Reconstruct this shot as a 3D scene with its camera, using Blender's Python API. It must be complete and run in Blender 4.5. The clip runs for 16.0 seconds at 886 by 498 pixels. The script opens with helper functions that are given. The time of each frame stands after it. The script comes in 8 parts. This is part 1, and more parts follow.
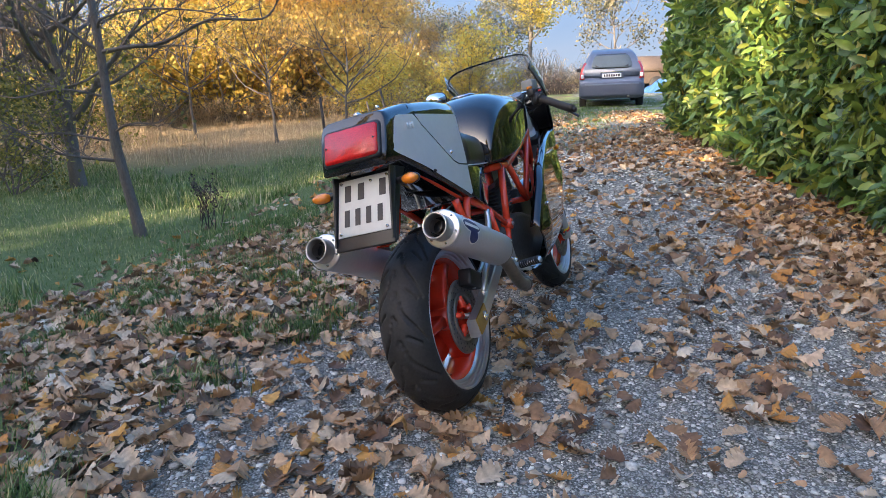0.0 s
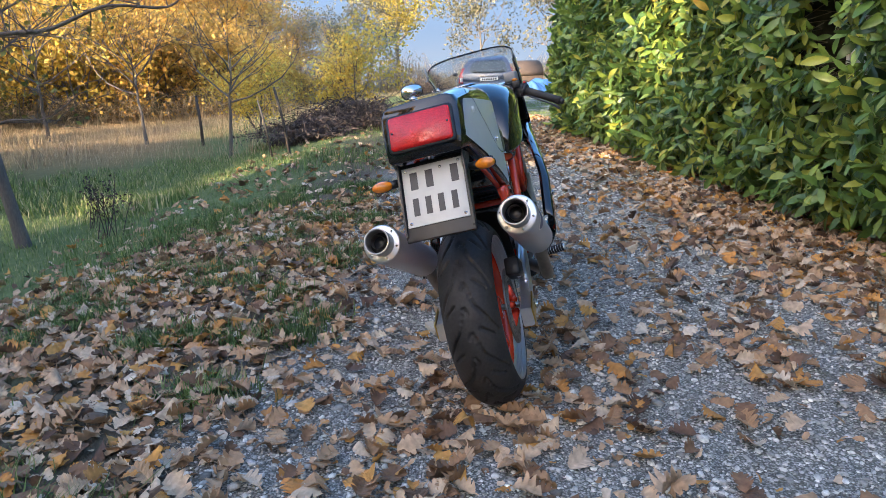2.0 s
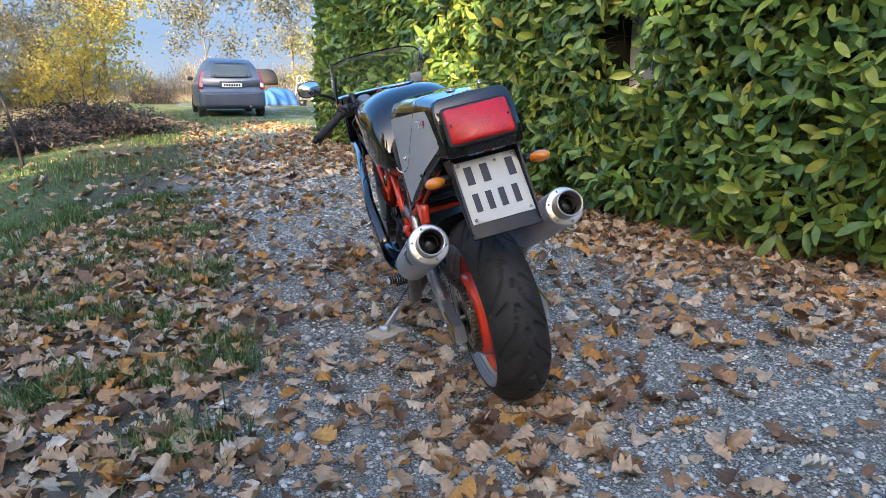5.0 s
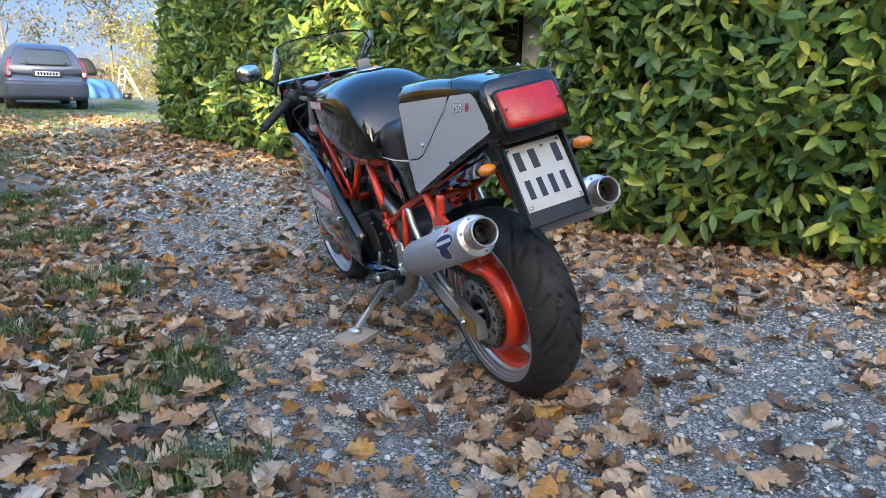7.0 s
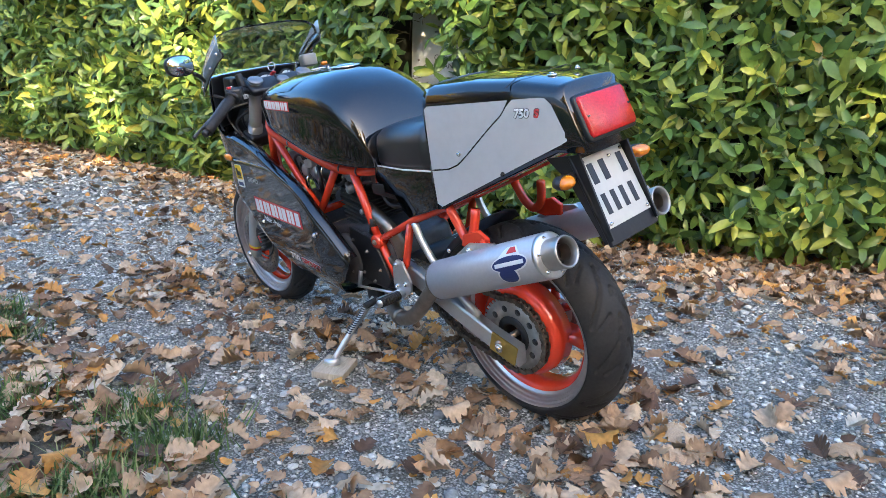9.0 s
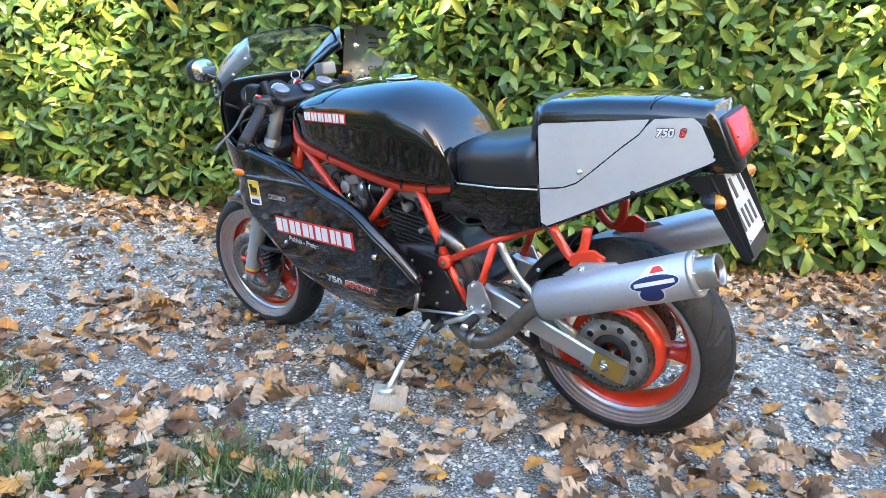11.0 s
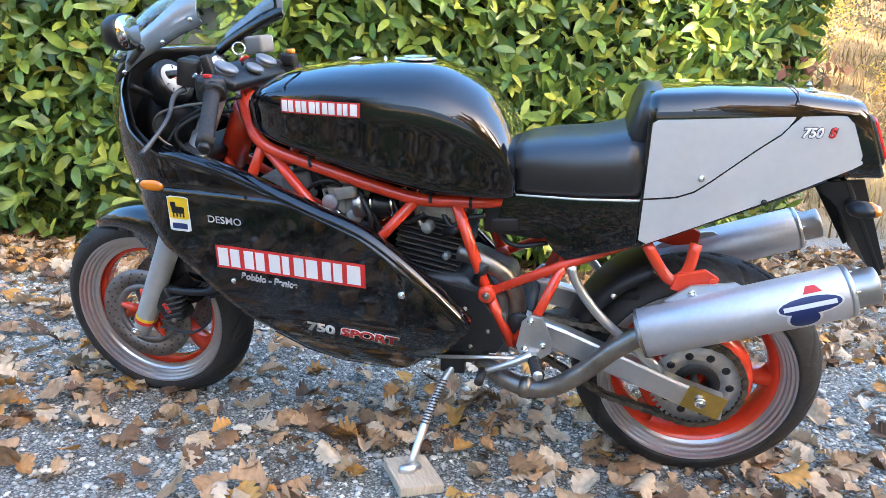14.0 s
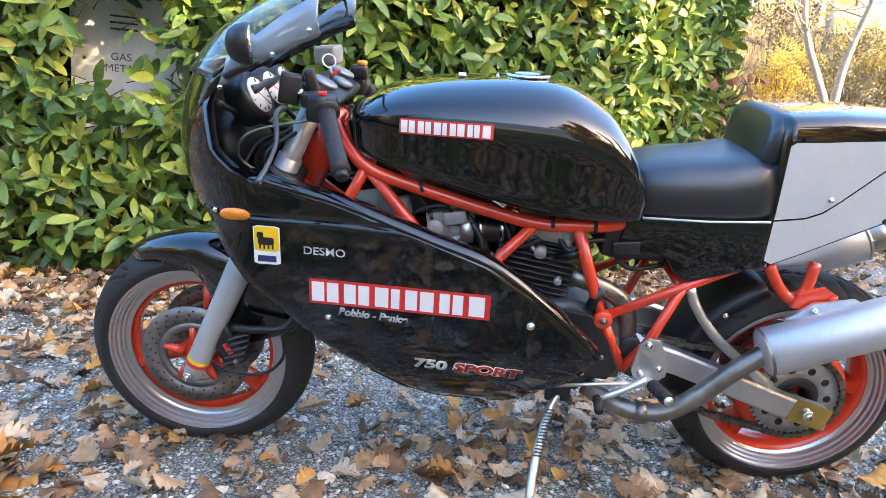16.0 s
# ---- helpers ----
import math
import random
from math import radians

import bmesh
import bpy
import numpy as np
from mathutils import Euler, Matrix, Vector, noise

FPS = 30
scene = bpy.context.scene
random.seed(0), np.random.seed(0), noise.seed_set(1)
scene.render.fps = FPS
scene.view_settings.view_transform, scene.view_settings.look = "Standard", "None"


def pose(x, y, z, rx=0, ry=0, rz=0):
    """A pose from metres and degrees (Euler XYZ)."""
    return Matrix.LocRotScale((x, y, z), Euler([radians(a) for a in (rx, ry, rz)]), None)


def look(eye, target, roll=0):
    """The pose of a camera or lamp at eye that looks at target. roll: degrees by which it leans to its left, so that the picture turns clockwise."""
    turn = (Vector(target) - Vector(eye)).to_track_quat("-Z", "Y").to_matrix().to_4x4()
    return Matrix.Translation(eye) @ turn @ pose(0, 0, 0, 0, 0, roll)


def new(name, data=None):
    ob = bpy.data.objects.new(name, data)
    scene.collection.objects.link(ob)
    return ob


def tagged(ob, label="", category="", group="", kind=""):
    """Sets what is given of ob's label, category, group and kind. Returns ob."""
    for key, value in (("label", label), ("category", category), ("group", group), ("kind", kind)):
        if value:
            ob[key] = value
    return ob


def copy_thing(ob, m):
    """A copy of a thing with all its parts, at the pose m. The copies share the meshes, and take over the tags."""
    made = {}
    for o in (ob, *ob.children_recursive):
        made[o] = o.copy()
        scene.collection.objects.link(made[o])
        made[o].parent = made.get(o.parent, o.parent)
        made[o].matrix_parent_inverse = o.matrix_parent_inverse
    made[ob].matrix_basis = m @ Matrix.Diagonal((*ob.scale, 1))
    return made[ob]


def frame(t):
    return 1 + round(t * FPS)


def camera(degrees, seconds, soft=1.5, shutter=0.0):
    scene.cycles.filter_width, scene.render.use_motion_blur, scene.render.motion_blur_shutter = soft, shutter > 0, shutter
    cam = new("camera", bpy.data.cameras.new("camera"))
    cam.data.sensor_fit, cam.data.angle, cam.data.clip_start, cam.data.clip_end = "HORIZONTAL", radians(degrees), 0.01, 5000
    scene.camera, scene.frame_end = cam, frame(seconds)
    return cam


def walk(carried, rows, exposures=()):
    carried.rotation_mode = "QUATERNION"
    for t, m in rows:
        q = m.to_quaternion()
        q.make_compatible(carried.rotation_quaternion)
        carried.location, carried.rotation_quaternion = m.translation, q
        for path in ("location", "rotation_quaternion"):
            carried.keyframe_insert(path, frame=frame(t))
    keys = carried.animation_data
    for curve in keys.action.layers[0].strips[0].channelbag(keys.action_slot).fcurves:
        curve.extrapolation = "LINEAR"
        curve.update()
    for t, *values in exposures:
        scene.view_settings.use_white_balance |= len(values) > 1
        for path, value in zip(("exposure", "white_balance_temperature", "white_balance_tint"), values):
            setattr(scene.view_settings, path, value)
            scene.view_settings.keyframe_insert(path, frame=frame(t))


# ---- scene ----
cam = camera(67.4, 16.0, soft=0.5)
PATH = [
    (0, (0.009, -0.035, 0.964), (-0.012, 1.916, 0.524), -2.2),
    (0.5, (-0.126, 0.012, 0.945), (-0.049, 1.962, 0.504), -2.1),
    (1, (-0.261, 0.089, 0.94), (-0.092, 2.032, 0.496), -1.9),
    (1.5, (-0.377, 0.097, 0.93), (-0.109, 2.029, 0.485), -1.8),
    (2, (-0.532, 0.066, 0.931), (-0.153, 1.979, 0.486), -1.7),
    (2.5, (-0.644, 0.092, 0.926), (-0.144, 1.978, 0.483), -1.5),
    (3, (-0.754, 0.236, 0.906), (-0.126, 2.083, 0.466), -1.2),
    (3.5, (-0.851, 0.323, 0.893), (-0.09, 2.12, 0.456), -1.0),
    (4, (-1.016, 0.37, 0.91), (-0.12, 2.104, 0.475), -0.6),
    (4.5, (-1.159, 0.4, 0.903), (-0.143, 2.069, 0.473), -0.5),
    (7, (-1.59, 0.882, 0.85), (-0.102, 2.149, 0.426), 0.9),
    (7.5, (-1.64, 1.0, 0.833), (-0.073, 2.167, 0.409), 1.1),
    (8, (-1.629, 1.192, 0.843), (0.01, 2.258, 0.42), 1.3),
    (8.5, (-1.645, 1.307, 0.837), (0.061, 2.263, 0.417), 1.5),
    (9, (-1.717, 1.445, 0.852), (0.051, 2.282, 0.434), 1.7),
    (11.5, (-1.859, 2.164, 0.835), (0.081, 2.494, 0.481), 3.0),
    (12, (-1.841, 2.243, 0.843), (0.116, 2.467, 0.498), 3.0),
    (12.5, (-1.697, 2.397, 0.807), (0.272, 2.5, 0.471), 3.1),
    (13, (-1.572, 2.519, 0.792), (0.401, 2.482, 0.465), 3.3),
    (13.5, (-1.491, 2.65, 0.774), (0.473, 2.452, 0.456), 3.4),
    (14, (-1.465, 2.833, 0.781), (0.48, 2.491, 0.469), 3.4),
    (14.5, (-1.42, 2.961, 0.787), (0.504, 2.508, 0.483), 3.4),
    (15, (-1.315, 3.074, 0.788), (0.588, 2.538, 0.486), 3.3),
    (15.5, (-1.25, 3.166, 0.791), (0.632, 2.558, 0.495), 3.3),
    (16, (-1.247, 3.309, 0.797), (0.61, 2.627, 0.507), 3.2),
]
walk(cam, [(t, look(eye, target, roll)) for t, eye, target, roll in PATH], [(0, 3.42, 5950, 16), (4.5, 3.42, 5850, 12), (7, 3.52, 5800, 11), (9, 3.95, 5850, 11), (11.5, 4.48, 5950, 9), (16, 4.48, 6400, 16)])

# ---- world, sun, exposure ----
SUN = Vector((-0.74, -0.60, 0.30)).normalized()
world = bpy.data.worlds.new("world")
scene.world = world
world.use_nodes = True
wn = world.node_tree
sky = wn.nodes.new("ShaderNodeTexSky")
sky.sky_type, sky.sun_disc = "NISHITA", False
sky.sun_elevation = math.asin(SUN.z)
sky.sun_rotation = math.atan2(SUN.x, SUN.y)
sky.air_density, sky.dust_density, sky.ozone_density = 1.0, 6.0, 2.0
veil, tone = wn.nodes.new("ShaderNodeGamma"), wn.nodes.new("ShaderNodeHueSaturation")
veil.inputs[1].default_value, tone.inputs["Saturation"].default_value = 0.85, 1.4
wn.links.new(sky.outputs[0], veil.inputs[0])
wn.links.new(veil.outputs[0], tone.inputs["Color"])
wn.links.new(tone.outputs[0], wn.nodes["Background"].inputs[0])
wn.nodes["Background"].inputs[1].default_value = 0.084
sun = new("sun", bpy.data.lights.new("sun", "SUN"))
sun.data.energy, sun.data.angle, sun.data.color = 2.1, radians(0.6), (1.0, 0.76, 0.48)
sun.matrix_world = look(SUN * 50, (0, 0, 0))

# ---- materials ----
def rgb(c):
    return (*c, 1.0)


def material(name, color, rough=0.6, metal=0.0, coat=0.0, var=0.12, scale=8.0, fine=60.0, bump=0.1, spec=0.5, island=0.0, obj=0.0, dark=0.55, sheen=0.0, trans=0.0, coat_ior=1.5, stretch=(1, 1, 1)):
    """Principled surface with two scales of colour change, a worn roughness and a fine relief."""
    m = bpy.data.materials.new(name)
    m.use_nodes = True
    nt = m.node_tree
    n, l = nt.nodes, nt.links
    b = n["Principled BSDF"]
    tc = n.new("ShaderNodeTexCoord")
    mp = n.new("ShaderNodeMapping")
    mp.inputs["Scale"].default_value = stretch
    l.new(tc.outputs["Object"], mp.inputs[0])
    big, small = n.new("ShaderNodeTexNoise"), n.new("ShaderNodeTexNoise")
    big.inputs["Scale"].default_value, small.inputs["Scale"].default_value = scale, fine
    big.inputs["Detail"].default_value = small.inputs["Detail"].default_value = 5
    l.new(mp.outputs[0], big.inputs["Vector"])
    l.new(mp.outputs[0], small.inputs["Vector"])
    add = n.new("ShaderNodeMath")
    add.operation = "ADD"
    l.new(big.outputs[0], add.inputs[0])
    l.new(small.outputs[0], add.inputs[1])
    ramp = n.new("ShaderNodeMapRange")
    ramp.inputs["From Min"].default_value, ramp.inputs["From Max"].default_value = 0.6, 1.4
    l.new(add.outputs[0], ramp.inputs[0])
    mix = n.new("ShaderNodeMix")
    mix.data_type = "RGBA"
    mix.inputs[6].default_value = rgb([c * (1 - var) for c in color])
    mix.inputs[7].default_value = rgb([min(1, c * (1 + var)) for c in color])
    l.new(ramp.outputs[0], mix.inputs[0])
    out = mix.outputs[2]
    if island or obj:
        g = n.new("ShaderNodeNewGeometry") if island else n.new("ShaderNodeObjectInfo")
        hsv = n.new("ShaderNodeHueSaturation")
        r = n.new("ShaderNodeMapRange")
        k = island or obj
        r.inputs["To Min"].default_value, r.inputs["To Max"].default_value = 1 - k, 1 + k
        l.new(g.outputs["Random Per Island" if island else "Random"], r.inputs[0])
        l.new(r.outputs[0], hsv.inputs["Value"])
        l.new(out, hsv.inputs["Color"])
        out = hsv.outputs[0]
    l.new(out, b.inputs["Base Color"])
    rr = n.new("ShaderNodeMapRange")
    rr.inputs["To Min"].default_value, rr.inputs["To Max"].default_value = max(0.02, rough * 0.75), min(1, rough * 1.25)
    l.new(big.outputs[0], rr.inputs[0])
    l.new(rr.outputs[0], b.inputs["Roughness"])
    b.inputs["Metallic"].default_value = metal
    b.inputs["Coat Weight"].default_value = coat
    b.inputs["Coat Roughness"].default_value = 0.04
    b.inputs["Coat IOR"].default_value = coat_ior
    b.inputs["Specular IOR Level"].default_value = spec
    if bump:
        bp = n.new("ShaderNodeBump")
        bp.inputs["Strength"].default_value, bp.inputs["Distance"].default_value = bump, 0.01
        l.new(small.outputs[0], bp.inputs["Height"])
        l.new(bp.outputs[0], b.inputs["Normal"])
    return m


def palette(name, stops, rough=0.6, spec=0.4, translucent=0.0, detail=0.25, fine=40.0, source="island", vein=0.0):
    """Many small pieces in one material: each piece takes its own colour from the stops."""
    m = bpy.data.materials.new(name)
    m.use_nodes = True
    n, l = m.node_tree.nodes, m.node_tree.links
    b = n["Principled BSDF"]
    g = n.new("ShaderNodeNewGeometry") if source == "island" else n.new("ShaderNodeObjectInfo")
    cr = n.new("ShaderNodeValToRGB")
    el = cr.color_ramp.elements
    while len(el) < len(stops):
        el.new(0.5)
    for e, (p, c) in zip(el, stops):
        e.position, e.color = p, rgb(c)
    l.new(g.outputs["Random Per Island" if source == "island" else "Random"], cr.inputs[0])
    tc, ns = n.new("ShaderNodeTexCoord"), n.new("ShaderNodeTexNoise")
    ns.inputs["Scale"].default_value, ns.inputs["Detail"].default_value = fine, 4
    l.new(tc.outputs["Object"], ns.inputs["Vector"])
    mr = n.new("ShaderNodeMapRange")
    mr.inputs["From Min"].default_value, mr.inputs["From Max"].default_value = 0.3, 0.7
    mr.inputs["To Min"].default_value, mr.inputs["To Max"].default_value = 1 - detail, 1 + detail
    l.new(ns.outputs[0], mr.inputs[0])
    hsv = n.new("ShaderNodeHueSaturation")
    l.new(cr.outputs[0], hsv.inputs["Color"])
    l.new(mr.outputs[0], hsv.inputs["Value"])
    l.new(hsv.outputs[0], b.inputs["Base Color"])
    b.inputs["Roughness"].default_value = rough
    b.inputs["Specular IOR Level"].default_value = spec
    if translucent:
        t, mx = n.new("ShaderNodeBsdfTranslucent"), n.new("ShaderNodeMixShader")
        l.new(hsv.outputs[0], t.inputs["Color"])
        mx.inputs[0].default_value = translucent
        l.new(b.outputs[0], mx.inputs[1])
        l.new(t.outputs[0], mx.inputs[2])
        l.new(mx.outputs[0], n["Material Output"].inputs["Surface"])
    return m


def glass(name, color, rough=0.02, alpha=1.0):
    m = bpy.data.materials.new(name)
    m.use_nodes = True
    n, l = m.node_tree.nodes, m.node_tree.links
    b = n["Principled BSDF"]
    b.inputs["Base Color"].default_value = rgb(color)
    b.inputs["Roughness"].default_value = rough
    b.inputs["Transmission Weight"].default_value = alpha
    b.inputs["IOR"].default_value = 1.45
    return m


def ground_material():
    """Pebbly drive, bare earth, grass and dry meadow, told apart by place and noise."""
    m = bpy.data.materials.new("ground")
    m.use_nodes = True
    n, l = m.node_tree.nodes, m.node_tree.links
    b = n["Principled BSDF"]
    tc = n.new("ShaderNodeTexCoord")
    sep = n.new("ShaderNodeSeparateXYZ")
    l.new(tc.outputs["Object"], sep.inputs[0])

    def math_node(op, a, c, clamp=False):
        k = n.new("ShaderNodeMath")
        k.operation, k.use_clamp = op, clamp
        for i, v in enumerate((a, c)):
            if isinstance(v, (int, float)):
                k.inputs[i].default_value = v
            else:
                l.new(v, k.inputs[i])
        return k.outputs[0]

    def noise_node(scale, detail=5.0):
        k = n.new("ShaderNodeTexNoise")
        k.inputs["Scale"].default_value, k.inputs["Detail"].default_value = scale, detail
        l.new(tc.outputs["Object"], k.inputs["Vector"])
        return k.outputs[0]

    def mixed(fac, a, c):
        k = n.new("ShaderNodeMix")
        k.data_type = "RGBA"
        for i, v in ((0, fac), (6, a), (7, c)):
            if isinstance(v, tuple):
                k.inputs[i].default_value = rgb(v)
            elif isinstance(v, (int, float)):
                k.inputs[i].default_value = v
            else:
                l.new(v, k.inputs[i])
        return k.outputs[2]

    vor = n.new("ShaderNodeTexVoronoi")
    vor.inputs["Scale"].default_value = 150
    l.new(tc.outputs["Object"], vor.inputs["Vector"])
    vor2 = n.new("ShaderNodeTexVoronoi")
    vor2.inputs["Scale"].default_value = 320
    l.new(tc.outputs["Object"], vor2.inputs["Vector"])
    shade = n.new("ShaderNodeSeparateColor")
    l.new(vor.outputs["Color"], shade.inputs[0])
    stone = mixed(shade.outputs[0], (0.31, 0.306, 0.275), (0.57, 0.560, 0.508))
    dust = math_node("MULTIPLY", math_node("SUBTRACT", vor.outputs["Distance"], 0.34), 4.0, True)
    gravel = mixed(dust, stone, (0.17, 0.165, 0.145))
    big = noise_node(1.1)
    earth = mixed(noise_node(14), (0.075, 0.062, 0.040), (0.17, 0.135, 0.085))
    gravel = mixed(math_node("MULTIPLY", math_node("SUBTRACT", noise_node(2.6), 0.56), 5.0, True), gravel, earth)
    grass = mixed(noise_node(9), (0.06, 0.10, 0.03), (0.21, 0.25, 0.09))
    hay = mixed(noise_node(5), (0.20, 0.14, 0.07), (0.36, 0.26, 0.13))
    # left border of the drive: x = 0.25 y - 1.36
    edge = math_node("SUBTRACT", sep.outputs[0], math_node("SUBTRACT", math_node("MULTIPLY", sep.outputs[1], 0.25), 1.36))
    wob = math_node("MULTIPLY", math_node("SUBTRACT", big, 0.5), 1.6)
    e2 = math_node("ADD", edge, wob)
    to_earth = math_node("MULTIPLY", math_node("SUBTRACT", 0.25, e2), 2.2, True)
    to_grass = math_node("MULTIPLY", math_node("SUBTRACT", -0.75, e2), 1.4, True)
    far = math_node("MULTIPLY", math_node("SUBTRACT", sep.outputs[1], 11.0), 0.25, True)
    to_hay = math_node("MULTIPLY", math_node("SUBTRACT", math_node("MULTIPLY", sep.outputs[0], -1.0), math_node("ADD", 2.2, wob)), 0.6, True)
    to_hay = math_node("MULTIPLY", to_hay, math_node("MULTIPLY", math_node("SUBTRACT", sep.outputs[1], 9.0), 0.2, True))
    right = math_node("MULTIPLY", math_node("SUBTRACT", sep.outputs[0], 4.6), 0.8, True)
    right = math_node("MULTIPLY", right, math_node("MULTIPLY", math_node("SUBTRACT", 12.0, sep.outputs[1]), 0.3, True))
    col = mixed(to_earth, gravel, earth)
    col = mixed(to_grass, col, grass)
    patchy = math_node("MULTIPLY", far, math_node("MULTIPLY", math_node("SUBTRACT", noise_node(1.7), 0.42), 6.0, True))
    col = mixed(patchy, col, grass)
    col = mixed(to_hay, col, hay)
    col = mixed(right, col, hay)
    l.new(col, b.inputs["Base Color"])
    b.inputs["Roughness"].default_value = 0.9
    b.inputs["Specular IOR Level"].default_value = 0.25
    hgt = math_node("ADD", math_node("MULTIPLY", vor.outputs["Distance"], -0.8), math_node("MULTIPLY", vor2.outputs["Distance"], -0.35))
    bp = n.new("ShaderNodeBump")
    bp.inputs["Strength"].default_value, bp.inputs["Distance"].default_value = 1.0, 0.010
    l.new(hgt, bp.inputs["Height"])
    l.new(bp.outputs[0], b.inputs["Normal"])
    return m


GROUND = ground_material()
PEBBLE = palette("pebble", [(0, (0.12, 0.117, 0.106)), (0.25, (0.28, 0.275, 0.248)), (0.55, (0.45, 0.442, 0.398)), (0.85, (0.60, 0.59, 0.53)), (1, (0.78, 0.76, 0.68))], rough=0.85, spec=0.2, fine=120)
FALLEN = palette("fallen_leaf", [(0, (0.095, 0.056, 0.036)), (0.16, (0.225, 0.128, 0.066)), (0.36, (0.385, 0.232, 0.118)), (0.58, (0.485, 0.328, 0.190)), (0.76, (0.55, 0.425, 0.285)), (0.83, (0.61, 0.52, 0.39)), (0.88, (0.46, 0.210, 0.052)), (1, (0.56, 0.30, 0.075))], rough=0.62, spec=0.35, translucent=0.12, fine=55)
FALLEN_NEAR = palette("fallen_leaf_near", [(0, (0.095, 0.056, 0.036)), (0.16, (0.225, 0.128, 0.066)), (0.36, (0.385, 0.232, 0.118)), (0.58, (0.485, 0.328, 0.190)), (0.76, (0.55, 0.425, 0.285)), (0.83, (0.61, 0.52, 0.39)), (0.88, (0.46, 0.210, 0.052)), (1, (0.56, 0.30, 0.075))], rough=0.6, spec=0.35, translucent=0.12, fine=55, source="object")
LAUREL = palette("laurel_leaf", [(0, (0.042, 0.090, 0.025)), (0.3, (0.102, 0.190, 0.041)), (0.6, (0.165, 0.252, 0.045)), (0.85, (0.26, 0.320, 0.050)), (0.985, (0.34, 0.36, 0.055)), (1, (0.50, 0.35, 0.06))], rough=0.36, spec=0.45, translucent=0.22, detail=0.18, fine=24)
TWIG = material("hedge_twig", (0.10, 0.085, 0.05), rough=0.8, var=0.3)
# near-black: the shade deep in the hedge, put into the colour
HEDGE_SHADE = material("hedge_depth_shade", (0.018, 0.022, 0.010), rough=0.95, var=0.4, scale=6, fine=30, bump=0.5)
BARK = material("bark", (0.125, 0.108, 0.090), rough=0.9, var=0.35, scale=5, fine=45, bump=0.7, stretch=(3, 3, 0.6))
POST = material("dark_post", (0.050, 0.042, 0.036), rough=0.9, var=0.35, scale=5, fine=45, bump=0.5, stretch=(3, 3, 0.6))
BARK_PALE = material("birch_bark", (0.30, 0.26, 0.21), rough=0.75, var=0.4, scale=4, fine=22, bump=0.3, stretch=(1, 1, 3))
OAK_YELLOW = palette("oak_leaf_yellow", [(0, (0.48, 0.33, 0.065)), (0.35, (0.68, 0.48, 0.08)), (0.75, (0.77, 0.58, 0.11)), (1, (0.56, 0.54, 0.15))], rough=0.6, translucent=0.55, fine=8)
OAK_ORANGE = palette("oak_leaf_orange", [(0, (0.46, 0.27, 0.075)), (0.4, (0.66, 0.41, 0.09)), (0.8, (0.74, 0.50, 0.11)), (1, (0.60, 0.48, 0.16))], rough=0.6, translucent=0.55, fine=8)
OAK_GREEN = palette("oak_leaf_turning", [(0, (0.20, 0.19, 0.05)), (0.4, (0.44, 0.36, 0.07)), (0.8, (0.62, 0.47, 0.09)), (1, (0.36, 0.38, 0.10))], rough=0.6, translucent=0.55, fine=8)
LEAF_OLIVE = palette("leaf_olive", [(0, (0.08, 0.10, 0.02)), (0.5, (0.20, 0.20, 0.05)), (1, (0.36, 0.30, 0.06))], rough=0.6, translucent=0.35, fine=8)
LEAF_PALE = palette("leaf_pale", [(0, (0.07, 0.075, 0.04)), (0.5, (0.14, 0.135, 0.075)), (1, (0.24, 0.21, 0.12))], rough=0.6, translucent=0.35, fine=8)
LEAF_RUSSET = palette("leaf_russet", [(0, (0.24, 0.09, 0.06)), (0.5, (0.40, 0.18, 0.12)), (1, (0.46, 0.27, 0.16))], rough=0.6, translucent=0.3, fine=8)
BRAMBLE = palette("bramble_stem", [(0, (0.025, 0.020, 0.019)), (0.6, (0.075, 0.058, 0.052)), (1, (0.14, 0.11, 0.085))], rough=0.85, fine=10)
GRASS = palette("grass_blade", [(0, (0.07, 0.115, 0.03)), (0.4, (0.15, 0.22, 0.055)), (0.7, (0.26, 0.31, 0.10)), (0.88, (0.38, 0.37, 0.16)), (1, (0.55, 0.48, 0.28))], rough=0.55, translucent=0.35, fine=6)
GRASS_GREEN = palette("green_blade", [(0, (0.050, 0.085, 0.022)), (0.45, (0.115, 0.185, 0.042)), (0.8, (0.19, 0.265, 0.075)), (1, (0.42, 0.37, 0.18))], rough=0.55, translucent=0.35, fine=6)
BANK_STRAW = palette("bank_straw", [(0, (0.14, 0.09, 0.035)), (0.5, (0.27, 0.19, 0.085)), (0.85, (0.38, 0.28, 0.13)), (1, (0.42, 0.34, 0.08))], rough=0.8, translucent=0.25, fine=6)
HAY = palette("dry_grass", [(0, (0.22, 0.16, 0.09)), (0.5, (0.40, 0.30, 0.17)), (1, (0.55, 0.44, 0.27))], rough=0.75, translucent=0.35, fine=6)

# motorcycle
BLACK = material("gloss_black_paint", (0.006, 0.006, 0.007), rough=0.05, coat=1.0, coat_ior=1.52, var=0.2, bump=0.0, spec=0.25)
SATIN = material("satin_black", (0.012, 0.012, 0.013), rough=0.45, var=0.3, bump=0.05)
VINYL = material("black_vinyl", (0.014, 0.015, 0.018), rough=0.34, spec=0.9, var=0.2, fine=350, bump=0.05)
RUBBER = material("tyre_rubber", (0.026, 0.0245, 0.023), rough=0.62, spec=0.35, var=0.5, scale=14, fine=120, bump=0.12)
RED = material("red_frame_paint", (0.72, 0.055, 0.020), rough=0.25, coat=0.5, var=0.08, bump=0.02)
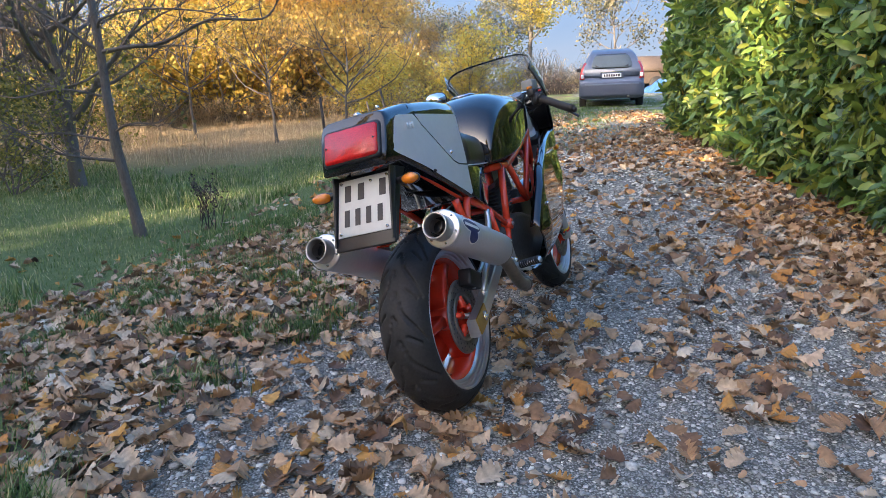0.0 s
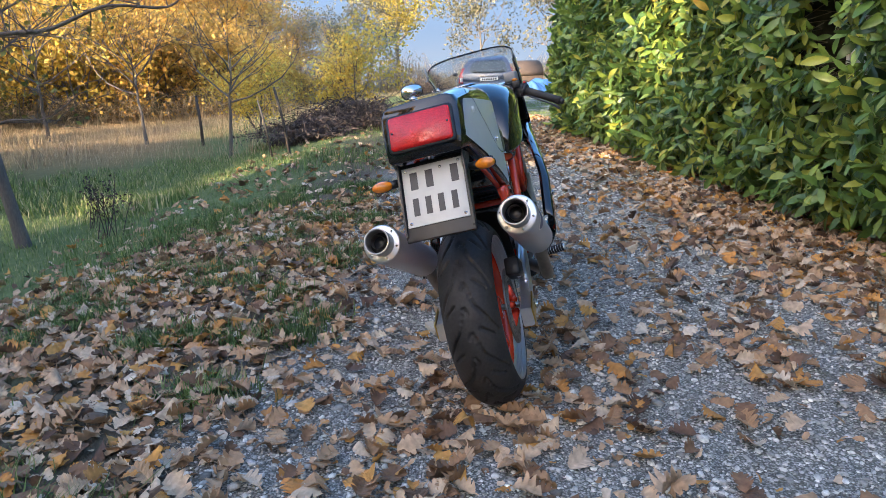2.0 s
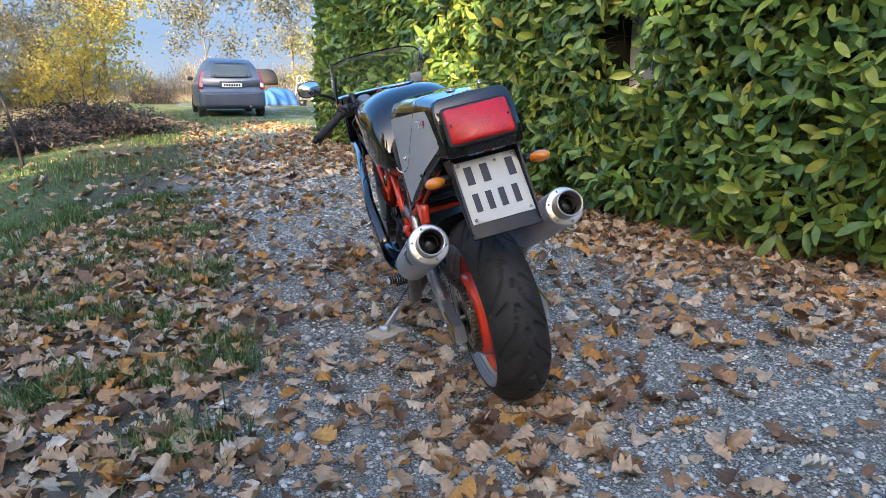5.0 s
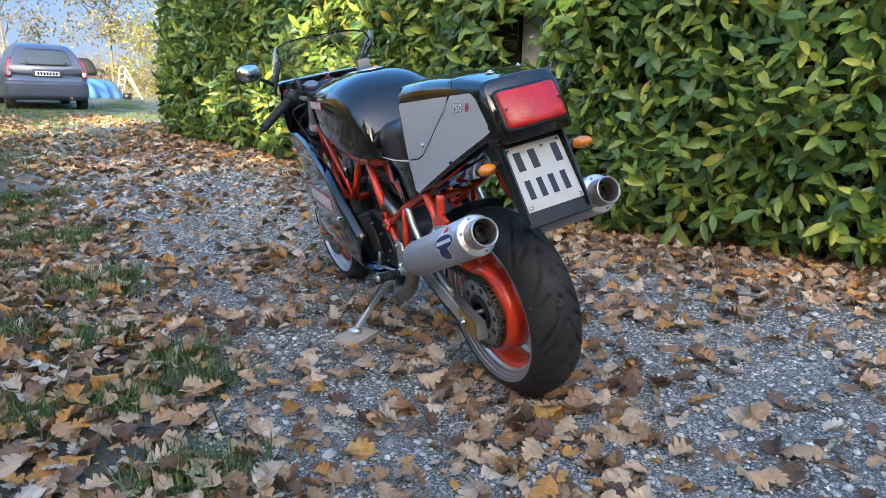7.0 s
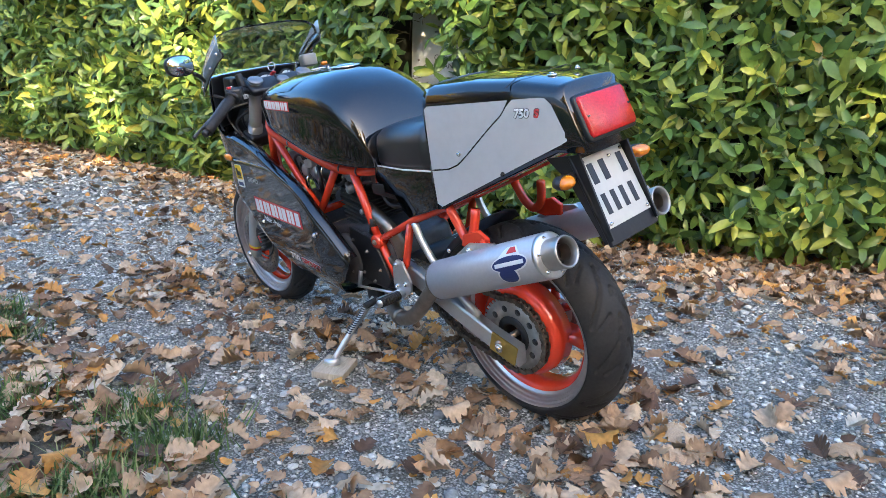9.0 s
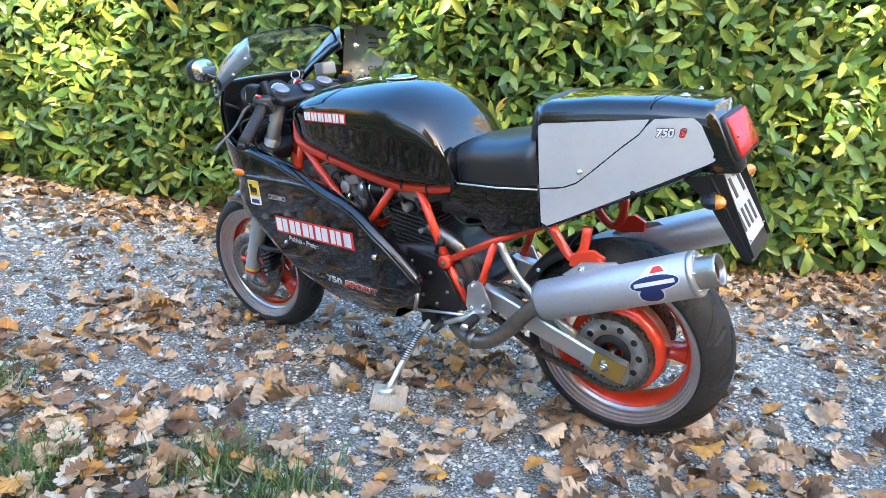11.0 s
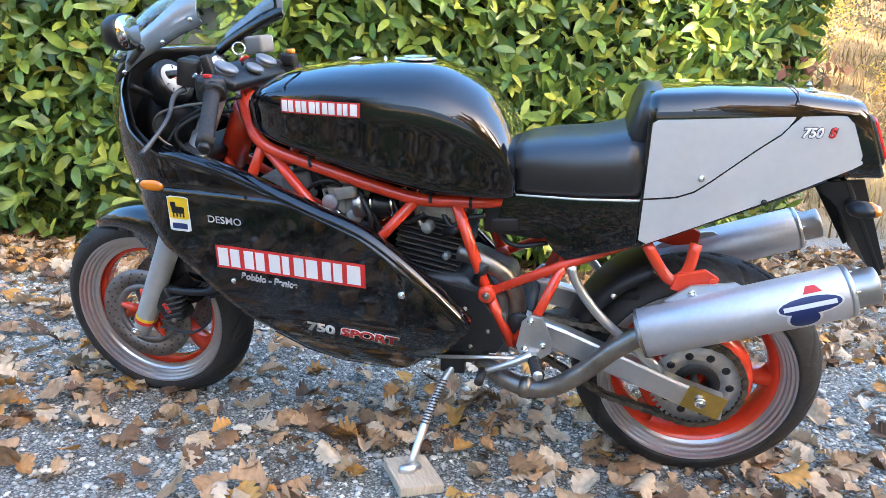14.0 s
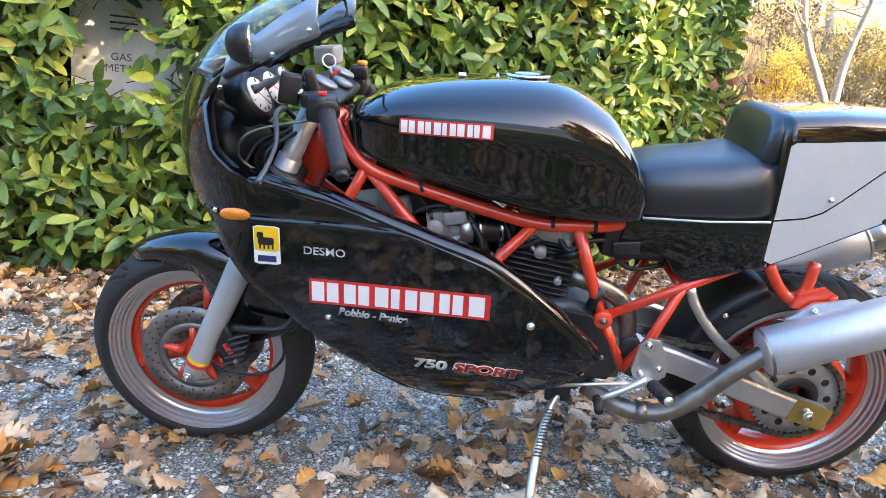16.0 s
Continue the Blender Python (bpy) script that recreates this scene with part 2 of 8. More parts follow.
SILVER = material("silver_paint", (0.62, 0.63, 0.64), rough=0.32, metal=0.20, coat=0.35, var=0.05, bump=0.0)
ALU = material("brushed_aluminium", (0.66, 0.66, 0.65), rough=0.38, metal=0.9, var=0.08, fine=160, bump=0.06)
MUFFLER = material("satin_aluminium", (0.58, 0.58, 0.60), rough=0.44, metal=0.6, var=0.08, scale=6, fine=120, bump=0.03)
RIM = material("polished_rim", (0.56, 0.56, 0.56), rough=0.33, metal=0.85, var=0.08, bump=0.02)
STEEL = material("worn_steel", (0.27, 0.24, 0.205), rough=0.40, metal=0.9, var=0.25, scale=12, bump=0.05)
CHROME = material("chrome", (0.78, 0.78, 0.78), rough=0.10, metal=1.0, var=0.05, bump=0.0)
OUTLET = material("brushed_steel", (0.42, 0.40, 0.37), rough=0.36, metal=0.85, var=0.12, scale=20, bump=0.03)
GOLD = material("anodised_gold", (0.55, 0.38, 0.10), rough=0.34, metal=0.85, var=0.12, bump=0.04)
IRON = material("brake_iron", (0.24, 0.215, 0.195), rough=0.5, metal=0.8, var=0.25, scale=20, bump=0.05)
DARKTUBE = material("grey_fork_tube", (0.28, 0.29, 0.30), rough=0.35, metal=0.5, var=0.1, bump=0.0)
GREYPAINT = material("grey_fork_paint", (0.36, 0.37, 0.36), rough=0.42, var=0.08, bump=0.02)
ENGINE = material("engine_black", (0.058, 0.056, 0.054), rough=0.40, var=0.4, scale=20, bump=0.15)
CAST = material("cast_alloy", (0.42, 0.41, 0.39), rough=0.48, metal=0.45, var=0.3, scale=24, bump=0.2)
CHAIN = material("oily_chain", (0.12, 0.10, 0.075), rough=0.5, metal=0.6, var=0.5, scale=60, bump=0.2)
PLATE_WHITE = material("plate_white", (0.53, 0.53, 0.48), rough=0.4, var=0.06, bump=0.0)
WHITE = material("white_print", (0.80, 0.80, 0.78), rough=0.4, var=0.04, bump=0.0)
REDPRINT = material("red_print", (0.62, 0.03, 0.025), rough=0.4, var=0.05, bump=0.0)
YELLOW = material("yellow_print", (0.85, 0.55, 0.02), rough=0.4, var=0.04, bump=0.0)
NAVY = material("navy_print", (0.015, 0.03, 0.12), rough=0.35, var=0.05, bump=0.0)
INK = material("black_print", (0.012, 0.012, 0.014), rough=0.4, var=0.05, bump=0.0)
PINK = material("faded_print", (0.75, 0.55, 0.60), rough=0.4, var=0.08, bump=0.0)
TAIL_RED = material("red_lens", (0.56, 0.010, 0.010), rough=0.22, coat=0.25, var=0.3, scale=25, fine=220, bump=0.2)
AMBER = material("amber_lens", (0.80, 0.24, 0.01), rough=0.15, coat=0.7, var=0.15, fine=200, bump=0.2)
SCREEN = glass("clear_screen", (0.97, 0.98, 0.98))
# a little pale blue mixed in, for milky plastic and painted sky reflection
film_sheen_bsdf, film_sheen_mix = SCREEN.node_tree.nodes.new("ShaderNodeBsdfDiffuse"), SCREEN.node_tree.nodes.new("ShaderNodeMixShader")
film_sheen_bsdf.inputs[0].default_value = (0.42, 0.50, 0.57, 1)
film_sheen_mix.inputs[0].default_value = 0.035
SCREEN.node_tree.links.new(SCREEN.node_tree.nodes["Principled BSDF"].outputs[0], film_sheen_mix.inputs[1])
SCREEN.node_tree.links.new(film_sheen_bsdf.outputs[0], film_sheen_mix.inputs[2])
SCREEN.node_tree.links.new(film_sheen_mix.outputs[0], SCREEN.node_tree.nodes["Material Output"].inputs["Surface"])
MIRROR = material("mirror_glass", (0.9, 0.9, 0.9), rough=0.02, metal=1.0, var=0.01, bump=0.0)
DIAL = material("dial_face", (0.62, 0.62, 0.60), rough=0.4, var=0.05, bump=0.0)
# pale blue base colour stands for the sky reflected in the screen's edge
SKY_SHEEN = material("sky_sheen_plastic", (0.20, 0.25, 0.30), rough=0.05, coat_ior=1.9, coat=0.6, var=0.12, scale=14, bump=0.0)
LEVER = material("grey_alloy", (0.26, 0.27, 0.285), rough=0.38, metal=0.6, var=0.15, scale=30, bump=0.04)
DARKALLOY = material("dark_alloy", (0.075, 0.078, 0.085), rough=0.38, metal=0.3, var=0.15, scale=30, bump=0.04)
MILKY = material("milky_plastic", (0.22, 0.225, 0.22), rough=0.35, var=0.08, bump=0.0)
WOOD = material("weathered_board", (0.50, 0.42, 0.31), rough=0.8, var=0.3, scale=6, fine=40, bump=0.4, stretch=(1, 8, 1))

# ---- building helpers ----
def part(name, bm, mat, parent=None, label="", smooth=True):
    """Link a bmesh as one mesh object under a thing or a part."""
    me = bpy.data.meshes.new(name)
    bm.normal_update()
    bm.to_mesh(me)
    bm.free()
    if smooth:
        me.polygons.foreach_set("use_smooth", [True] * len(me.polygons))
    me.materials.append(mat)
    ob = new(name, me)
    if parent:
        ob.parent = parent
    if label:
        ob["label"] = label
    return ob


def mesh_of(name, verts, faces, mat, parent=None, smooth=False):
    """A mesh object out of arrays of places and equal-sized faces."""
    verts, faces = np.asarray(verts, dtype=np.float32), np.asarray(faces, dtype=np.int32)
    me = bpy.data.meshes.new(name)
    k = faces.shape[1]
    me.vertices.add(len(verts))
    me.vertices.foreach_set("co", verts.ravel())
    me.loops.add(faces.size)
    me.loops.foreach_set("vertex_index", faces.ravel())
    me.polygons.add(len(faces))
    me.polygons.foreach_set("loop_start", np.arange(0, faces.size, k, dtype=np.int32))
    if smooth:
        me.polygons.foreach_set("use_smooth", np.ones(len(faces), dtype=bool))
    me.materials.append(mat)
    me.update(calc_edges=True)
    me.validate()
    ob = new(name, me)
    if parent:
        ob.parent = parent
    return ob


def scatter(proto, places, turns, sizes):
    """Copies of one small mesh (verts, faces) at places, each with its 3 x 3 turn and size, as one pair of arrays."""
    v, f = proto
    out = np.einsum("nij,vj->nvi", turns * np.asarray(sizes)[:, None, None], v) + np.asarray(places)[:, None, :]
    idx = f[None] + (np.arange(len(places)) * len(v))[:, None, None]
    return out.reshape(-1, 3), idx.reshape(-1, f.shape[1])


def joined(sets):
    vs, fs, o = [], [], 0
    for v, f in sets:
        vs.append(v)
        fs.append(f + o)
        o += len(v)
    return np.concatenate(vs), np.concatenate(fs)


def frames_of(x_axis, up):
    """Turns whose x runs along x_axis and whose z lies nearest to up, for rows of vectors."""
    x = x_axis / np.linalg.norm(x_axis, axis=1, keepdims=True)
    y = np.cross(up, x)
    y /= np.linalg.norm(y, axis=1, keepdims=True) + 1e-9
    z = np.cross(x, y)
    return np.stack([x, y, z], axis=2)


def smooth01(v):
    v = np.clip(v, 0, 1)
    return v * v * (3 - 2 * v)


rng = np.random.default_rng(7)


# ---- ground ----
def ground_z(x, y):
    """Level round the motorcycle, climbing with the drive, falling away beside it, a bank behind the hedge."""
    x, y = np.asarray(x, dtype=float), np.asarray(y, dtype=float)
    d = y - 2.5
    rise = 0.04 * np.where(d > 0, np.sqrt(d * d + 1) - 1, 0) * np.where(y > 60, 60 / np.maximum(y, 1), 1)
    u = x - 0.14 * (y - 2)
    drop = -0.20 * np.clip(np.sqrt(np.clip(-u - 1.0, 0, None) ** 2 + 0.3) - 0.55, 0, 1.7)
    bank = 0.44 * np.clip(x - 5.2, 0, 28) * smooth01((14 - y) / 9)
    return rise + drop * smooth01((y + 2) / 4) + bank


def lines(lo, a, b, hi, step, grow=1.13):
    mid = np.arange(a, b + step / 2, step)
    left, right, s = [], [], step
    p = a
    while p > lo:
        s *= grow
        p -= s
        left.append(p)
    s, p = step, mid[-1]
    while p < hi:
        s *= grow
        p += s
        right.append(p)
    return np.array(left[::-1] + list(mid) + right)


def fbm(x, y, seed=0):
    v = np.zeros_like(x)
    r = np.random.default_rng(seed)
    for i in range(14):
        a, f = r.uniform(0, 6.28), 1.1 * 1.33 ** i
        v += np.sin((x * np.cos(a) + y * np.sin(a)) * f + r.uniform(0, 6.28)) / (1 + f * 0.6)
    return v


gx, gy = lines(-350, -3.5, 4.5, 350, 0.06), lines(-250, -1.0, 8.5, 600, 0.06)
X, Y = np.meshgrid(gx, gy)
near = smooth01((14 - np.abs(X)) / 6) * smooth01((18 - np.abs(Y)) / 6)
Z = ground_z(X, Y) + near * 0.006 * fbm(X, Y, 3) + (1 - near) * 0.03 * fbm(X * 0.2, Y * 0.2, 4)
nx, ny = len(gx), len(gy)
ii = (np.arange(ny - 1)[:, None] * nx + np.arange(nx - 1)[None]).ravel()
ground = mesh_of("ground", np.stack([X, Y, Z], -1).reshape(-1, 3), np.stack([ii, ii + 1, ii + nx + 1, ii + nx], 1), GROUND, smooth=True)
tagged(ground, "grey gravel drive with earth and grass beside it", "ground", kind="structure")


# ---- far sky ----
def sky_backdrop():
    """The blue evening sky low over the horizon with thin cloud, far behind everything and all the way round."""
    m = bpy.data.materials.new("far_sky")
    m.use_nodes = True
    n, l = m.node_tree.nodes, m.node_tree.links
    n.remove(n["Principled BSDF"])
    tc, sep, ramp = n.new("ShaderNodeTexCoord"), n.new("ShaderNodeSeparateXYZ"), n.new("ShaderNodeValToRGB")
    l.new(tc.outputs["Object"], sep.inputs[0])
    mr = n.new("ShaderNodeMapRange")
    mr.inputs["From Min"].default_value, mr.inputs["From Max"].default_value = 0.0, 112.0
    l.new(sep.outputs[2], mr.inputs[0])
    l.new(mr.outputs[0], ramp.inputs[0])
    el = ramp.color_ramp.elements
    el.new(0.4)
    for e, (q, c) in zip(el, ((0.0, (0.060, 0.066, 0.068)), (0.4, (0.040, 0.054, 0.071)), (1.0, (0.042, 0.066, 0.096)))):
        e.position, e.color = q, rgb(c)
    mp, ns, cl = n.new("ShaderNodeMapping"), n.new("ShaderNodeTexNoise"), n.new("ShaderNodeMapRange")
    mp.inputs["Scale"].default_value = (0.008, 0.008, 0.05)
    ns.inputs["Scale"].default_value, ns.inputs["Detail"].default_value = 1.0, 6
    cl.inputs["From Min"].default_value, cl.inputs["From Max"].default_value, cl.inputs["To Max"].default_value = 0.5, 0.75, 0.6
    mix, em = n.new("ShaderNodeMix"), n.new("ShaderNodeEmission")
    mix.data_type = "RGBA"
    mix.inputs[7].default_value = (0.062, 0.062, 0.064, 1)
    l.new(tc.outputs["Object"], mp.inputs[0])
    l.new(mp.outputs[0], ns.inputs["Vector"])
    l.new(ns.outputs[0], cl.inputs[0])
    l.new(cl.outputs[0], mix.inputs[0])
    l.new(ramp.outputs[0], mix.inputs[6])
    l.new(mix.outputs[2], em.inputs[0])
    l.new(em.outputs[0], n["Material Output"].inputs["Surface"])
    k = 96
    v = [(460 * math.cos(2 * math.pi * i / k), 460 * math.sin(2 * math.pi * i / k), z) for z in (-20.0, 112.0) for i in range(k)]
    f = [(i, (i + 1) % k, k + (i + 1) % k, k + i) for i in range(k)]
    return tagged(mesh_of("backdrop", v, f, m, smooth=True), "pale blue hazy sky low over the horizon", "sky", kind="structure")


sky_backdrop()


# ---- hedge ----
HEDGE_Y = [-1.0, -0.7, -0.3, 0.2, 1.2, 3.0, 4.0, 5.0, 6.5, 8.3, 10.5, 11.5, 12.1]
HEDGE_X = [3.75, 3.25, 3.0, 2.72, 2.42, 2.46, 2.62, 2.8, 3.02, 3.3, 3.62, 3.85, 4.5]


def hedge_face(y, z):
    """How far east the hedge's face stands at y and height z."""
    f = np.interp(y, HEDGE_Y, HEDGE_X)
    bump = 0.05 * fbm(y * 1.6, z * 1.9, 11) + 0.03 * fbm(y * 4, z * 4, 12)
    under = 0.35 * np.clip((0.28 - z) / 0.28, 0, 1) ** 1.5
    lean = 0.10 * np.clip(z - 1.6, 0, 2) ** 2
    return f + bump + under + lean


def hedge_top(y):
    return 2.75 + 0.1 * np.sin(y * 1.7) - 0.25 * np.clip((y - 9) / 3, 0, 1)


def leaf_shape(length=1.0, width=0.42, fold=0.16, curl=0.18, stations=(0.0, 0.22, 0.5, 0.78, 1.0)):
    """A pointed oval leaf along x, folded along its rib, drooping at the tip: verts and triangles."""
    v, f = [], []
    for s in stations:
        w = width / 2 * math.sin(math.pi * min(1, s ** 1.12 * 0.93 + 0.035)) ** 0.68
        z = -curl * s * s * length
        v += [(s * length, w, z + fold * w), (s * length, 0, z), (s * length, -w, z + fold * w)]
    for i in range(len(stations) - 1):
        a = i * 3
        for k in (0, 1):
            f += [(a + k, a + 3 + k, a + 4 + k), (a + k, a + 4 + k, a + 1 + k)]
    return np.array(v), np.array(f)


def sprig(leaves, seed):
    """A laurel shoot along x: broad leaves set loosely round its stem."""
    r = np.random.default_rng(seed)
    sets = []
    for i in range(leaves):
        s = i / leaves
        a = i * 2.4 + r.uniform(-0.7, 0.7)
        tilt = 1.2 - 0.65 * s + r.uniform(-0.4, 0.4)
        d = np.array([math.cos(tilt), math.sin(tilt) * math.cos(a), math.sin(tilt) * math.sin(a)])
        up = np.array([1.0, -0.2 * math.cos(a), -0.2 * math.sin(a)]) + r.normal(0, 0.35, 3)
        turn = frames_of(d[None], up[None])
        sets.append(scatter(leaf_shape(curl=r.uniform(0.05, 0.5), fold=r.uniform(0.05, 0.5), width=r.uniform(0.35, 0.44)), [np.array([0.1 + 0.9 * s, 0, 0])], turn, [r.uniform(0.7, 1.2)]))
    return joined(sets)


def hedge():
    thing = new("hedge")
    tagged(thing, "tall dense laurel hedge with glossy green leaves beside the drive", "hedge")
    # solid core behind the leaves, painted near-black in place of shade
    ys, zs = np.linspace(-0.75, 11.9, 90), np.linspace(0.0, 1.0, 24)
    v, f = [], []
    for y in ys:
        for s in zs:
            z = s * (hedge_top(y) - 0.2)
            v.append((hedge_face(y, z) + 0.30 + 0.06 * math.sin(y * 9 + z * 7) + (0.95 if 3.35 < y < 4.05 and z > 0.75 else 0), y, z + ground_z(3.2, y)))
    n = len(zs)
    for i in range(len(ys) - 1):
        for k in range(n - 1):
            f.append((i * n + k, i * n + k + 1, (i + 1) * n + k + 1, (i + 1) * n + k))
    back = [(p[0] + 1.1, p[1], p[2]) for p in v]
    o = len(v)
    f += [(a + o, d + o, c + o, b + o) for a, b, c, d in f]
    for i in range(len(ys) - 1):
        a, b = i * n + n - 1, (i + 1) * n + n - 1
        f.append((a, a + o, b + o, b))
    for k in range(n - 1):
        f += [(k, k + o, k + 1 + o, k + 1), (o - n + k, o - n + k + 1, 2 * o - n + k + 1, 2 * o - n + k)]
    mesh_of("shade_core", v + back, f, HEDGE_SHADE, thing, smooth=True)
    r = np.random.default_rng(21)
    sets, stems = [], []
    protos = [sprig(k, s) for k, s in ((6, 1), (5, 2), (7, 3), (4, 4), (6, 5), (7, 6), (5, 7), (3, 8))]
    for lo, hi, per, size in ((-0.9, 6.2, 180, 0.112), (6.2, 12.0, 95, 0.135)):
        total = int((hi - lo) * 2.8 * per)
        y = r.uniform(lo, hi, total)
        z = r.uniform(0.02, 1, total) * hedge_top(y)
        x = hedge_face(y, z) + r.uniform(-0.02, 0.26, total) ** 1.0
        niche = (y > 3.46) & (y < 3.98) & (z > 0.97) & (z < 1.50) & (r.random(total) < 0.93)
        keep = ~niche
        x, y, z = x[keep], y[keep], z[keep]
        d = np.stack([-0.9 + r.normal(0, 0.35, len(y)), r.normal(-0.1, 0.55, len(y)), -0.02 + r.normal(0, 0.40, len(y))], 1)
        end = smooth01((-0.1 - y) / 0.6)[:, None]
        d = d * (1 - end) + np.array([-0.3, -1.0, 0.2]) * end
        low = smooth01((0.5 - z) / 0.5)
        d[:, 2] -= 0.45 * low
        turns = frames_of(d, np.stack([r.normal(0, 0.4, len(y)), r.normal(0, 0.4, len(y)), np.ones(len(y))], 1))
        kinds = r.integers(0, len(protos), len(y))
        pos = np.stack([x, y, z + ground_z(3.2, y)], 1)
        sz = size * r.uniform(0.75, 1.25, len(y))
        for k, pr in enumerate(protos):
            s = kinds == k
            sets.append(scatter(pr, pos[s], turns[s], sz[s]))
        # single leaves hanging between the shoots
        m = int(len(y) * 2.4)
        ly = r.uniform(lo, hi, m)
        lz = r.uniform(0.02, 1, m) * hedge_top(ly)
        out = ~((ly > 3.46) & (ly < 3.98) & (lz > 0.97) & (lz < 1.50) & (r.random(m) < 0.95))
        ly, lz = ly[out], lz[out]
        m = len(ly)
        lx = hedge_face(ly, lz) + r.uniform(-0.05, 0.22, m)
        ways = np.stack([r.normal(-0.45, 0.4, m), r.normal(0, 0.75, m), r.normal(-0.28, 0.5, m)], 1)
        faces = np.stack([r.normal(-0.8, 0.3, m), r.normal(0, 0.4, m), r.normal(0.55, 0.35, m)], 1)
        tails = smooth01((-0.1 - ly) / 0.6)[:, None]
        ways, faces = ways * (1 - tails) + np.array([0.5, -0.5, -0.3]) * tails, faces * (1 - tails) + np.array([-0.2, -0.9, 0.5]) * tails
        lt = frames_of(ways, faces)
        lp = np.stack([lx, ly, lz + ground_z(3.2, ly)], 1)
        kinds = r.integers(0, 5, m)
        for k in range(5):
            s = kinds == k
            sets.append(scatter(leaf_shape(curl=0.08 + 0.09 * k, fold=0.45 - 0.08 * k, width=0.34 + 0.02 * k), lp[s], lt[s], size * r.uniform(0.8, 1.3, int(s.sum()))))
        a, b = pos - turns[:, :, 0] * 0.25, pos + turns[:, :, 0] * sz[:, None] * 0.9
        side, up = turns[:, :, 1] * 0.003, turns[:, :, 2] * 0.003
        ring = np.stack([a + side, a - side + up, a - side - up, b + side * 0.4, b - side * 0.4 + up * 0.4, b - side * 0.4 - up * 0.4], 1).reshape(-1, 3)
        fi = np.array([(0, 1, 4, 3), (1, 2, 5, 4), (2, 0, 3, 5)])
        stems.append((ring, (fi[None] + (np.arange(len(a)) * 6)[:, None, None]).reshape(-1, 4)))
    # upright shoots over the clipped top
    q = np.random.default_rng(23)
    m = 2100
    ty = q.uniform(-0.8, 11.9, m)
    tz = hedge_top(ty) - 0.2
    tx = hedge_face(ty, tz) + q.uniform(0.22, 1.50, m)
    tt = frames_of(np.stack([q.normal(0, 0.6, m), q.normal(0, 0.6, m), q.uniform(0.25, 1.0, m)], 1), np.stack([q.normal(0, 1, m), q.normal(0, 1, m), np.ones(m)], 1))
    tp = np.stack([tx, ty, tz + ground_z(3.2, ty) + q.uniform(-0.03, 0.06, m)], 1)
    kinds = q.integers(0, len(protos), m)
    for k, pr in enumerate(protos):
        s = kinds == k
        sets.append(scatter(pr, tp[s], tt[s], 0.15 * q.uniform(0.8, 1.25, int(s.sum()))))
    v, f = joined(sets)
    mesh_of("foliage", v, f, LAUREL, thing, smooth=True)
    v, f = joined(stems)
    mesh_of("twig_mass", v, f, TWIG, thing)
    return thing


hedge()


# ---- mesh shapes for the motorcycle: x forward, y to its left, z up ----
def spline(pts, n):
    """Points along a smooth curve through pts."""
    p = [Vector(q) for q in pts]
    p = [p[0] * 2 - p[1]] + p + [p[-1] * 2 - p[-2]]
    out = []
    for i in range(1, len(p) - 2):
        for k in range(n):
            t = k / n
            a, b, c, d = p[i - 1], p[i], p[i + 1], p[i + 2]
            out.append(0.5 * (2 * b + (c - a) * t + (2 * a - 5 * b + 4 * c - d) * t * t + (3 * b - a - 3 * c + d) * t ** 3))
    out.append(p[-2])
    return out


def add_loft(bm, rings, cap=True, loop=True):
    rows = [[bm.verts.new(v) for v in r] for r in rings]
    n = len(rows[0])
    for a, b in zip(rows, rows[1:]):
        for i in range(n if loop else n - 1):
            j = (i + 1) % n
            try:
                bm.faces.new((a[i], a[j], b[j], b[i]))
            except ValueError:
                pass
    if cap and loop:
        bm.faces.new(rows[0][::-1])
        bm.faces.new(rows[-1])
    return bm


def add_tube(bm, pts, r, seg=10, cap=True, smooth=0):
    """A round bar along pts; r is one radius or one for each point."""
    pts = spline(pts, smooth) if smooth else [Vector(p) for p in pts]
    rs = [r] * len(pts) if isinstance(r, (int, float)) else list(np.interp(np.linspace(0, 1, len(pts)), np.linspace(0, 1, len(r)), r))
    rings, side = [], None
    for i, p in enumerate(pts):
        d = (pts[min(i + 1, len(pts) - 1)] - pts[max(i - 1, 0)]).normalized()
        side = (side - d * side.dot(d)).normalized() if side else d.orthogonal().normalized()
        up = d.cross(side)
        rings.append([p + (side * math.cos(a) + up * math.sin(a)) * rs[i] for a in np.linspace(0, 2 * math.pi, seg, endpoint=False)])
    return add_loft(bm, rings, cap)


def tube(pts, r, seg=10, cap=True, smooth=0):
    return add_tube(bmesh.new(), pts, r, seg, cap, smooth)


def add_box(bm, c, s, turn=(0, 0, 0), bevel=0.0):
    g = bmesh.ops.create_cube(bm, size=1.0, matrix=pose(*c, *turn) @ Matrix.Diagonal((*s, 1)))
    if bevel:
        edges = list({e for v in g["verts"] for e in v.link_edges})
        bmesh.ops.bevel(bm, geom=edges, offset=bevel, segments=2, affect="EDGES", profile=0.6)
    return bm


def box(c, s, turn=(0, 0, 0), bevel=0.0):
    return add_box(bmesh.new(), c, s, turn, bevel)


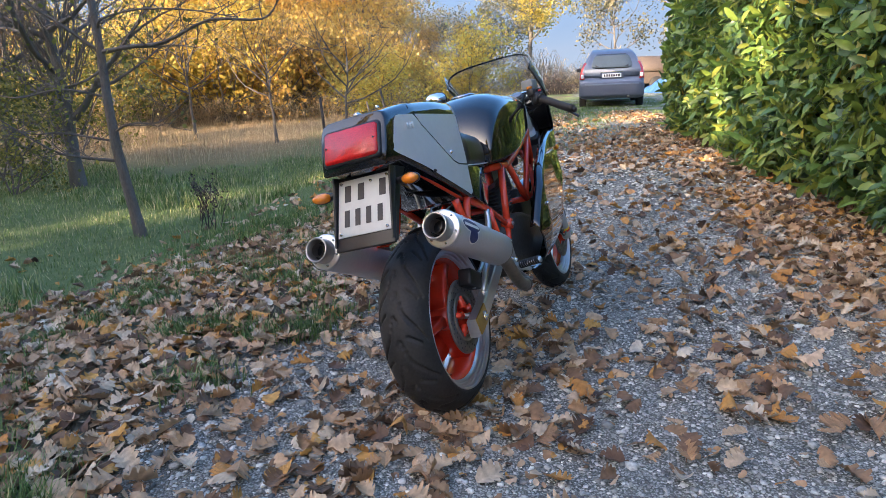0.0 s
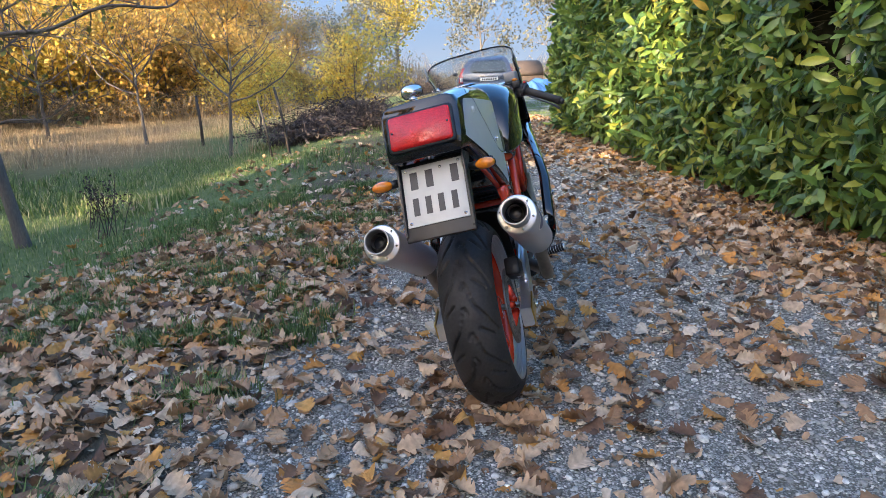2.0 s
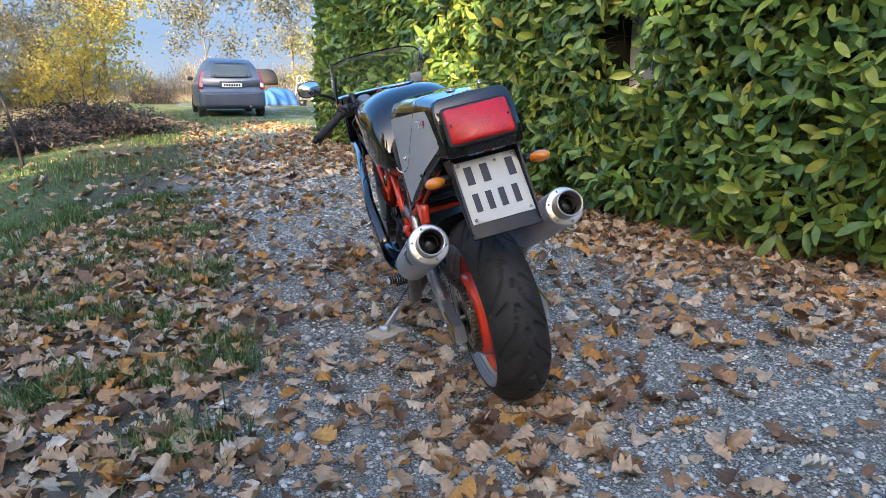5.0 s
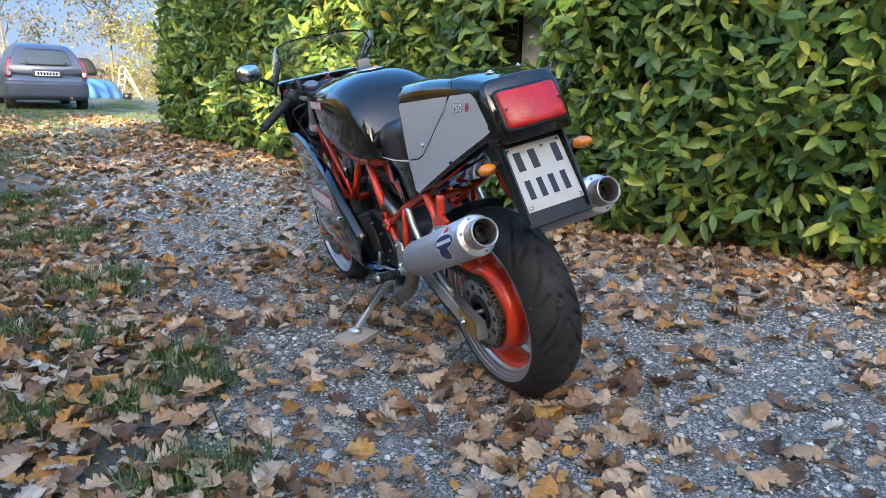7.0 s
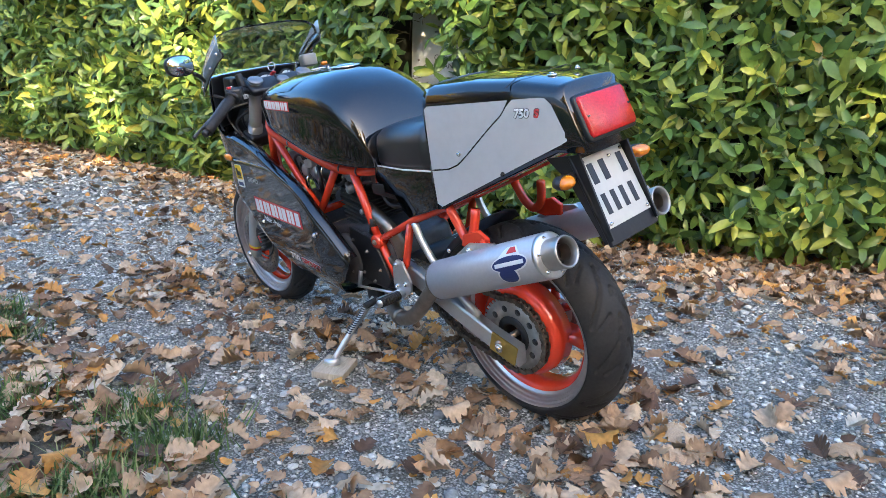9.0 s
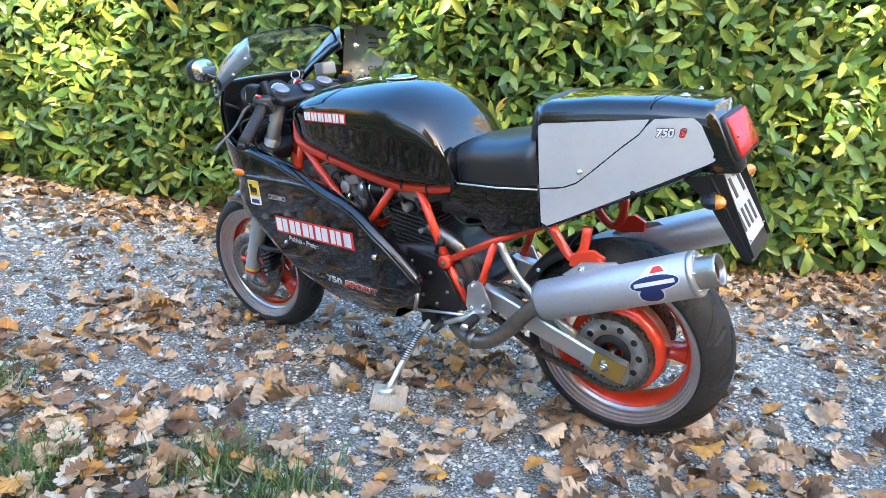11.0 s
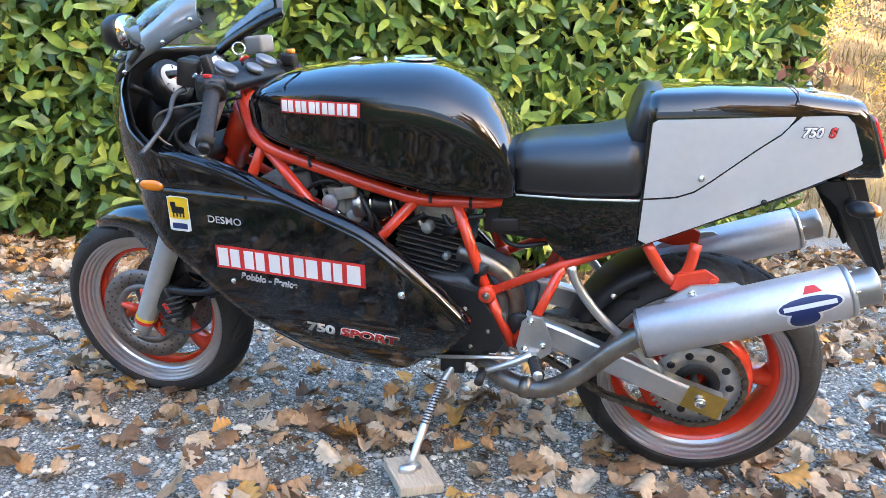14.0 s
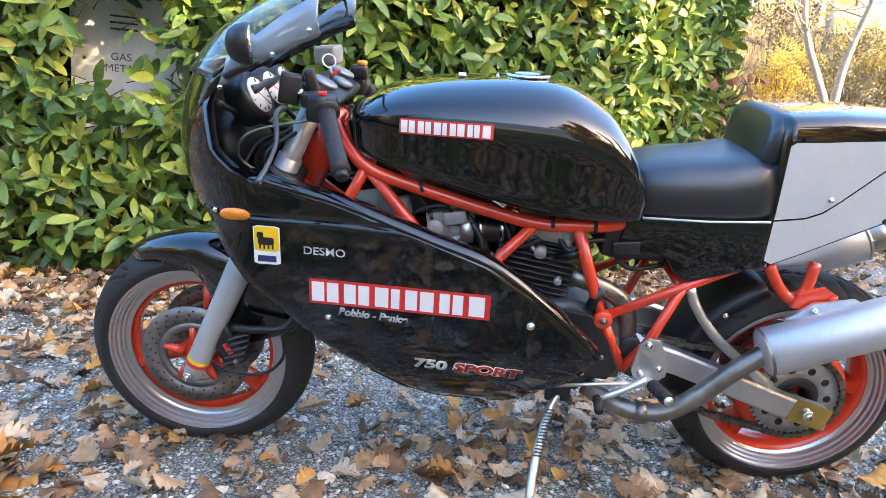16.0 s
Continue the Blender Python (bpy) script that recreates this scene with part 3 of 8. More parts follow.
def add_lathe(bm, profile, seg=48, centre=(0, 0, 0), turn=None, closed=True):
    """Turn a profile of (y, radius) round the y axis."""
    t = turn or Matrix()
    rings = []
    for a in np.linspace(0, 2 * math.pi, seg, endpoint=False):
        rings.append([bm.verts.new(Vector(centre) + (t.to_3x3() @ Vector((r * math.cos(a), y, r * math.sin(a))))) for y, r in profile])
    n = len(profile)
    for i in range(seg):
        a, b = rings[i], rings[(i + 1) % seg]
        for k in range(n if closed else n - 1):
            bm.faces.new((a[k], b[k], b[(k + 1) % n], a[(k + 1) % n]))
    return bm


def lathe(profile, seg=48, centre=(0, 0, 0), turn=None, closed=True):
    return add_lathe(bmesh.new(), profile, seg, centre, turn, closed)


def add_disc(bm, centre, axis, r, h, seg=14, bevel=0.0):
    """A short round bar round centre along axis."""
    a = Vector(axis).normalized()
    c = Vector(centre)
    if bevel:
        return add_tube(bm, [c - a * h / 2, c - a * (h / 2 - bevel) , c + a * (h / 2 - bevel), c + a * h / 2], [r - bevel, r, r, r - bevel], seg)
    return add_tube(bm, [c - a * h / 2, c + a * h / 2], r, seg)


def disc(centre, axis, r, h, seg=14, bevel=0.0):
    return add_disc(bmesh.new(), centre, axis, r, h, seg, bevel)


def prism(poly, y0, y1, bevel=0.0):
    """A side-view outline of (x, z) given thickness from y0 to y1."""
    bm = bmesh.new()
    add_loft(bm, [[(x, y0, z) for x, z in poly], [(x, y1, z) for x, z in poly]])
    bmesh.ops.recalc_face_normals(bm, faces=bm.faces)
    if bevel:
        bmesh.ops.bevel(bm, geom=list(bm.edges), offset=bevel, segments=2, affect="EDGES", profile=0.6)
    return bm


def sheet(rows, thick=0.0):
    """An open skin through rows of points, given thickness inwards."""
    bm = bmesh.new()
    add_loft(bm, rows, cap=False, loop=False)
    if thick:
        bmesh.ops.recalc_face_normals(bm, faces=bm.faces)
        bmesh.ops.solidify(bm, geom=bm.faces[:] + bm.edges[:] + bm.verts[:], thickness=thick)
        bmesh.ops.recalc_face_normals(bm, faces=bm.faces)
    return bm


def bolt(name, at, axis, parent, r=0.006, mat=None):
    bm = disc(at, axis, r, 0.006, 10, 0.0015)
    add_disc(bm, Vector(at) + Vector(axis).normalized() * 0.004, axis, r * 0.55, 0.004, 6)
    return part(name, bm, mat or CHROME, parent)


def mirrored(bm):
    """The same shape on the other side of the middle plane."""
    for v in bm.verts:
        v.co.y = -v.co.y
    bmesh.ops.reverse_faces(bm, faces=bm.faces)
    return bm


def lettering(name, text, size, mat, parent, put, shear=0.0, bold=0.0, label=""):
    """Flat letters; put(u, v) gives the place for a point u along and v above the line's start."""
    cu = bpy.data.curves.new(name, "FONT")
    cu.body, cu.size, cu.shear, cu.offset = text, size, shear, bold
    tmp = new("letters", cu)
    me = bpy.data.meshes.new_from_object(tmp.evaluated_get(bpy.context.evaluated_depsgraph_get()))
    bpy.data.objects.remove(tmp)
    bm = bmesh.new()
    bm.from_mesh(me)
    bpy.data.meshes.remove(me)
    for v in bm.verts:
        v.co = put(v.co.x, v.co.y)
    bmesh.ops.solidify(bm, geom=bm.faces[:] + bm.edges[:] + bm.verts[:], thickness=0.0004)
    return part(name, bm, mat, parent, label, smooth=False)


def patch(name, x0, x1, z0, z1, surface, mat, parent, proud=0.0012, slope=0.0, n=6, m=2, r=0.0, label=""):
    """A thin rectangular print laid on a curved side."""
    rows = []
    for i in range(n + 1):
        x = x0 + (x1 - x0) * i / n
        d = slope * (x - x0)
        trim = r if i in (0, n) else 0
        rows.append([Vector((x, surface(x, z) + proud, z)) for z in np.linspace(z0 + d + trim, z1 + d - trim, m + 1)])
    return part(name, sheet(rows, 0.0004), mat, parent, label, smooth=False)


# ---- motorcycle ----
bike = new("motorcycle")
tagged(bike, "black and silver sport motorcycle leaning on its side stand", "motorcycle")
bike.matrix_world = pose(0.0274, 1.9284, 0.0, 0, 0, 68.3) @ pose(0, 0, 0, -12.7, 0, 0)
AXLE_Z, WHEELBASE = 0.296, 1.450


def tyre_mesh(R, arc, bead_y, bead_r, grooves, centre):
    """A road tyre with sickle grooves cut into its crown."""
    na, nc = 480, 44
    th = np.linspace(0, 2 * math.pi, na, endpoint=False)[:, None]
    a = np.linspace(-1.22, 1.22, nc)[None]
    pitch = 2 * math.pi / grooves
    depth = np.zeros((na, nc))
    for sgn, off in ((1, 0.0), (-1, 0.5)):
        t = a * sgn / 1.22
        main = pitch * (off + 0.15 + 0.95 * np.clip(t, 0, 1) ** 1.4 - 0.35 * np.exp(-((t - 0.05) / 0.13) ** 2))
        d = np.abs((th - main + pitch / 2) % pitch - pitch / 2) * R
        depth = np.maximum(depth, smooth01((0.0076 - d) / 0.003) * (t > -0.03) * (t < 0.86))
        short = pitch * (off + 0.62 + 0.55 * np.clip(t, 0, 1) ** 1.3)
        d = np.abs((th - short + pitch / 2) % pitch - pitch / 2) * R
        depth = np.maximum(depth, smooth01((0.0060 - d) / 0.003) * (t > 0.28) * (t < 0.66))
    r = R - arc + arc * np.cos(a) - 0.0090 * depth
    y = arc * np.sin(a) * np.ones_like(th)
    ends = [(bead_y * 1.12, bead_r + 0.010), (bead_y, bead_r), (bead_y - 0.012, bead_r - 0.008)]
    rr = np.concatenate([[[e[1]] * na for e in ends[::-1]][k:k + 1] and np.full((na, 1), e[1]) for k, e in enumerate(ends[::-1])], 1)
    yy = np.concatenate([np.full((na, 1), -e[0]) for e in ends[::-1]], 1)
    r = np.concatenate([rr, r, rr[:, ::-1]], 1)
    y = np.concatenate([yy, y, -yy[:, ::-1]], 1)
    n = r.shape[1]
    v = np.stack([centre[0] + r * np.cos(th), centre[1] + y, centre[2] + r * np.sin(th)], -1).reshape(-1, 3)
    i, k = np.meshgrid(np.arange(na), np.arange(n - 1), indexing="ij")
    j = (i + 1) % na
    f = np.stack([i * n + k, i * n + k + 1, j * n + k + 1, j * n + k], -1).reshape(-1, 4)
    return v, f


def wheel(name, x, R, arc, half, front):
    c = (x, 0, AXLE_Z if not front else 0.287)
    hub = part(name, lathe([(-0.055, 0.026), (-0.05, 0.036), (0.05, 0.036), (0.055, 0.026), (0.055, 0.012), (-0.055, 0.012)], 28, c), RED, bike, "three-spoke cast wheel, red centre and polished rim")
    v, f = tyre_mesh(R, arc, half, 0.216, 13, c)
    mesh_of("tyre", v, f, RUBBER, hub, smooth=True)["label"] = "black road tyre with sickle-shaped grooves"
    for s in (1, -1):
        inner = [(half - 0.026, 0.190), (half - 0.030, 0.196)] if not front else [(half - 0.024, 0.192), (half - 0.026, 0.182), (half - 0.032, 0.182), (half - 0.030, 0.196)]
        prof = [(half + 0.002, 0.224), (half + 0.007, 0.221), (half + 0.006, 0.2165), (half - 0.002, 0.2145), (half - 0.003, 0.2095), (half - 0.010, 0.2080), (half - 0.012, 0.2025), (half - 0.019, 0.2005), (half - 0.020, 0.196)] + inner + [(half - 0.012, 0.212)]
        part("rim_lip", lathe([(s * y, r) for y, r in prof], 128, c), RIM, hub, "polished aluminium rim lip", smooth=False)
    b = half - (0.032 if front else 0.026)
    part("rim_barrel", lathe([(-b, 0.192), (-b + 0.012, 0.180), (-0.02, 0.172), (0.02, 0.172), (b - 0.012, 0.180), (b, 0.192), (b, 0.198), (-b, 0.198)], 72, c), RED, hub)
    w0, w1, d0, d1 = (0.030, 0.024, 0.036, 0.028) if front else (0.036, 0.032, 0.040, 0.036)
    for k in range(3):
        a = radians((100 if front else 62) + 120 * k)
        bm = bmesh.new()
        rings = []
        for r, w, d in ((0.024, w0 * 1.2, d0), (0.07, w0 * 0.85, d0 * 0.9), (0.12, w1 * 0.85, d1 * 0.9), (0.176, w1 * 1.25, d1)):
            rad, tan = Vector((math.cos(a), 0, math.sin(a))), Vector((-math.sin(a), 0, math.cos(a)))
            rings.append([Vector(c) + rad * r + tan * (w * p) + Vector((0, d * q, 0)) for p, q in ((0.5, -0.7), (0.5, 0.7), (0.3, 1.0), (-0.3, 1.0), (-0.5, 0.7), (-0.5, -0.7), (-0.3, -1.0), (0.3, -1.0))])
        add_loft(bm, rings)
        part("spoke", bm, RED, hub)
    return hub, c


def brake_disc(parent, c, y, r0, r1, holes):
    bm = lathe([(y - 0.0025, r0), (y + 0.0025, r0), (y + 0.0025, r1), (y - 0.0025, r1)], 64, c)
    ring = part("brake_disc", bm, IRON, parent, "drilled iron brake disc")
    bm = bmesh.new()
    for k in range(holes):
        for j, rr in enumerate((0.25, 0.5, 0.75)):
            a = 2 * math.pi * (k + j / 3) / holes
            q = r0 + (r1 - r0) * rr
            add_disc(bm, (c[0] + q * math.cos(a), y, c[2] + q * math.sin(a)), (0, 1, 0), 0.003, 0.0058, 7)
    tagged(part("drilling", bm, INK, ring), kind="stuff")
    bm = lathe([(y - 0.004, r0 - 0.016), (y + 0.004, r0 - 0.016), (y + 0.004, r0 + 0.002), (y - 0.004, r0 + 0.002)], 48, c)
    part("disc_carrier", bm, IRON, parent)
    for k in range(5):
        a = 2 * math.pi * k / 5 + 0.3
        bm = tube([(c[0] + 0.03 * math.cos(a), y - 0.004, c[2] + 0.03 * math.sin(a)), (c[0] + (r0 - 0.01) * math.cos(a), y, c[2] + (r0 - 0.01) * math.sin(a))], [0.014, 0.008], 8)
        part("disc_spider", bm, RED, parent)


rear, RC = wheel("rear_wheel", 0.0, 0.286, 0.085, 0.072, False)
front, FC = wheel("front_wheel", WHEELBASE, 0.281, 0.064, 0.052, True)
brake_disc(front, FC, 0.066, 0.088, 0.133, 22)
brake_disc(front, FC, -0.066, 0.088, 0.133, 22)
brake_disc(rear, RC, -0.085, 0.075, 0.115, 20)

# rear drive
spr = part("sprocket", lathe([(0.090, 0.052), (0.096, 0.052), (0.096, 0.098), (0.090, 0.098)], 60, RC), CAST, rear, "drilled alloy chain sprocket")
bm = bmesh.new()
for k in range(10):
    a = 2 * math.pi * k / 10
    add_disc(bm, (0.074 * math.cos(a), 0.093, AXLE_Z + 0.074 * math.sin(a)), (0, 1, 0), 0.0095, 0.0068, 12)
tagged(part("drilling", bm, INK, spr), kind="stuff")
bm = bmesh.new()
for k in range(42):
    a = 2 * math.pi * k / 42
    add_box(bm, (0.101 * math.cos(a), 0.093, AXLE_Z + 0.101 * math.sin(a)), (0.010, 0.005, 0.006), (0, -math.degrees(a), 0))
part("tooth_ring", bm, CAST, spr)
part("sprocket_carrier", lathe([(0.03, 0.03), (0.098, 0.03), (0.1, 0.036), (0.1, 0.05), (0.09, 0.058), (0.05, 0.058), (0.03, 0.09)], 40, RC), SATIN, rear)
part("cush_hub", lathe([(0.02, 0.05), (0.075, 0.05), (0.08, 0.06), (0.08, 0.115), (0.07, 0.128), (0.02, 0.135)], 56, RC), RED, rear)
path = []
for a in np.linspace(radians(72), radians(286), 40):
    path.append((0.106 * math.cos(a), 0.106 * math.sin(a) + AXLE_Z))
path += [(0.2, 0.236), (0.34, 0.315), (0.44, 0.352), (0.478, 0.385), (0.45, 0.424), (0.38, 0.430), (0.2, 0.411), (0.033, 0.397)]
seg, acc = [], 0.0
for p, q in zip(path, path[1:] + path[:1]):
    d = math.dist(p, q)
    while acc < d:
        k = acc / d
        seg.append((p[0] + (q[0] - p[0]) * k, p[1] + (q[1] - p[1]) * k, math.atan2(q[1] - p[1], q[0] - p[0])))
        acc += 0.0135
    acc -= d
bm = bmesh.new()
for i, (x, z, a) in enumerate(seg):
    w = 0.019 if i % 2 else 0.013
    for s in (-1, 1):
        add_box(bm, (x, 0.093 + s * w / 2, z), (0.0175, 0.003, 0.0125), (0, -math.degrees(a), 0))
    add_box(bm, (x, 0.093, z), (0.008, w, 0.007), (0, -math.degrees(a), 0))
tagged(part("drive_chain", bm, CHAIN, bike, "oily brown drive chain", smooth=False))

# swing arm
for s in (1, -1):
    rings = []
    for x, z, h, y in ((0.41, 0.412, 0.060, 0.105), (0.30, 0.385, 0.060, 0.118), (0.15, 0.335, 0.058, 0.128), (0.03, 0.292, 0.057, 0.131), (-0.055, 0.268, 0.056, 0.131)):
        w = 0.017
        rings.append([(x, s * (y + w * p), z + h / 2 * q) for p, q in ((-1, -0.8), (-0.8, -1), (0.8, -1), (1, -0.8), (1, 0.8), (0.8, 1), (-0.8, 1), (-1, 0.8))])
    bm = add_loft(bmesh.new(), rings)
    bmesh.ops.recalc_face_normals(bm, faces=bm.faces)
    arm = part("swing_arm", bm, ALU, bike, "box-section aluminium swing arm", smooth=False)
    part("axle_plate", box((-0.012, s * 0.150, 0.284), (0.088, 0.005, 0.056), (0, -17, 0), 0.001), GOLD, arm, "gold anodised axle plate", smooth=False)
    bolt("axle_nut", (-0.004, s * 0.159, 0.287), (0, s, 0), arm, 0.0135)
    add = tube([(0.305, s * 0.128, 0.575), (0.285, s * 0.130, 0.530), (0.235, s * 0.132, 0.465), (0.165, s * 0.132, 0.405), (0.085, s * 0.132, 0.345)], 0.011, 8, smooth=4)
    part("arm_brace", add, ALU, arm)
    part("arm_brace", tube([(0.155, s * 0.132, 0.395), (0.075, s * 0.132, 0.322)], 0.010, 8), ALU, arm)
part("swing_pivot", disc((0.41, 0, 0.412), (0, 1, 0), 0.03, 0.25, 20, 0.004), SATIN, bike)
part("axle", disc((0, 0, AXLE_Z), (0, 1, 0), 0.009, 0.32, 12), STEEL, bike)
part("rear_caliper", box((0.06, -0.11, 0.395), (0.09, 0.045, 0.055), (0, 25, 0), 0.008), SATIN, bike)
part("brake_stay", tube([(0.05, -0.12, 0.37), (0.20, -0.125, 0.44)], 0.007, 8), ALU, bike)

# rear mudguard hugging the tyre
rows = []
for a in np.linspace(radians(15), radians(66), 14):
    rows.append([Vector((0.312 * k * math.cos(a), y, AXLE_Z + 0.312 * k * math.sin(a))) for y, k in ((0.098, 0.90), (0.092, 0.97), (0.06, 1.0), (0, 1.01), (-0.06, 1.0), (-0.092, 0.97), (-0.098, 0.90))])
guard = part("rear_mudguard", sheet(rows, 0.003), SATIN, bike, "black plastic inner mudguard")
bolt("mudguard_bolt", (0.205, 0.101, 0.50), (0, 1, 0), guard, 0.007)

# frame
frame_tubes = new("frame")
frame_tubes.parent = bike
tagged(frame_tubes, "red painted tubular trellis frame")
for s in (1, -1):
    y = 0.128 * s
    runs = [
        ([(1.115, 0.035 * s, 0.895), (1.065, 0.095 * s, 0.845), (1.02, y, 0.806), (0.94, y, 0.775), (0.68, y, 0.706), (0.57, y, 0.702), (0.505, y * 0.96, 0.704), (0.462, y * 0.80, 0.706), (0.40, y * 0.62, 0.708)], 0.0145, 5),
        ([(1.02, y, 0.806), (0.885, y * 1.02, 0.645), (0.80, y, 0.545)], 0.0125, 0),
        ([(1.02, y, 0.800), (1.075, 0.11 * s, 0.70), (1.12, 0.075 * s, 0.60)], 0.0125, 0),
        ([(1.175, 0.03 * s, 0.74), (1.10, 0.085 * s, 0.665), (0.95, y, 0.56), (0.80, y, 0.54)], 0.0125, 4),
        ([(0.645, y, 0.712), (0.765, y, 0.575), (0.80, y, 0.54)], 0.0125, 0),
        ([(0.565, y, 0.702), (0.520, y, 0.575), (0.487, y, 0.490)], 0.0135, 0),
        ([(0.487, y, 0.490), (0.425, y * 0.98, 0.362)], 0.0125, 0),
        ([(0.425, y * 0.98, 0.362), (0.372, y, 0.440), (0.322, y, 0.574)], 0.0115, 0),
        ([(0.487, y, 0.490), (0.322, y, 0.574), (0.150, y * 0.85, 0.650), (0.0, 0.10 * s, 0.72), (-0.12, 0.09 * s, 0.78)], 0.0115, 0),
        ([(0.43, y * 0.78, 0.706), (0.15, y * 0.80, 0.745), (-0.12, 0.09 * s, 0.80)], 0.0115, 0),
        ([(0.150, y, 0.640), (0.118, y, 0.590), (0.090, y * 1.05, 0.566), (0.063, y * 1.05, 0.590), (0.052, y, 0.650)], 0.0125, 4),
    ]
    for pts, r, sm in runs:
        part("frame_tube", tube(pts, r, 12, smooth=sm), RED, frame_tubes)
    part("pivot_lug", disc((0.487, y, 0.490), (0, 1, 0), 0.021, 0.040, 18, 0.003), RED, frame_tubes)
    bolt("pivot_cap", (0.487, y + 0.021 * s, 0.490), (0, s, 0), frame_tubes, 0.009, STEEL)
    part("exhaust_hanger", prism([(0.085, 0.585), (0.03, 0.602), (0.0, 0.585), (0.002, 0.555), (0.06, 0.545), (0.095, 0.552)], y + s * 0.012, y + s * 0.024, 0.003), RED, frame_tubes, smooth=False)
    bolt("hanger_bolt", (0.012, y + s * 0.027, 0.577), (0, s, 0), frame_tubes, 0.009, RED)
    for x, z, a in ((0.90, 0.767, 16), (0.62, 0.704, 2), (0.53, 0.703, 0)):
        part("cable_tie", lathe([(-0.004, 0.0155), (0.004, 0.0155), (0.004, 0.0145), (-0.004, 0.0145)], 16, (x, y, z), pose(0, 0, 0, 0, a, 0) @ pose(0, 0, 0, 0, 0, 90)), INK, frame_tubes)
part("steering_head", tube([(1.098, 0, 0.905), (1.178, 0, 0.725)], 0.036, 20), RED, frame_tubes)
for x in (0.80, 0.425):
    part("cross_tube", tube([(x, -0.125, 0.54 if x > 0.5 else 0.365), (x, 0.125, 0.54 if x > 0.5 else 0.365)], 0.012, 10), RED, frame_tubes)
part("rear_cross_tube", tube([(0.322, -0.125, 0.574), (0.322, 0.125, 0.574)], 0.011, 10), RED, frame_tubes)
part("fluid_label", lathe([(-0.028, 0.0141), (0.028, 0.0141), (0.028, 0.0137), (-0.028, 0.0137)], 14, (0.505, 0.128, 0.537), pose(0, 0, 0, 0, 70, 0) @ pose(0, 0, 0, 0, 0, 90)), INK, frame_tubes)

# engine
eng = new("engine")
eng.parent = bike
tagged(eng, "black finned twin-cylinder engine")
part("crankcase", prism([(0.42, 0.36), (0.44, 0.48), (0.55, 0.52), (0.72, 0.50), (0.93, 0.44), (0.95, 0.34), (0.82, 0.285), (0.52, 0.285)], -0.125, 0.118, 0.02), ENGINE, eng)
part("clutch_cover", disc((0.56, 0.128, 0.44), (0, 1, 0), 0.062, 0.03, 32, 0.008), ENGINE, eng)
part("alternator_cover", disc((0.66, 0.135, 0.40), (0, 1, 0), 0.085, 0.035, 36, 0.01), ENGINE, eng)
part("sprocket_cover", prism([(0.43, 0.34), (0.44, 0.44), (0.52, 0.47), (0.56, 0.40), (0.54, 0.33)], 0.105, 0.135, 0.008), ENGINE, eng)
part("case_shield", prism([(0.512, 0.50), (0.62, 0.52), (0.63, 0.36), (0.56, 0.345), (0.46, 0.34), (0.44, 0.37), (0.47, 0.44)], 0.138, 0.146, 0.004), SATIN, eng, smooth=False)
for x, z in ((0.48, 0.40), (0.60, 0.48), (0.52, 0.355), (0.57, 0.375), (0.535, 0.452), (0.63, 0.365)):
    bolt("case_bolt", (x, 0.150, z), (0, 1, 0), eng, 0.0055, STEEL)
up = Vector((-0.17, 0, 0.985)).normalized()
base = Vector((0.645, 0.0, 0.50))
T = pose(*base, 0, -9.8, 0)
for k in range(9):
    bm = box((0, 0, 0.006 + 0.0135 * k), (0.115 + 0.055 * min(1, k / 4), 0.190, 0.0035), (0, 0, 0), 0.0012)
    bm.transform(T)
    part("cooling_fin", bm, ENGINE, eng, smooth=False)
bm = box((0, 0, 0.07), (0.100, 0.135, 0.15), (0, 0, 0), 0.01)
bm.transform(T)
part("cylinder_barrel", bm, ENGINE, eng)
bm = box((0, 0, 0.172), (0.115, 0.17, 0.045), (0, 0, 0), 0.010)
bm.transform(T)
part("cylinder_head", bm, CAST, eng)
cov = box((0, 0.098, 0.178), (0.090, 0.020, 0.046), (0, 0, 0), 0.006)
add_box(cov, (0, 0.103, 0.178), (0.052, 0.016, 0.028), (0, 0, 0), 0.004)
add_disc(cov, (-0.038, 0.098, 0.16), (0, 1, 0), 0.012, 0.020, 14, 0.003)
add_disc(cov, (0.038, 0.098, 0.16), (0, 1, 0), 0.012, 0.020, 14, 0.003)
cov.transform(T)
part("valve_cover", cov, CAST, eng, "cast alloy valve cover with bolts")
for dx, dz in ((-0.033, 0.16), (0.033, 0.16), (-0.033, 0.198), (0.033, 0.198), (0.0, 0.20)):
    bolt("cover_bolt", T @ Vector((dx, 0.109, dz)), (0, 1, 0), eng, 0.005, STEEL)
bm = disc(T @ Vector((0.012, 0.10, 0.128)), (0.2, 1, -0.1), 0.014, 0.028, 16, 0.003)
part("oil_cap", bm, CAST, eng)
part("oil_hose", tube([T @ Vector((0.05, 0.09, 0.16)), T @ Vector((0.03, 0.10, 0.13)), T @ Vector((0.0, 0.095, 0.125))], 0.006, 8, smooth=4), CAST, eng)
for k, (p, q, r, mt) in enumerate((((0.705, 0.02, 0.665), (0.765, 0.055, 0.655), 0.030, CAST), ((0.765, 0.055, 0.655), (0.80, 0.06, 0.652), 0.036, SATIN), ((0.80, 0.06, 0.652), (0.855, 0.065, 0.66), 0.030, CAST))):
    bm = tube([p, (Vector(p) + Vector(q)) / 2, q], r, 20)
    part("carburettor" if k == 2 else "intake_stub", bm, mt, eng)
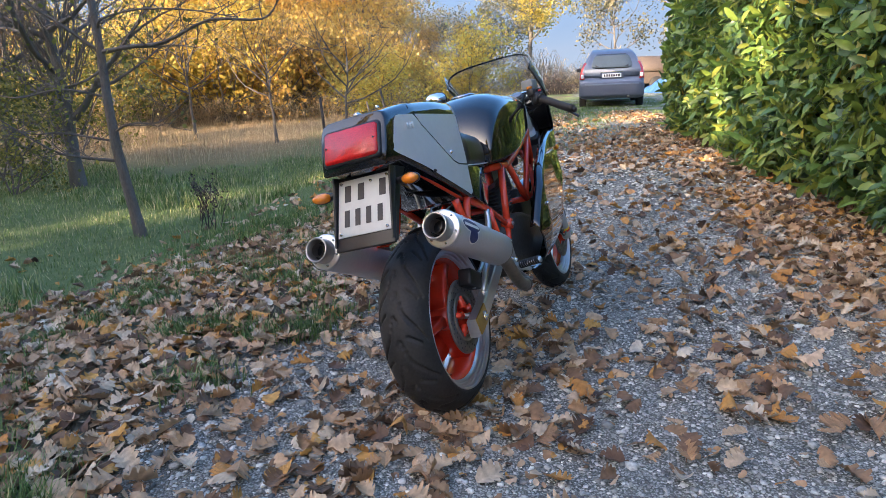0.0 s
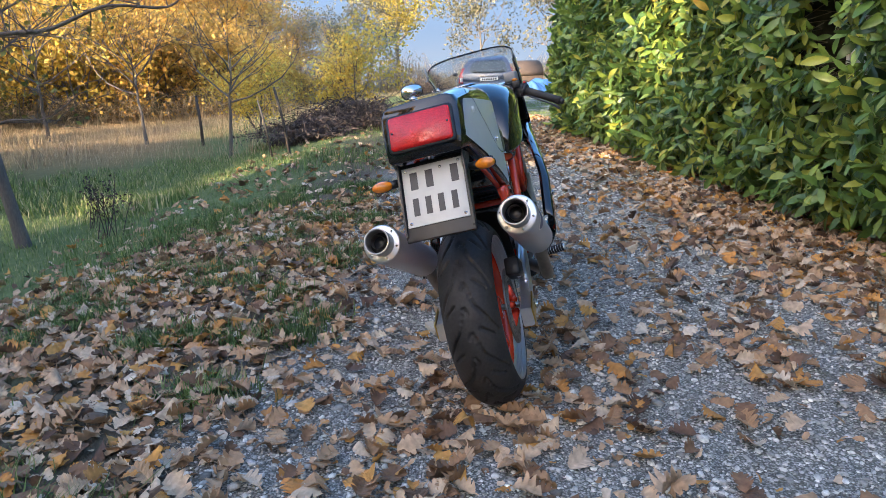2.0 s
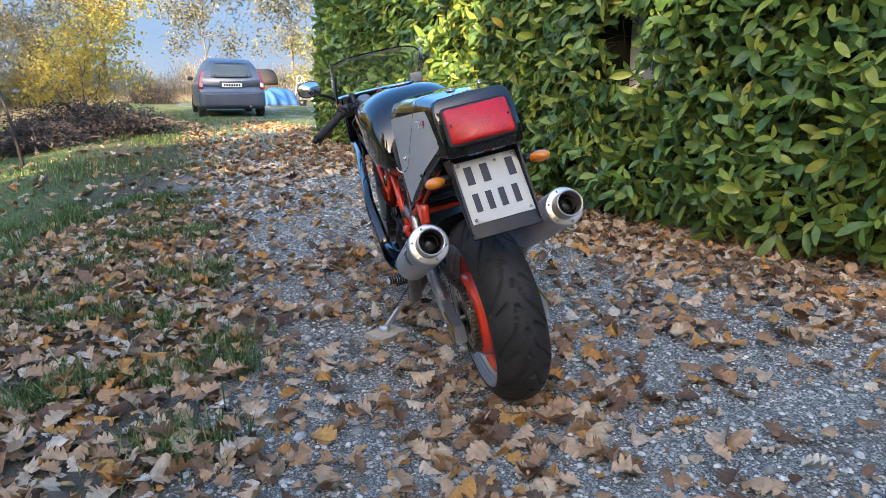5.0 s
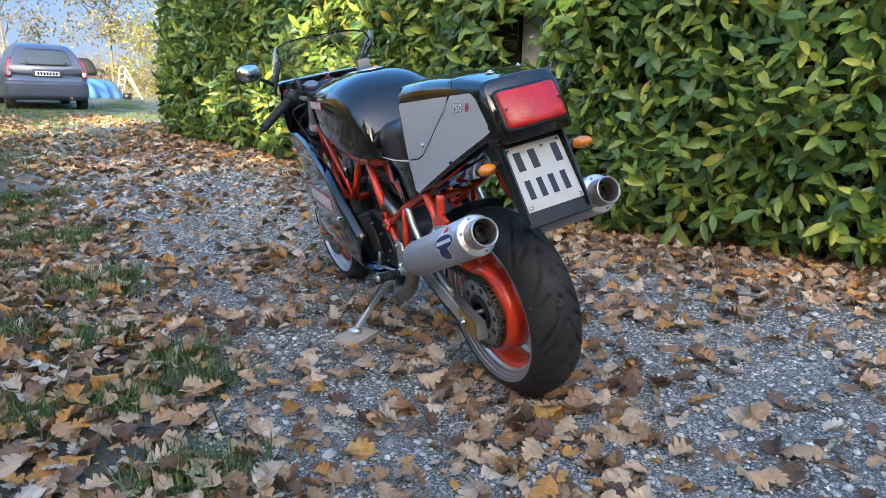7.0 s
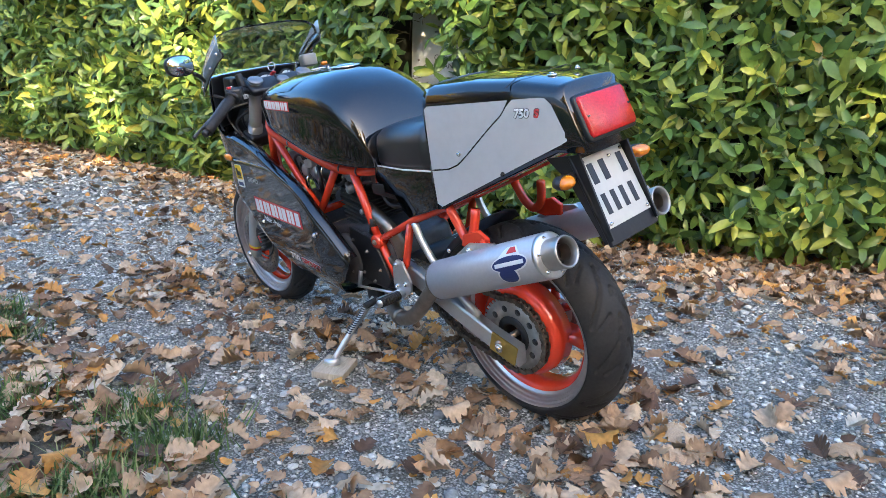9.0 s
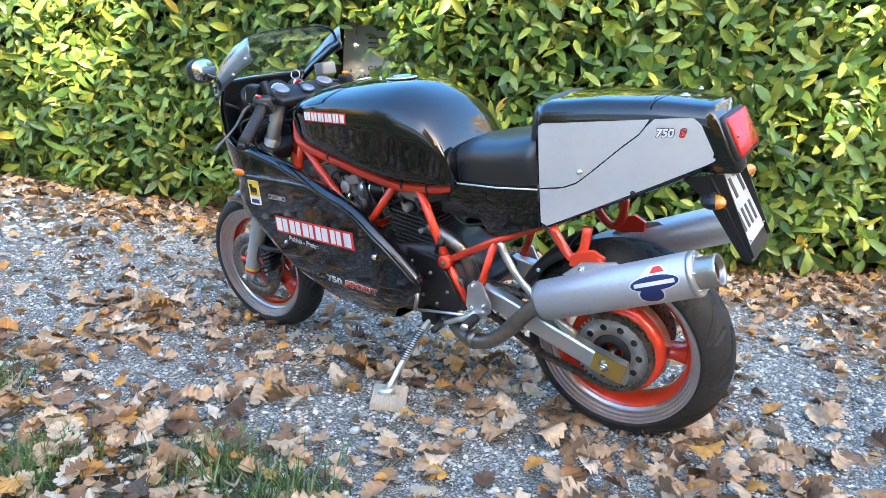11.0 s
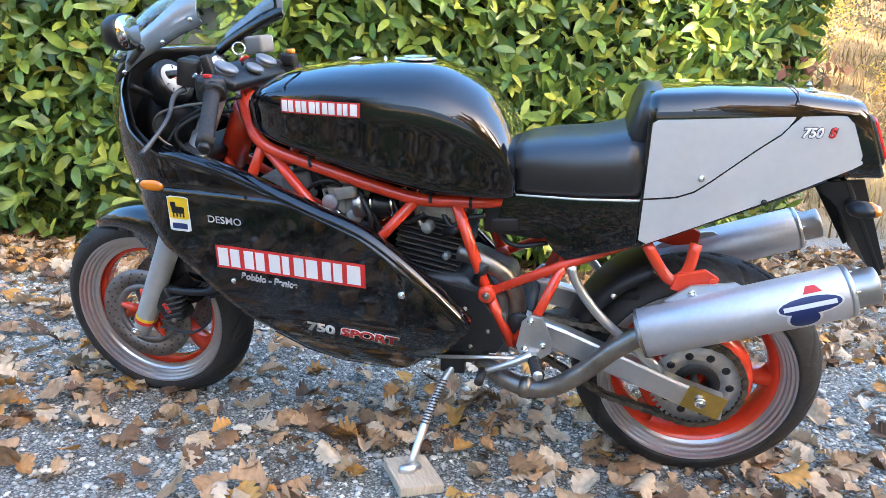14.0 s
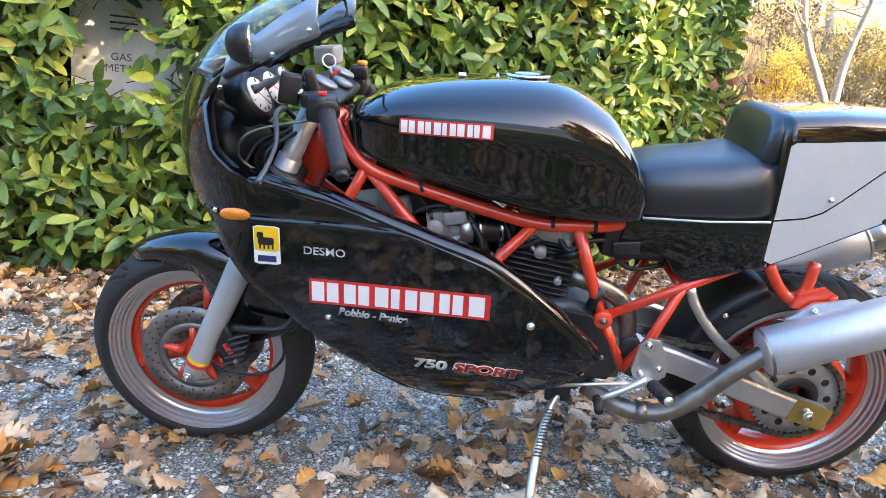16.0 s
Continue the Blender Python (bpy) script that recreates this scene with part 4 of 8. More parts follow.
for k in range(2):
    part("hose_clamp", lathe([(-0.004, 0.0375), (0.004, 0.0375), (0.004, 0.035), (-0.004, 0.035)], 22, (0.757 + 0.035 * k, 0.055, 0.655), pose(0, 0, 0, 0, 0, 84)), CHROME, eng)
part("float_bowl", box((0.83, 0.07, 0.625), (0.055, 0.055, 0.05), (0, 8, 0), 0.01), CAST, eng)
part("carburettor_top", disc((0.835, 0.065, 0.705), (0.1, 0, 1), 0.026, 0.03, 18, 0.004), CAST, eng)
for pts, r in ((((0.84, 0.07, 0.71), (0.80, 0.10, 0.70), (0.76, 0.11, 0.64), (0.74, 0.10, 0.58)), 0.007), (((0.95, 0.05, 0.76), (0.90, 0.10, 0.73), (0.86, 0.10, 0.66), (0.80, 0.11, 0.60)), 0.005), (((1.0, 0.02, 0.74), (0.93, 0.09, 0.68), (0.89, 0.10, 0.60)), 0.006), (((0.72, 0.10, 0.69), (0.69, 0.11, 0.64), (0.64, 0.11, 0.66)), 0.006), (((0.50, 0.09, 0.70), (0.47, 0.10, 0.63), (0.43, 0.10, 0.60), (0.36, 0.09, 0.61)), 0.006)):
    part("rubber_hose", tube(pts, r, 8, smooth=6), SATIN, eng)
part("throttle_body", box((0.862, 0.075, 0.672), (0.05, 0.06, 0.07), (0, 10, 0), 0.006), CAST, eng)
part("throttle_drum", disc((0.868, 0.112, 0.672), (0, 1, 0), 0.020, 0.012, 20, 0.003), CAST, eng)
part("choke_lever", box((0.888, 0.112, 0.650), (0.035, 0.005, 0.010), (0, 40, 0), 0.002), STEEL, eng)
for x, z in ((0.845, 0.70), (0.88, 0.70), (0.845, 0.645), (0.80, 0.615)):
    bolt("carburettor_screw", (x, 0.108, z), (0, 1, 0), eng, 0.005, STEEL)
for x, z, r in ((0.745, 0.608, 0.010), (0.725, 0.62, 0.008), (0.59, 0.56, 0.009)):
    part("banjo_bolt", disc((x, 0.10, z), (0.2, 1, 0), r, 0.02, 12, 0.002), CAST, eng)
part("horn", disc((0.79, 0.085, 0.595), (0.3, 1, 0), 0.032, 0.02, 22, 0.004), SATIN, eng)
part("expansion_bottle", box((0.96, 0.075, 0.695), (0.075, 0.03, 0.065), (0, 12, 0), 0.008), MILKY, eng, "pale plastic bottle")
part("front_cylinder", box((0.98, 0, 0.50), (0.16, 0.14, 0.13), (0, 12, 0), 0.01), ENGINE, eng)
part("air_box", box((0.86, 0, 0.73), (0.26, 0.16, 0.06), (0, 14, 0), 0.015), SATIN, eng)
part("battery_box", prism([(0.505, 0.630), (0.37, 0.622), (0.345, 0.70), (0.505, 0.70)], -0.112, 0.112, 0.008), SATIN, bike)
for x, y, z, w, h in ((0.455, 0.116, 0.655, 0.06, 0.03), (0.395, 0.116, 0.66, 0.03, 0.045)):
    part("relay", box((x, y, z), (w, 0.018, h), (0, 6, 0), 0.004), SATIN, bike)
part("intake_boot", tube([(0.775, 0.085, 0.668), (0.745, 0.082, 0.665), (0.715, 0.070, 0.668)], [0.031, 0.027, 0.030], 20, smooth=3), SATIN, eng)
for x in (0.770, 0.722):
    part("boot_clamp", lathe([(-0.005, 0.0335), (0.005, 0.0335), (0.005, 0.030), (-0.005, 0.030)], 24, (x, 0.083 if x > 0.75 else 0.073, 0.667), pose(0, 0, 0, 0, 0, 88)), CHROME, eng, "bright steel hose clamp")
part("carburettor_bell", tube([(0.785, 0.09, 0.668), (0.81, 0.09, 0.668), (0.815, 0.09, 0.668)], [0.030, 0.033, 0.026], 24), ALU, eng)
part("slide_cover", box((0.828, 0.108, 0.700), (0.050, 0.030, 0.030), (0, 12, 0), 0.005), CAST, eng)
part("fuel_union", tube([(0.845, 0.118, 0.655), (0.845, 0.128, 0.64), (0.842, 0.126, 0.612)], 0.0065, 10, smooth=3), CHROME, eng)
for pts, rr_ in ((((0.835, 0.118, 0.715), (0.86, 0.13, 0.73), (0.91, 0.12, 0.71), (0.95, 0.09, 0.66)), 0.0045), (((0.79, 0.11, 0.69), (0.765, 0.125, 0.645), (0.775, 0.12, 0.60), (0.80, 0.115, 0.575)), 0.0075), (((0.60, 0.105, 0.665), (0.575, 0.118, 0.64), (0.545, 0.115, 0.66), (0.50, 0.112, 0.67)), 0.006), (((0.535, 0.125, 0.62), (0.515, 0.122, 0.58), (0.50, 0.12, 0.545), (0.475, 0.118, 0.50)), 0.006)):
    part("rubber_hose", tube(pts, rr_, 8, smooth=6), SATIN, eng)
part("plug_cap", tube([(0.598, 0.095, 0.615), (0.575, 0.118, 0.628), (0.56, 0.13, 0.640)], [0.008, 0.0105, 0.008], 12), INK, eng)
part("plug_lead", tube([(0.56, 0.13, 0.640), (0.545, 0.135, 0.665), (0.555, 0.11, 0.70)], 0.0038, 7, smooth=5), REDPRINT, eng)
for k in range(4):
    part("head_fin", box(T @ Vector((0.0, 0.0, 0.128 + 0.009 * k)), (0.150 - 0.01 * k, 0.182, 0.003), (0, -9.8, 0), 0.001), ENGINE, eng, smooth=False)

# exhaust
HEAD = [((0.56, 0.10, 0.575), (0.50, 0.112, 0.560), (0.445, 0.110, 0.525), (0.420, 0.10, 0.46), (0.425, 0.09, 0.38)), ]
for pts in HEAD:
    part("header_pipe", tube(pts, 0.021, 14, smooth=6), STEEL, bike, "grey-brown steel header pipe")
for s in (1, -1):
    ex = new("exhaust")
    ex.parent = bike
    tagged(ex, "satin aluminium silencer with steel link pipe")
    part("link_pipe", tube([(0.50, 0.11 * s, 0.300), (0.44, 0.155 * s, 0.286), (0.375, 0.180 * s, 0.282), (0.315, 0.186 * s, 0.300), (0.255, 0.188 * s, 0.350), (0.20, 0.190 * s, 0.410), (0.135, 0.190 * s, 0.464)], 0.0215, 16, smooth=5), STEEL, ex)
    part("pipe_clamp", tube([(0.392, 0.176 * s, 0.282), (0.368, 0.182 * s, 0.283)], 0.0255, 16), STEEL, ex)
    a, b = Vector((0.150, 0.190 * s, 0.459)), Vector((-0.222, 0.188 * s, 0.600))
    d = (b - a).normalized()
    body = tube([a - d * 0.004, a, a + d * 0.006, b - d * 0.004, b], [0.024, 0.046, 0.0525, 0.0525, 0.050], 40)
    sil = part("silencer", body, MUFFLER, ex)
    part("front_band", tube([a + d * 0.002, a + d * 0.008], 0.0535, 40, cap=False), STEEL, sil)
    cap = add_tube(bmesh.new(), [b, b + d * 0.008, b + d * 0.010], [0.0525, 0.0525, 0.048], 40)
    part("end_cap", cap, ALU, sil)
    n1 = d.orthogonal().normalized()
    n2 = d.cross(n1)
    ring = []
    for off, r in ((0.008, 0.036), (0.040, 0.0355), (0.052, 0.0365), (0.056, 0.0345), (0.052, 0.0305), (0.01, 0.029)):
        ring.append([b + d * off + (n1 * math.cos(q) + n2 * math.sin(q)) * r for q in np.linspace(0, 2 * math.pi, 36, endpoint=False)])
    part("outlet", add_loft(bmesh.new(), ring, cap=False), OUTLET, sil, "bright steel outlet")
    part("outlet_bore", add_tube(bmesh.new(), [b + d * 0.006, b + d * 0.018], 0.030, 24), INK, sil)
    part("baffle_tube", tube([b + d * 0.015, b + d * 0.046], 0.019, 20, cap=False), STEEL, sil)
    for k in range(6):
        q = 2 * math.pi * k / 6 + 0.5
        bolt("rivet", b + d * 0.011 + (n1 * math.cos(q) + n2 * math.sin(q)) * 0.0435, d, sil, 0.0035)
    part("silencer_bracket", prism([(0.105, 0.530), (0.055, 0.570), (0.03, 0.574), (-0.03, 0.585), (-0.045, 0.578), (0.02, 0.53)], s * 0.158, s * 0.166, 0.001), ALU, ex, smooth=False)
    bolt("bracket_bolt", (0.052, 0.170 * s, 0.553), (0, s, 0), ex, 0.009)

    def on_silencer(u, v, proud=0.0008, a=a, d=d, s=s):
        """u along the silencer from its front end, v round it upwards from its outer side."""
        q = v / 0.0525
        up2 = Vector((-d.z, 0, d.x)) if d.x < 0 else Vector((d.z, 0, -d.x))
        up2 = up2 if up2.z > 0 else -up2
        return a + d * u + (Vector((0, s, 0)) * math.cos(q) + up2 * math.sin(q)) * (0.0525 + proud)

    def print_on(name, outline, mat, proud):
        bm = bmesh.new()
        bm.faces.new([bm.verts.new((u, v, 0)) for u, v in outline])
        bmesh.ops.triangulate(bm, faces=bm.faces)
        bmesh.ops.subdivide_edges(bm, edges=bm.edges, cuts=5, use_grid_fill=True)
        for v in bm.verts:
            v.co = on_silencer(v.co.x, v.co.y, proud)
        return part(name, bm, mat, sil, smooth=False)

    def blob(cx, cy, rx, ry, n=20):
        return [(cx + rx * math.cos(t), cy + ry * math.sin(t)) for t in np.linspace(0, 2 * math.pi, n, endpoint=False)]

    for nm, ol, mt, pr in (("sticker_border", blob(0.325, 0.012, 0.060, 0.021), WHITE, 0.0008), ("sticker_border", blob(0.312, -0.012, 0.032, 0.027), WHITE, 0.0009), ("sticker_field", blob(0.325, 0.012, 0.056, 0.017), NAVY, 0.0014), ("sticker_field", blob(0.312, -0.014, 0.027, 0.021), NAVY, 0.0015),
                           ("sticker_border", [(0.285, 0.024), (0.365, 0.024), (0.345, 0.052), (0.315, 0.052)], WHITE, 0.0011), ("sticker_flash", [(0.318, 0.034), (0.352, 0.034), (0.342, 0.049), (0.326, 0.049)], REDPRINT, 0.0018), ("sticker_bar", [(0.278, 0.007), (0.372, 0.007), (0.372, 0.016), (0.278, 0.016)], WHITE, 0.0021)):
        print_on(nm, ol, mt, pr)

# fork, front mudguard, front brake
FORK_A, FORK_B, FORK_C = Vector((1.452, 0, 0.245)), Vector((1.306, 0, 0.557)), Vector((1.112, 0, 0.965))
frk = new("front_fork")
frk.parent = bike
tagged(frk, "telescopic fork with grey painted sliders")
for s in (1, -1):
    o = Vector((0, 0.098 * s, 0))
    sl = part("slider", tube([FORK_A + o, FORK_A + (FORK_B - FORK_A) * 0.12 + o, FORK_A + (FORK_B - FORK_A) * 0.3 + o, FORK_A + (FORK_B - FORK_A) * 0.75 + o, FORK_B + o], [0.020, 0.027, 0.028, 0.029, 0.031], 20, smooth=4), GREYPAINT, frk)
    part("stripe_band", tube([FORK_A + (FORK_B - FORK_A) * 0.16 + o, FORK_A + (FORK_B - FORK_A) * 0.19 + o], 0.0286, 20, cap=False), YELLOW, sl)
    part("stripe_band", tube([FORK_A + (FORK_B - FORK_A) * 0.13 + o, FORK_A + (FORK_B - FORK_A) * 0.16 + o], 0.0284, 20, cap=False), REDPRINT, sl)
    bolt("axle_end", FORK_A + Vector((-0.004, 0.127 * s, 0.016)), (0, s, 0), sl, 0.013)
    part("stanchion", tube([FORK_B + o, FORK_C + o], 0.0225, 18), DARKTUBE, frk)
    part("fork_cap", disc(FORK_C + o + Vector((-0.004, 0, 0.004)), (FORK_C - FORK_B), 0.027, 0.010, 24, 0.003), LEVER, frk)
    lo = FORK_B + (FORK_C - FORK_B) * 0.62 + o
    part("lower_sleeve", tube([FORK_B + (FORK_C - FORK_B) * 0.35 + o, lo], 0.027, 18), DARKTUBE, frk)
part("lower_yoke", box((1.20, 0, 0.765), (0.07, 0.27, 0.04), (0, -25, 0), 0.012), SATIN, frk)
part("upper_yoke", box((1.113, 0, 0.945), (0.085, 0.265, 0.026), (0, -25, 0), 0.010), SATIN, frk)
part("steering_nut", disc((1.090, 0, 0.958), (-0.42, 0, 0.9), 0.022, 0.012, 24, 0.003), LEVER, frk)
part("wheel_axle", disc((1.45, 0, 0.287), (0, 1, 0), 0.012, 0.22, 14), STEEL, frk)
rows = []
for a in np.linspace(radians(60), radians(160), 26):
    t = (a - radians(60)) / radians(100)
    w = 0.030 + 0.048 * math.sin(min(1, t * 2.2 + 0.08) * math.pi / 2)
    skirt = (0.045 + 0.08 * float(smooth01((t - 0.3) / 0.3))) * math.sin(min(1, t * 1.6) * math.pi / 2)
    R0 = 0.296 + 0.006 * math.sin(t * math.pi)
    pts = [(w + 0.004, R0 - 0.030 - skirt), (w + 0.002, R0 - 0.028), (w * 0.92, R0 - 0.008), (w * 0.6, R0 + 0.004), (0, R0 + 0.008)]
    full = pts + [(-y, r) for y, r in pts[-2::-1]]
    rows.append([Vector((FC[0] + r * math.cos(a), y, FC[2] + r * math.sin(a))) for y, r in full])
part("front_mudguard", sheet(rows, 0.003), BLACK, bike, "gloss black front mudguard")
for s in (1, -1):
    cal = part("front_caliper", box((1.352, 0.082 * s, 0.340), (0.105, 0.060, 0.062), (0, -62, 0), 0.012), SATIN, bike, "black finned brake caliper")
    for k in range(5):
        part("caliper_fin", box((1.322 + 0.004 * k, 0.100 * s, 0.372 - 0.017 * k), (0.055, 0.030, 0.005), (0, 20, 0), 0.001), DARKALLOY, cal)
    for dx, dz in ((0.03, 0.03), (-0.02, -0.035)):
        bolt("caliper_bolt", (1.352 + dx, 0.115 * s, 0.340 + dz), (0, s, 0), cal, 0.007, STEEL)
    part("caliper_badge", box((1.350, 0.113 * s, 0.338), (0.030, 0.003, 0.012), (0, -62, 0), 0.001), REDPRINT, cal)
    part("brake_hose", tube([(1.335, 0.11 * s, 0.395), (1.26, 0.125 * s, 0.402), (1.20, 0.115 * s, 0.415), (1.15, 0.10 * s, 0.50)], 0.010, 8, smooth=5), SATIN, cal)
    part("brake_hose", tube([(1.37, 0.12 * s, 0.285), (1.27, 0.13 * s, 0.285), (1.215, 0.128 * s, 0.33), (1.215, 0.12 * s, 0.39)], 0.004, 6, smooth=6), INK, cal)

# tank
TX = [1.080, 1.070, 1.040, 0.983, 0.90, 0.80, 0.70, 0.61, 0.53, 0.485, 0.455, 0.437, 0.432]
TT = [0.890, 0.905, 0.932, 0.961, 0.979, 0.989, 0.993, 0.984, 0.947, 0.903, 0.853, 0.800, 0.775]
TB = [0.862, 0.850, 0.838, 0.818, 0.797, 0.771, 0.746, 0.731, 0.724, 0.722, 0.722, 0.723, 0.724]
TW = [0.050, 0.085, 0.130, 0.160, 0.175, 0.185, 0.190, 0.188, 0.179, 0.170, 0.160, 0.150, 0.140]
TS = [(0, 0), (0.78, 0.0), (0.92, 0.012), (0.955, 0.07), (0.97, 0.22), (0.985, 0.42), (1.0, 0.56), (0.99, 0.655), (0.955, 0.74), (0.88, 0.82), (0.74, 0.89), (0.54, 0.953), (0.29, 0.99), (0, 1)]


def along_tank(x, values):
    """A smooth run of the values given at TX."""
    p = spline([Vector((a, 0, b)) for a, b in zip(TX, values)], 10)
    return float(np.interp(-x, [-q.x for q in p], [q.z for q in p]))


def tank_y(x, z):
    b, t = along_tank(x, TB), along_tank(x, TT)
    k = np.interp((z - b) / (t - b), [q[1] for q in TS[1:]], [q[0] for q in TS[1:]])
    return float(along_tank(x, TW) * k)


xs = np.concatenate([np.linspace(TX[0], TX[2], 6)[:-1], np.linspace(TX[2], 0.53, 26)[:-1], np.linspace(0.53, TX[-1], 14)])
ts = [Vector((0, p[0], p[1])) for p in TS]
sec = [(p.y, p.z) for p in spline(ts, 3)]
rings = []
for x in xs:
    b, t, w = (along_tank(x, c) for c in (TB, TT, TW))
    half = [(max(0.0, p) * w, b + (t - b) * min(1.0, max(0.0, q))) for p, q in sec]
    half[0], half[-1] = (0.0, b), (0.0, t)
    rings.append([(x, y, z) for y, z in half] + [(x, -y, z) for y, z in half[-2:0:-1]])
bm = add_loft(bmesh.new(), rings)
bmesh.ops.recalc_face_normals(bm, faces=bm.faces)
bmesh.ops.smooth_vert(bm, verts=bm.verts, factor=0.4, use_axis_x=True, use_axis_y=True, use_axis_z=True)
tank = part("fuel_tank", bm, BLACK, bike, "gloss black fuel tank")
part("filler_ring", lathe([(0, 0.050), (0.004, 0.050), (0.006, 0.046), (0.006, 0.030), (0.004, 0.026), (0, 0.026)], 40, (0.69, 0, 0.9915), pose(0, 0, 0, 90, 0, 0)), CHROME, tank, "chromed filler cap")
part("filler_cap", disc((0.69, 0, 0.993), (0, 0, 1), 0.029, 0.006, 30, 0.002), ALU, tank)
part("tank_badge", box((0.83, 0.01, 0.990), (0.016, 0.05, 0.002), (0, -4, 0)), WHITE, tank)
bolt("badge_screw", (0.755, 0.02, 0.992), (0, 0, 1), tank, 0.004)

# seat and tail
rings = []
for x, zt, zb, w in ((0.462, 0.79, 0.728, 0.085), (0.448, 0.822, 0.727, 0.112), (0.42, 0.836, 0.727, 0.126), (0.36, 0.846, 0.729, 0.136), (0.28, 0.853, 0.735, 0.146), (0.215, 0.868, 0.740, 0.150), (0.175, 0.872, 0.742, 0.148)):
    rings.append([(x, y * w, zb + (zt - zb) * k) for y, k in ((-0.95, 0), (-1, 0.15), (-1, 0.55), (-0.93, 0.82), (-0.75, 0.95), (-0.4, 0.995), (0, 1.0), (0.4, 0.995), (0.75, 0.95), (0.93, 0.82), (1, 0.55), (1, 0.15), (0.95, 0))])
bm = add_loft(bmesh.new(), rings)
bmesh.ops.recalc_face_normals(bm, faces=bm.faces)
part("seat", bm, VINYL, bike, "black vinyl seat")
bm = bmesh.new()
rings = []
for x, k in ((0.222, 0.80), (0.216, 0.97), (0.203, 1.0), (0.182, 1.0)):
    ring = []
    for a in np.linspace(0, 2 * math.pi, 28, endpoint=False):
        cy, cz = math.cos(a), math.sin(a)
        ring.append((x - 0.15 * (0.05 * (cz + 1) / 2) - 0.012 * (cz + 1), 0.128 * k * math.copysign(abs(cy) ** 0.5, cy), 0.893 + 0.064 * k * math.copysign(abs(cz) ** 0.55, cz)))
    rings.append(ring)
add_loft(bm, rings)
bmesh.ops.recalc_face_normals(bm, faces=bm.faces)
part("bump_stop", bm, VINYL, bike, "black padded bump stop")


def tail_w(x):
    return float(np.interp(x, [-0.27, -0.2, -0.095, 0.1, 0.175, 0.46], [0.096, 0.112, 0.130, 0.146, 0.148, 0.120]))


def tail_y(x, z=0.85):
    return tail_w(x) * float(np.interp(z, [0.64, 0.78, 0.90, 0.94], [0.97, 1.0, 0.985, 0.95]))


for s in (1, -1):
    pts = [(0.46, 0.724), (0.30, 0.729), (0.177, 0.738), (0.174, 0.640), (0.235, 0.617), (0.318, 0.588), (0.345, 0.606), (0.375, 0.645), (0.475, 0.650)]
    bm = prism(pts, 0.0, 0.018, 0.003)
    bmesh.ops.triangulate(bm, faces=[f for f in bm.faces if len(f.verts) > 4])
    for v in bm.verts:
        v.co.y = s * (v.co.y + tail_w(v.co.x) - 0.018)
    bmesh.ops.recalc_face_normals(bm, faces=bm.faces)
    part("side_cover", bm, BLACK, bike, "gloss black side cover under the seat")
    part("seat_piping", tube([(0.462, s * 0.124, 0.727), (0.30, s * 0.142, 0.732), (0.177, s * 0.150, 0.741)], 0.0022, 6), WHITE, bike)
rings = []
for x in np.linspace(0.178, -0.20, 22):
    zt = float(np.interp(x, [-0.2, -0.095, 0.05, 0.178], [0.950, 0.962, 0.963, 0.955]))
    zb = float(np.interp(x, [-0.231, 0.172], [0.818, 0.632]))
    w = tail_w(x)
    half = [(0, zb), (w * 0.9, zb), (w * 0.97, zb + 0.004), (w * 1.0, zb + 0.25 * (zt - zb)), (w * 1.0, zt - 0.09), (w * 0.985, zt - 0.05), (w * 0.95, zt - 0.026), (w * 0.87, zt - 0.010), (w * 0.72, zt - 0.003), (0, zt)]
    rings.append([(x, y, z) for y, z in half] + [(x, -y, z) for y, z in half[-2:0:-1]])
last = rings[-1]
for dx, k in ((0.9, 1.0), (1.0, 0.975)):
    ring = []
    for x, y, z in last:
        lean = (0.951 - z) / (0.951 - 0.812)
        ring.append((x - dx * (0.014 + 0.060 * lean), y * (1 - 0.10 * dx * (0.4 + 0.6 * lean)) * k, 0.88 + (z - 0.88) * (1.0 if k == 1 else 0.97)))
    rings.append(ring)
bm = add_loft(bmesh.new(), rings)
bmesh.ops.recalc_face_normals(bm, faces=bm.faces)
tail = part("tail_unit", bm, BLACK, bike, "black seat tail with silver side panels")
SEAM = [(0.172, 0.744), (0.11, 0.752), (0.075, 0.766), (0.045, 0.790), (-0.03, 0.856), (-0.07, 0.888), (-0.088, 0.912), (-0.093, 0.936)]


def side_panel(name, lo, hi, x0, x1, s, n=26):
    rows = []
    for x in np.linspace(x0, x1, n):
        a, b = lo(x), hi(x)
        rows.append([Vector((x, s * (tail_y(x, z) + 0.0025), z)) for z in np.linspace(a, max(b, a + 0.001), 7)])
    bm = sheet(rows)
    bmesh.ops.recalc_face_normals(bm, faces=bm.faces)
    return part(name, bm, SILVER, tail, "silver painted side panel")


sx, sz = [p[0] for p in SEAM][::-1], [p[1] for p in SEAM][::-1]
top_edge = lambda x: float(np.interp(x, [-0.2, -0.18, -0.1, 0.165, 0.172], [0.895, 0.926, 0.922, 0.906, 0.898]))
low_edge = lambda x: float(np.interp(x, [-0.231, -0.222, 0.164, 0.171], [0.835, 0.828, 0.643, 0.655]))
seam_z = lambda x: float(np.interp(x, sx, sz))
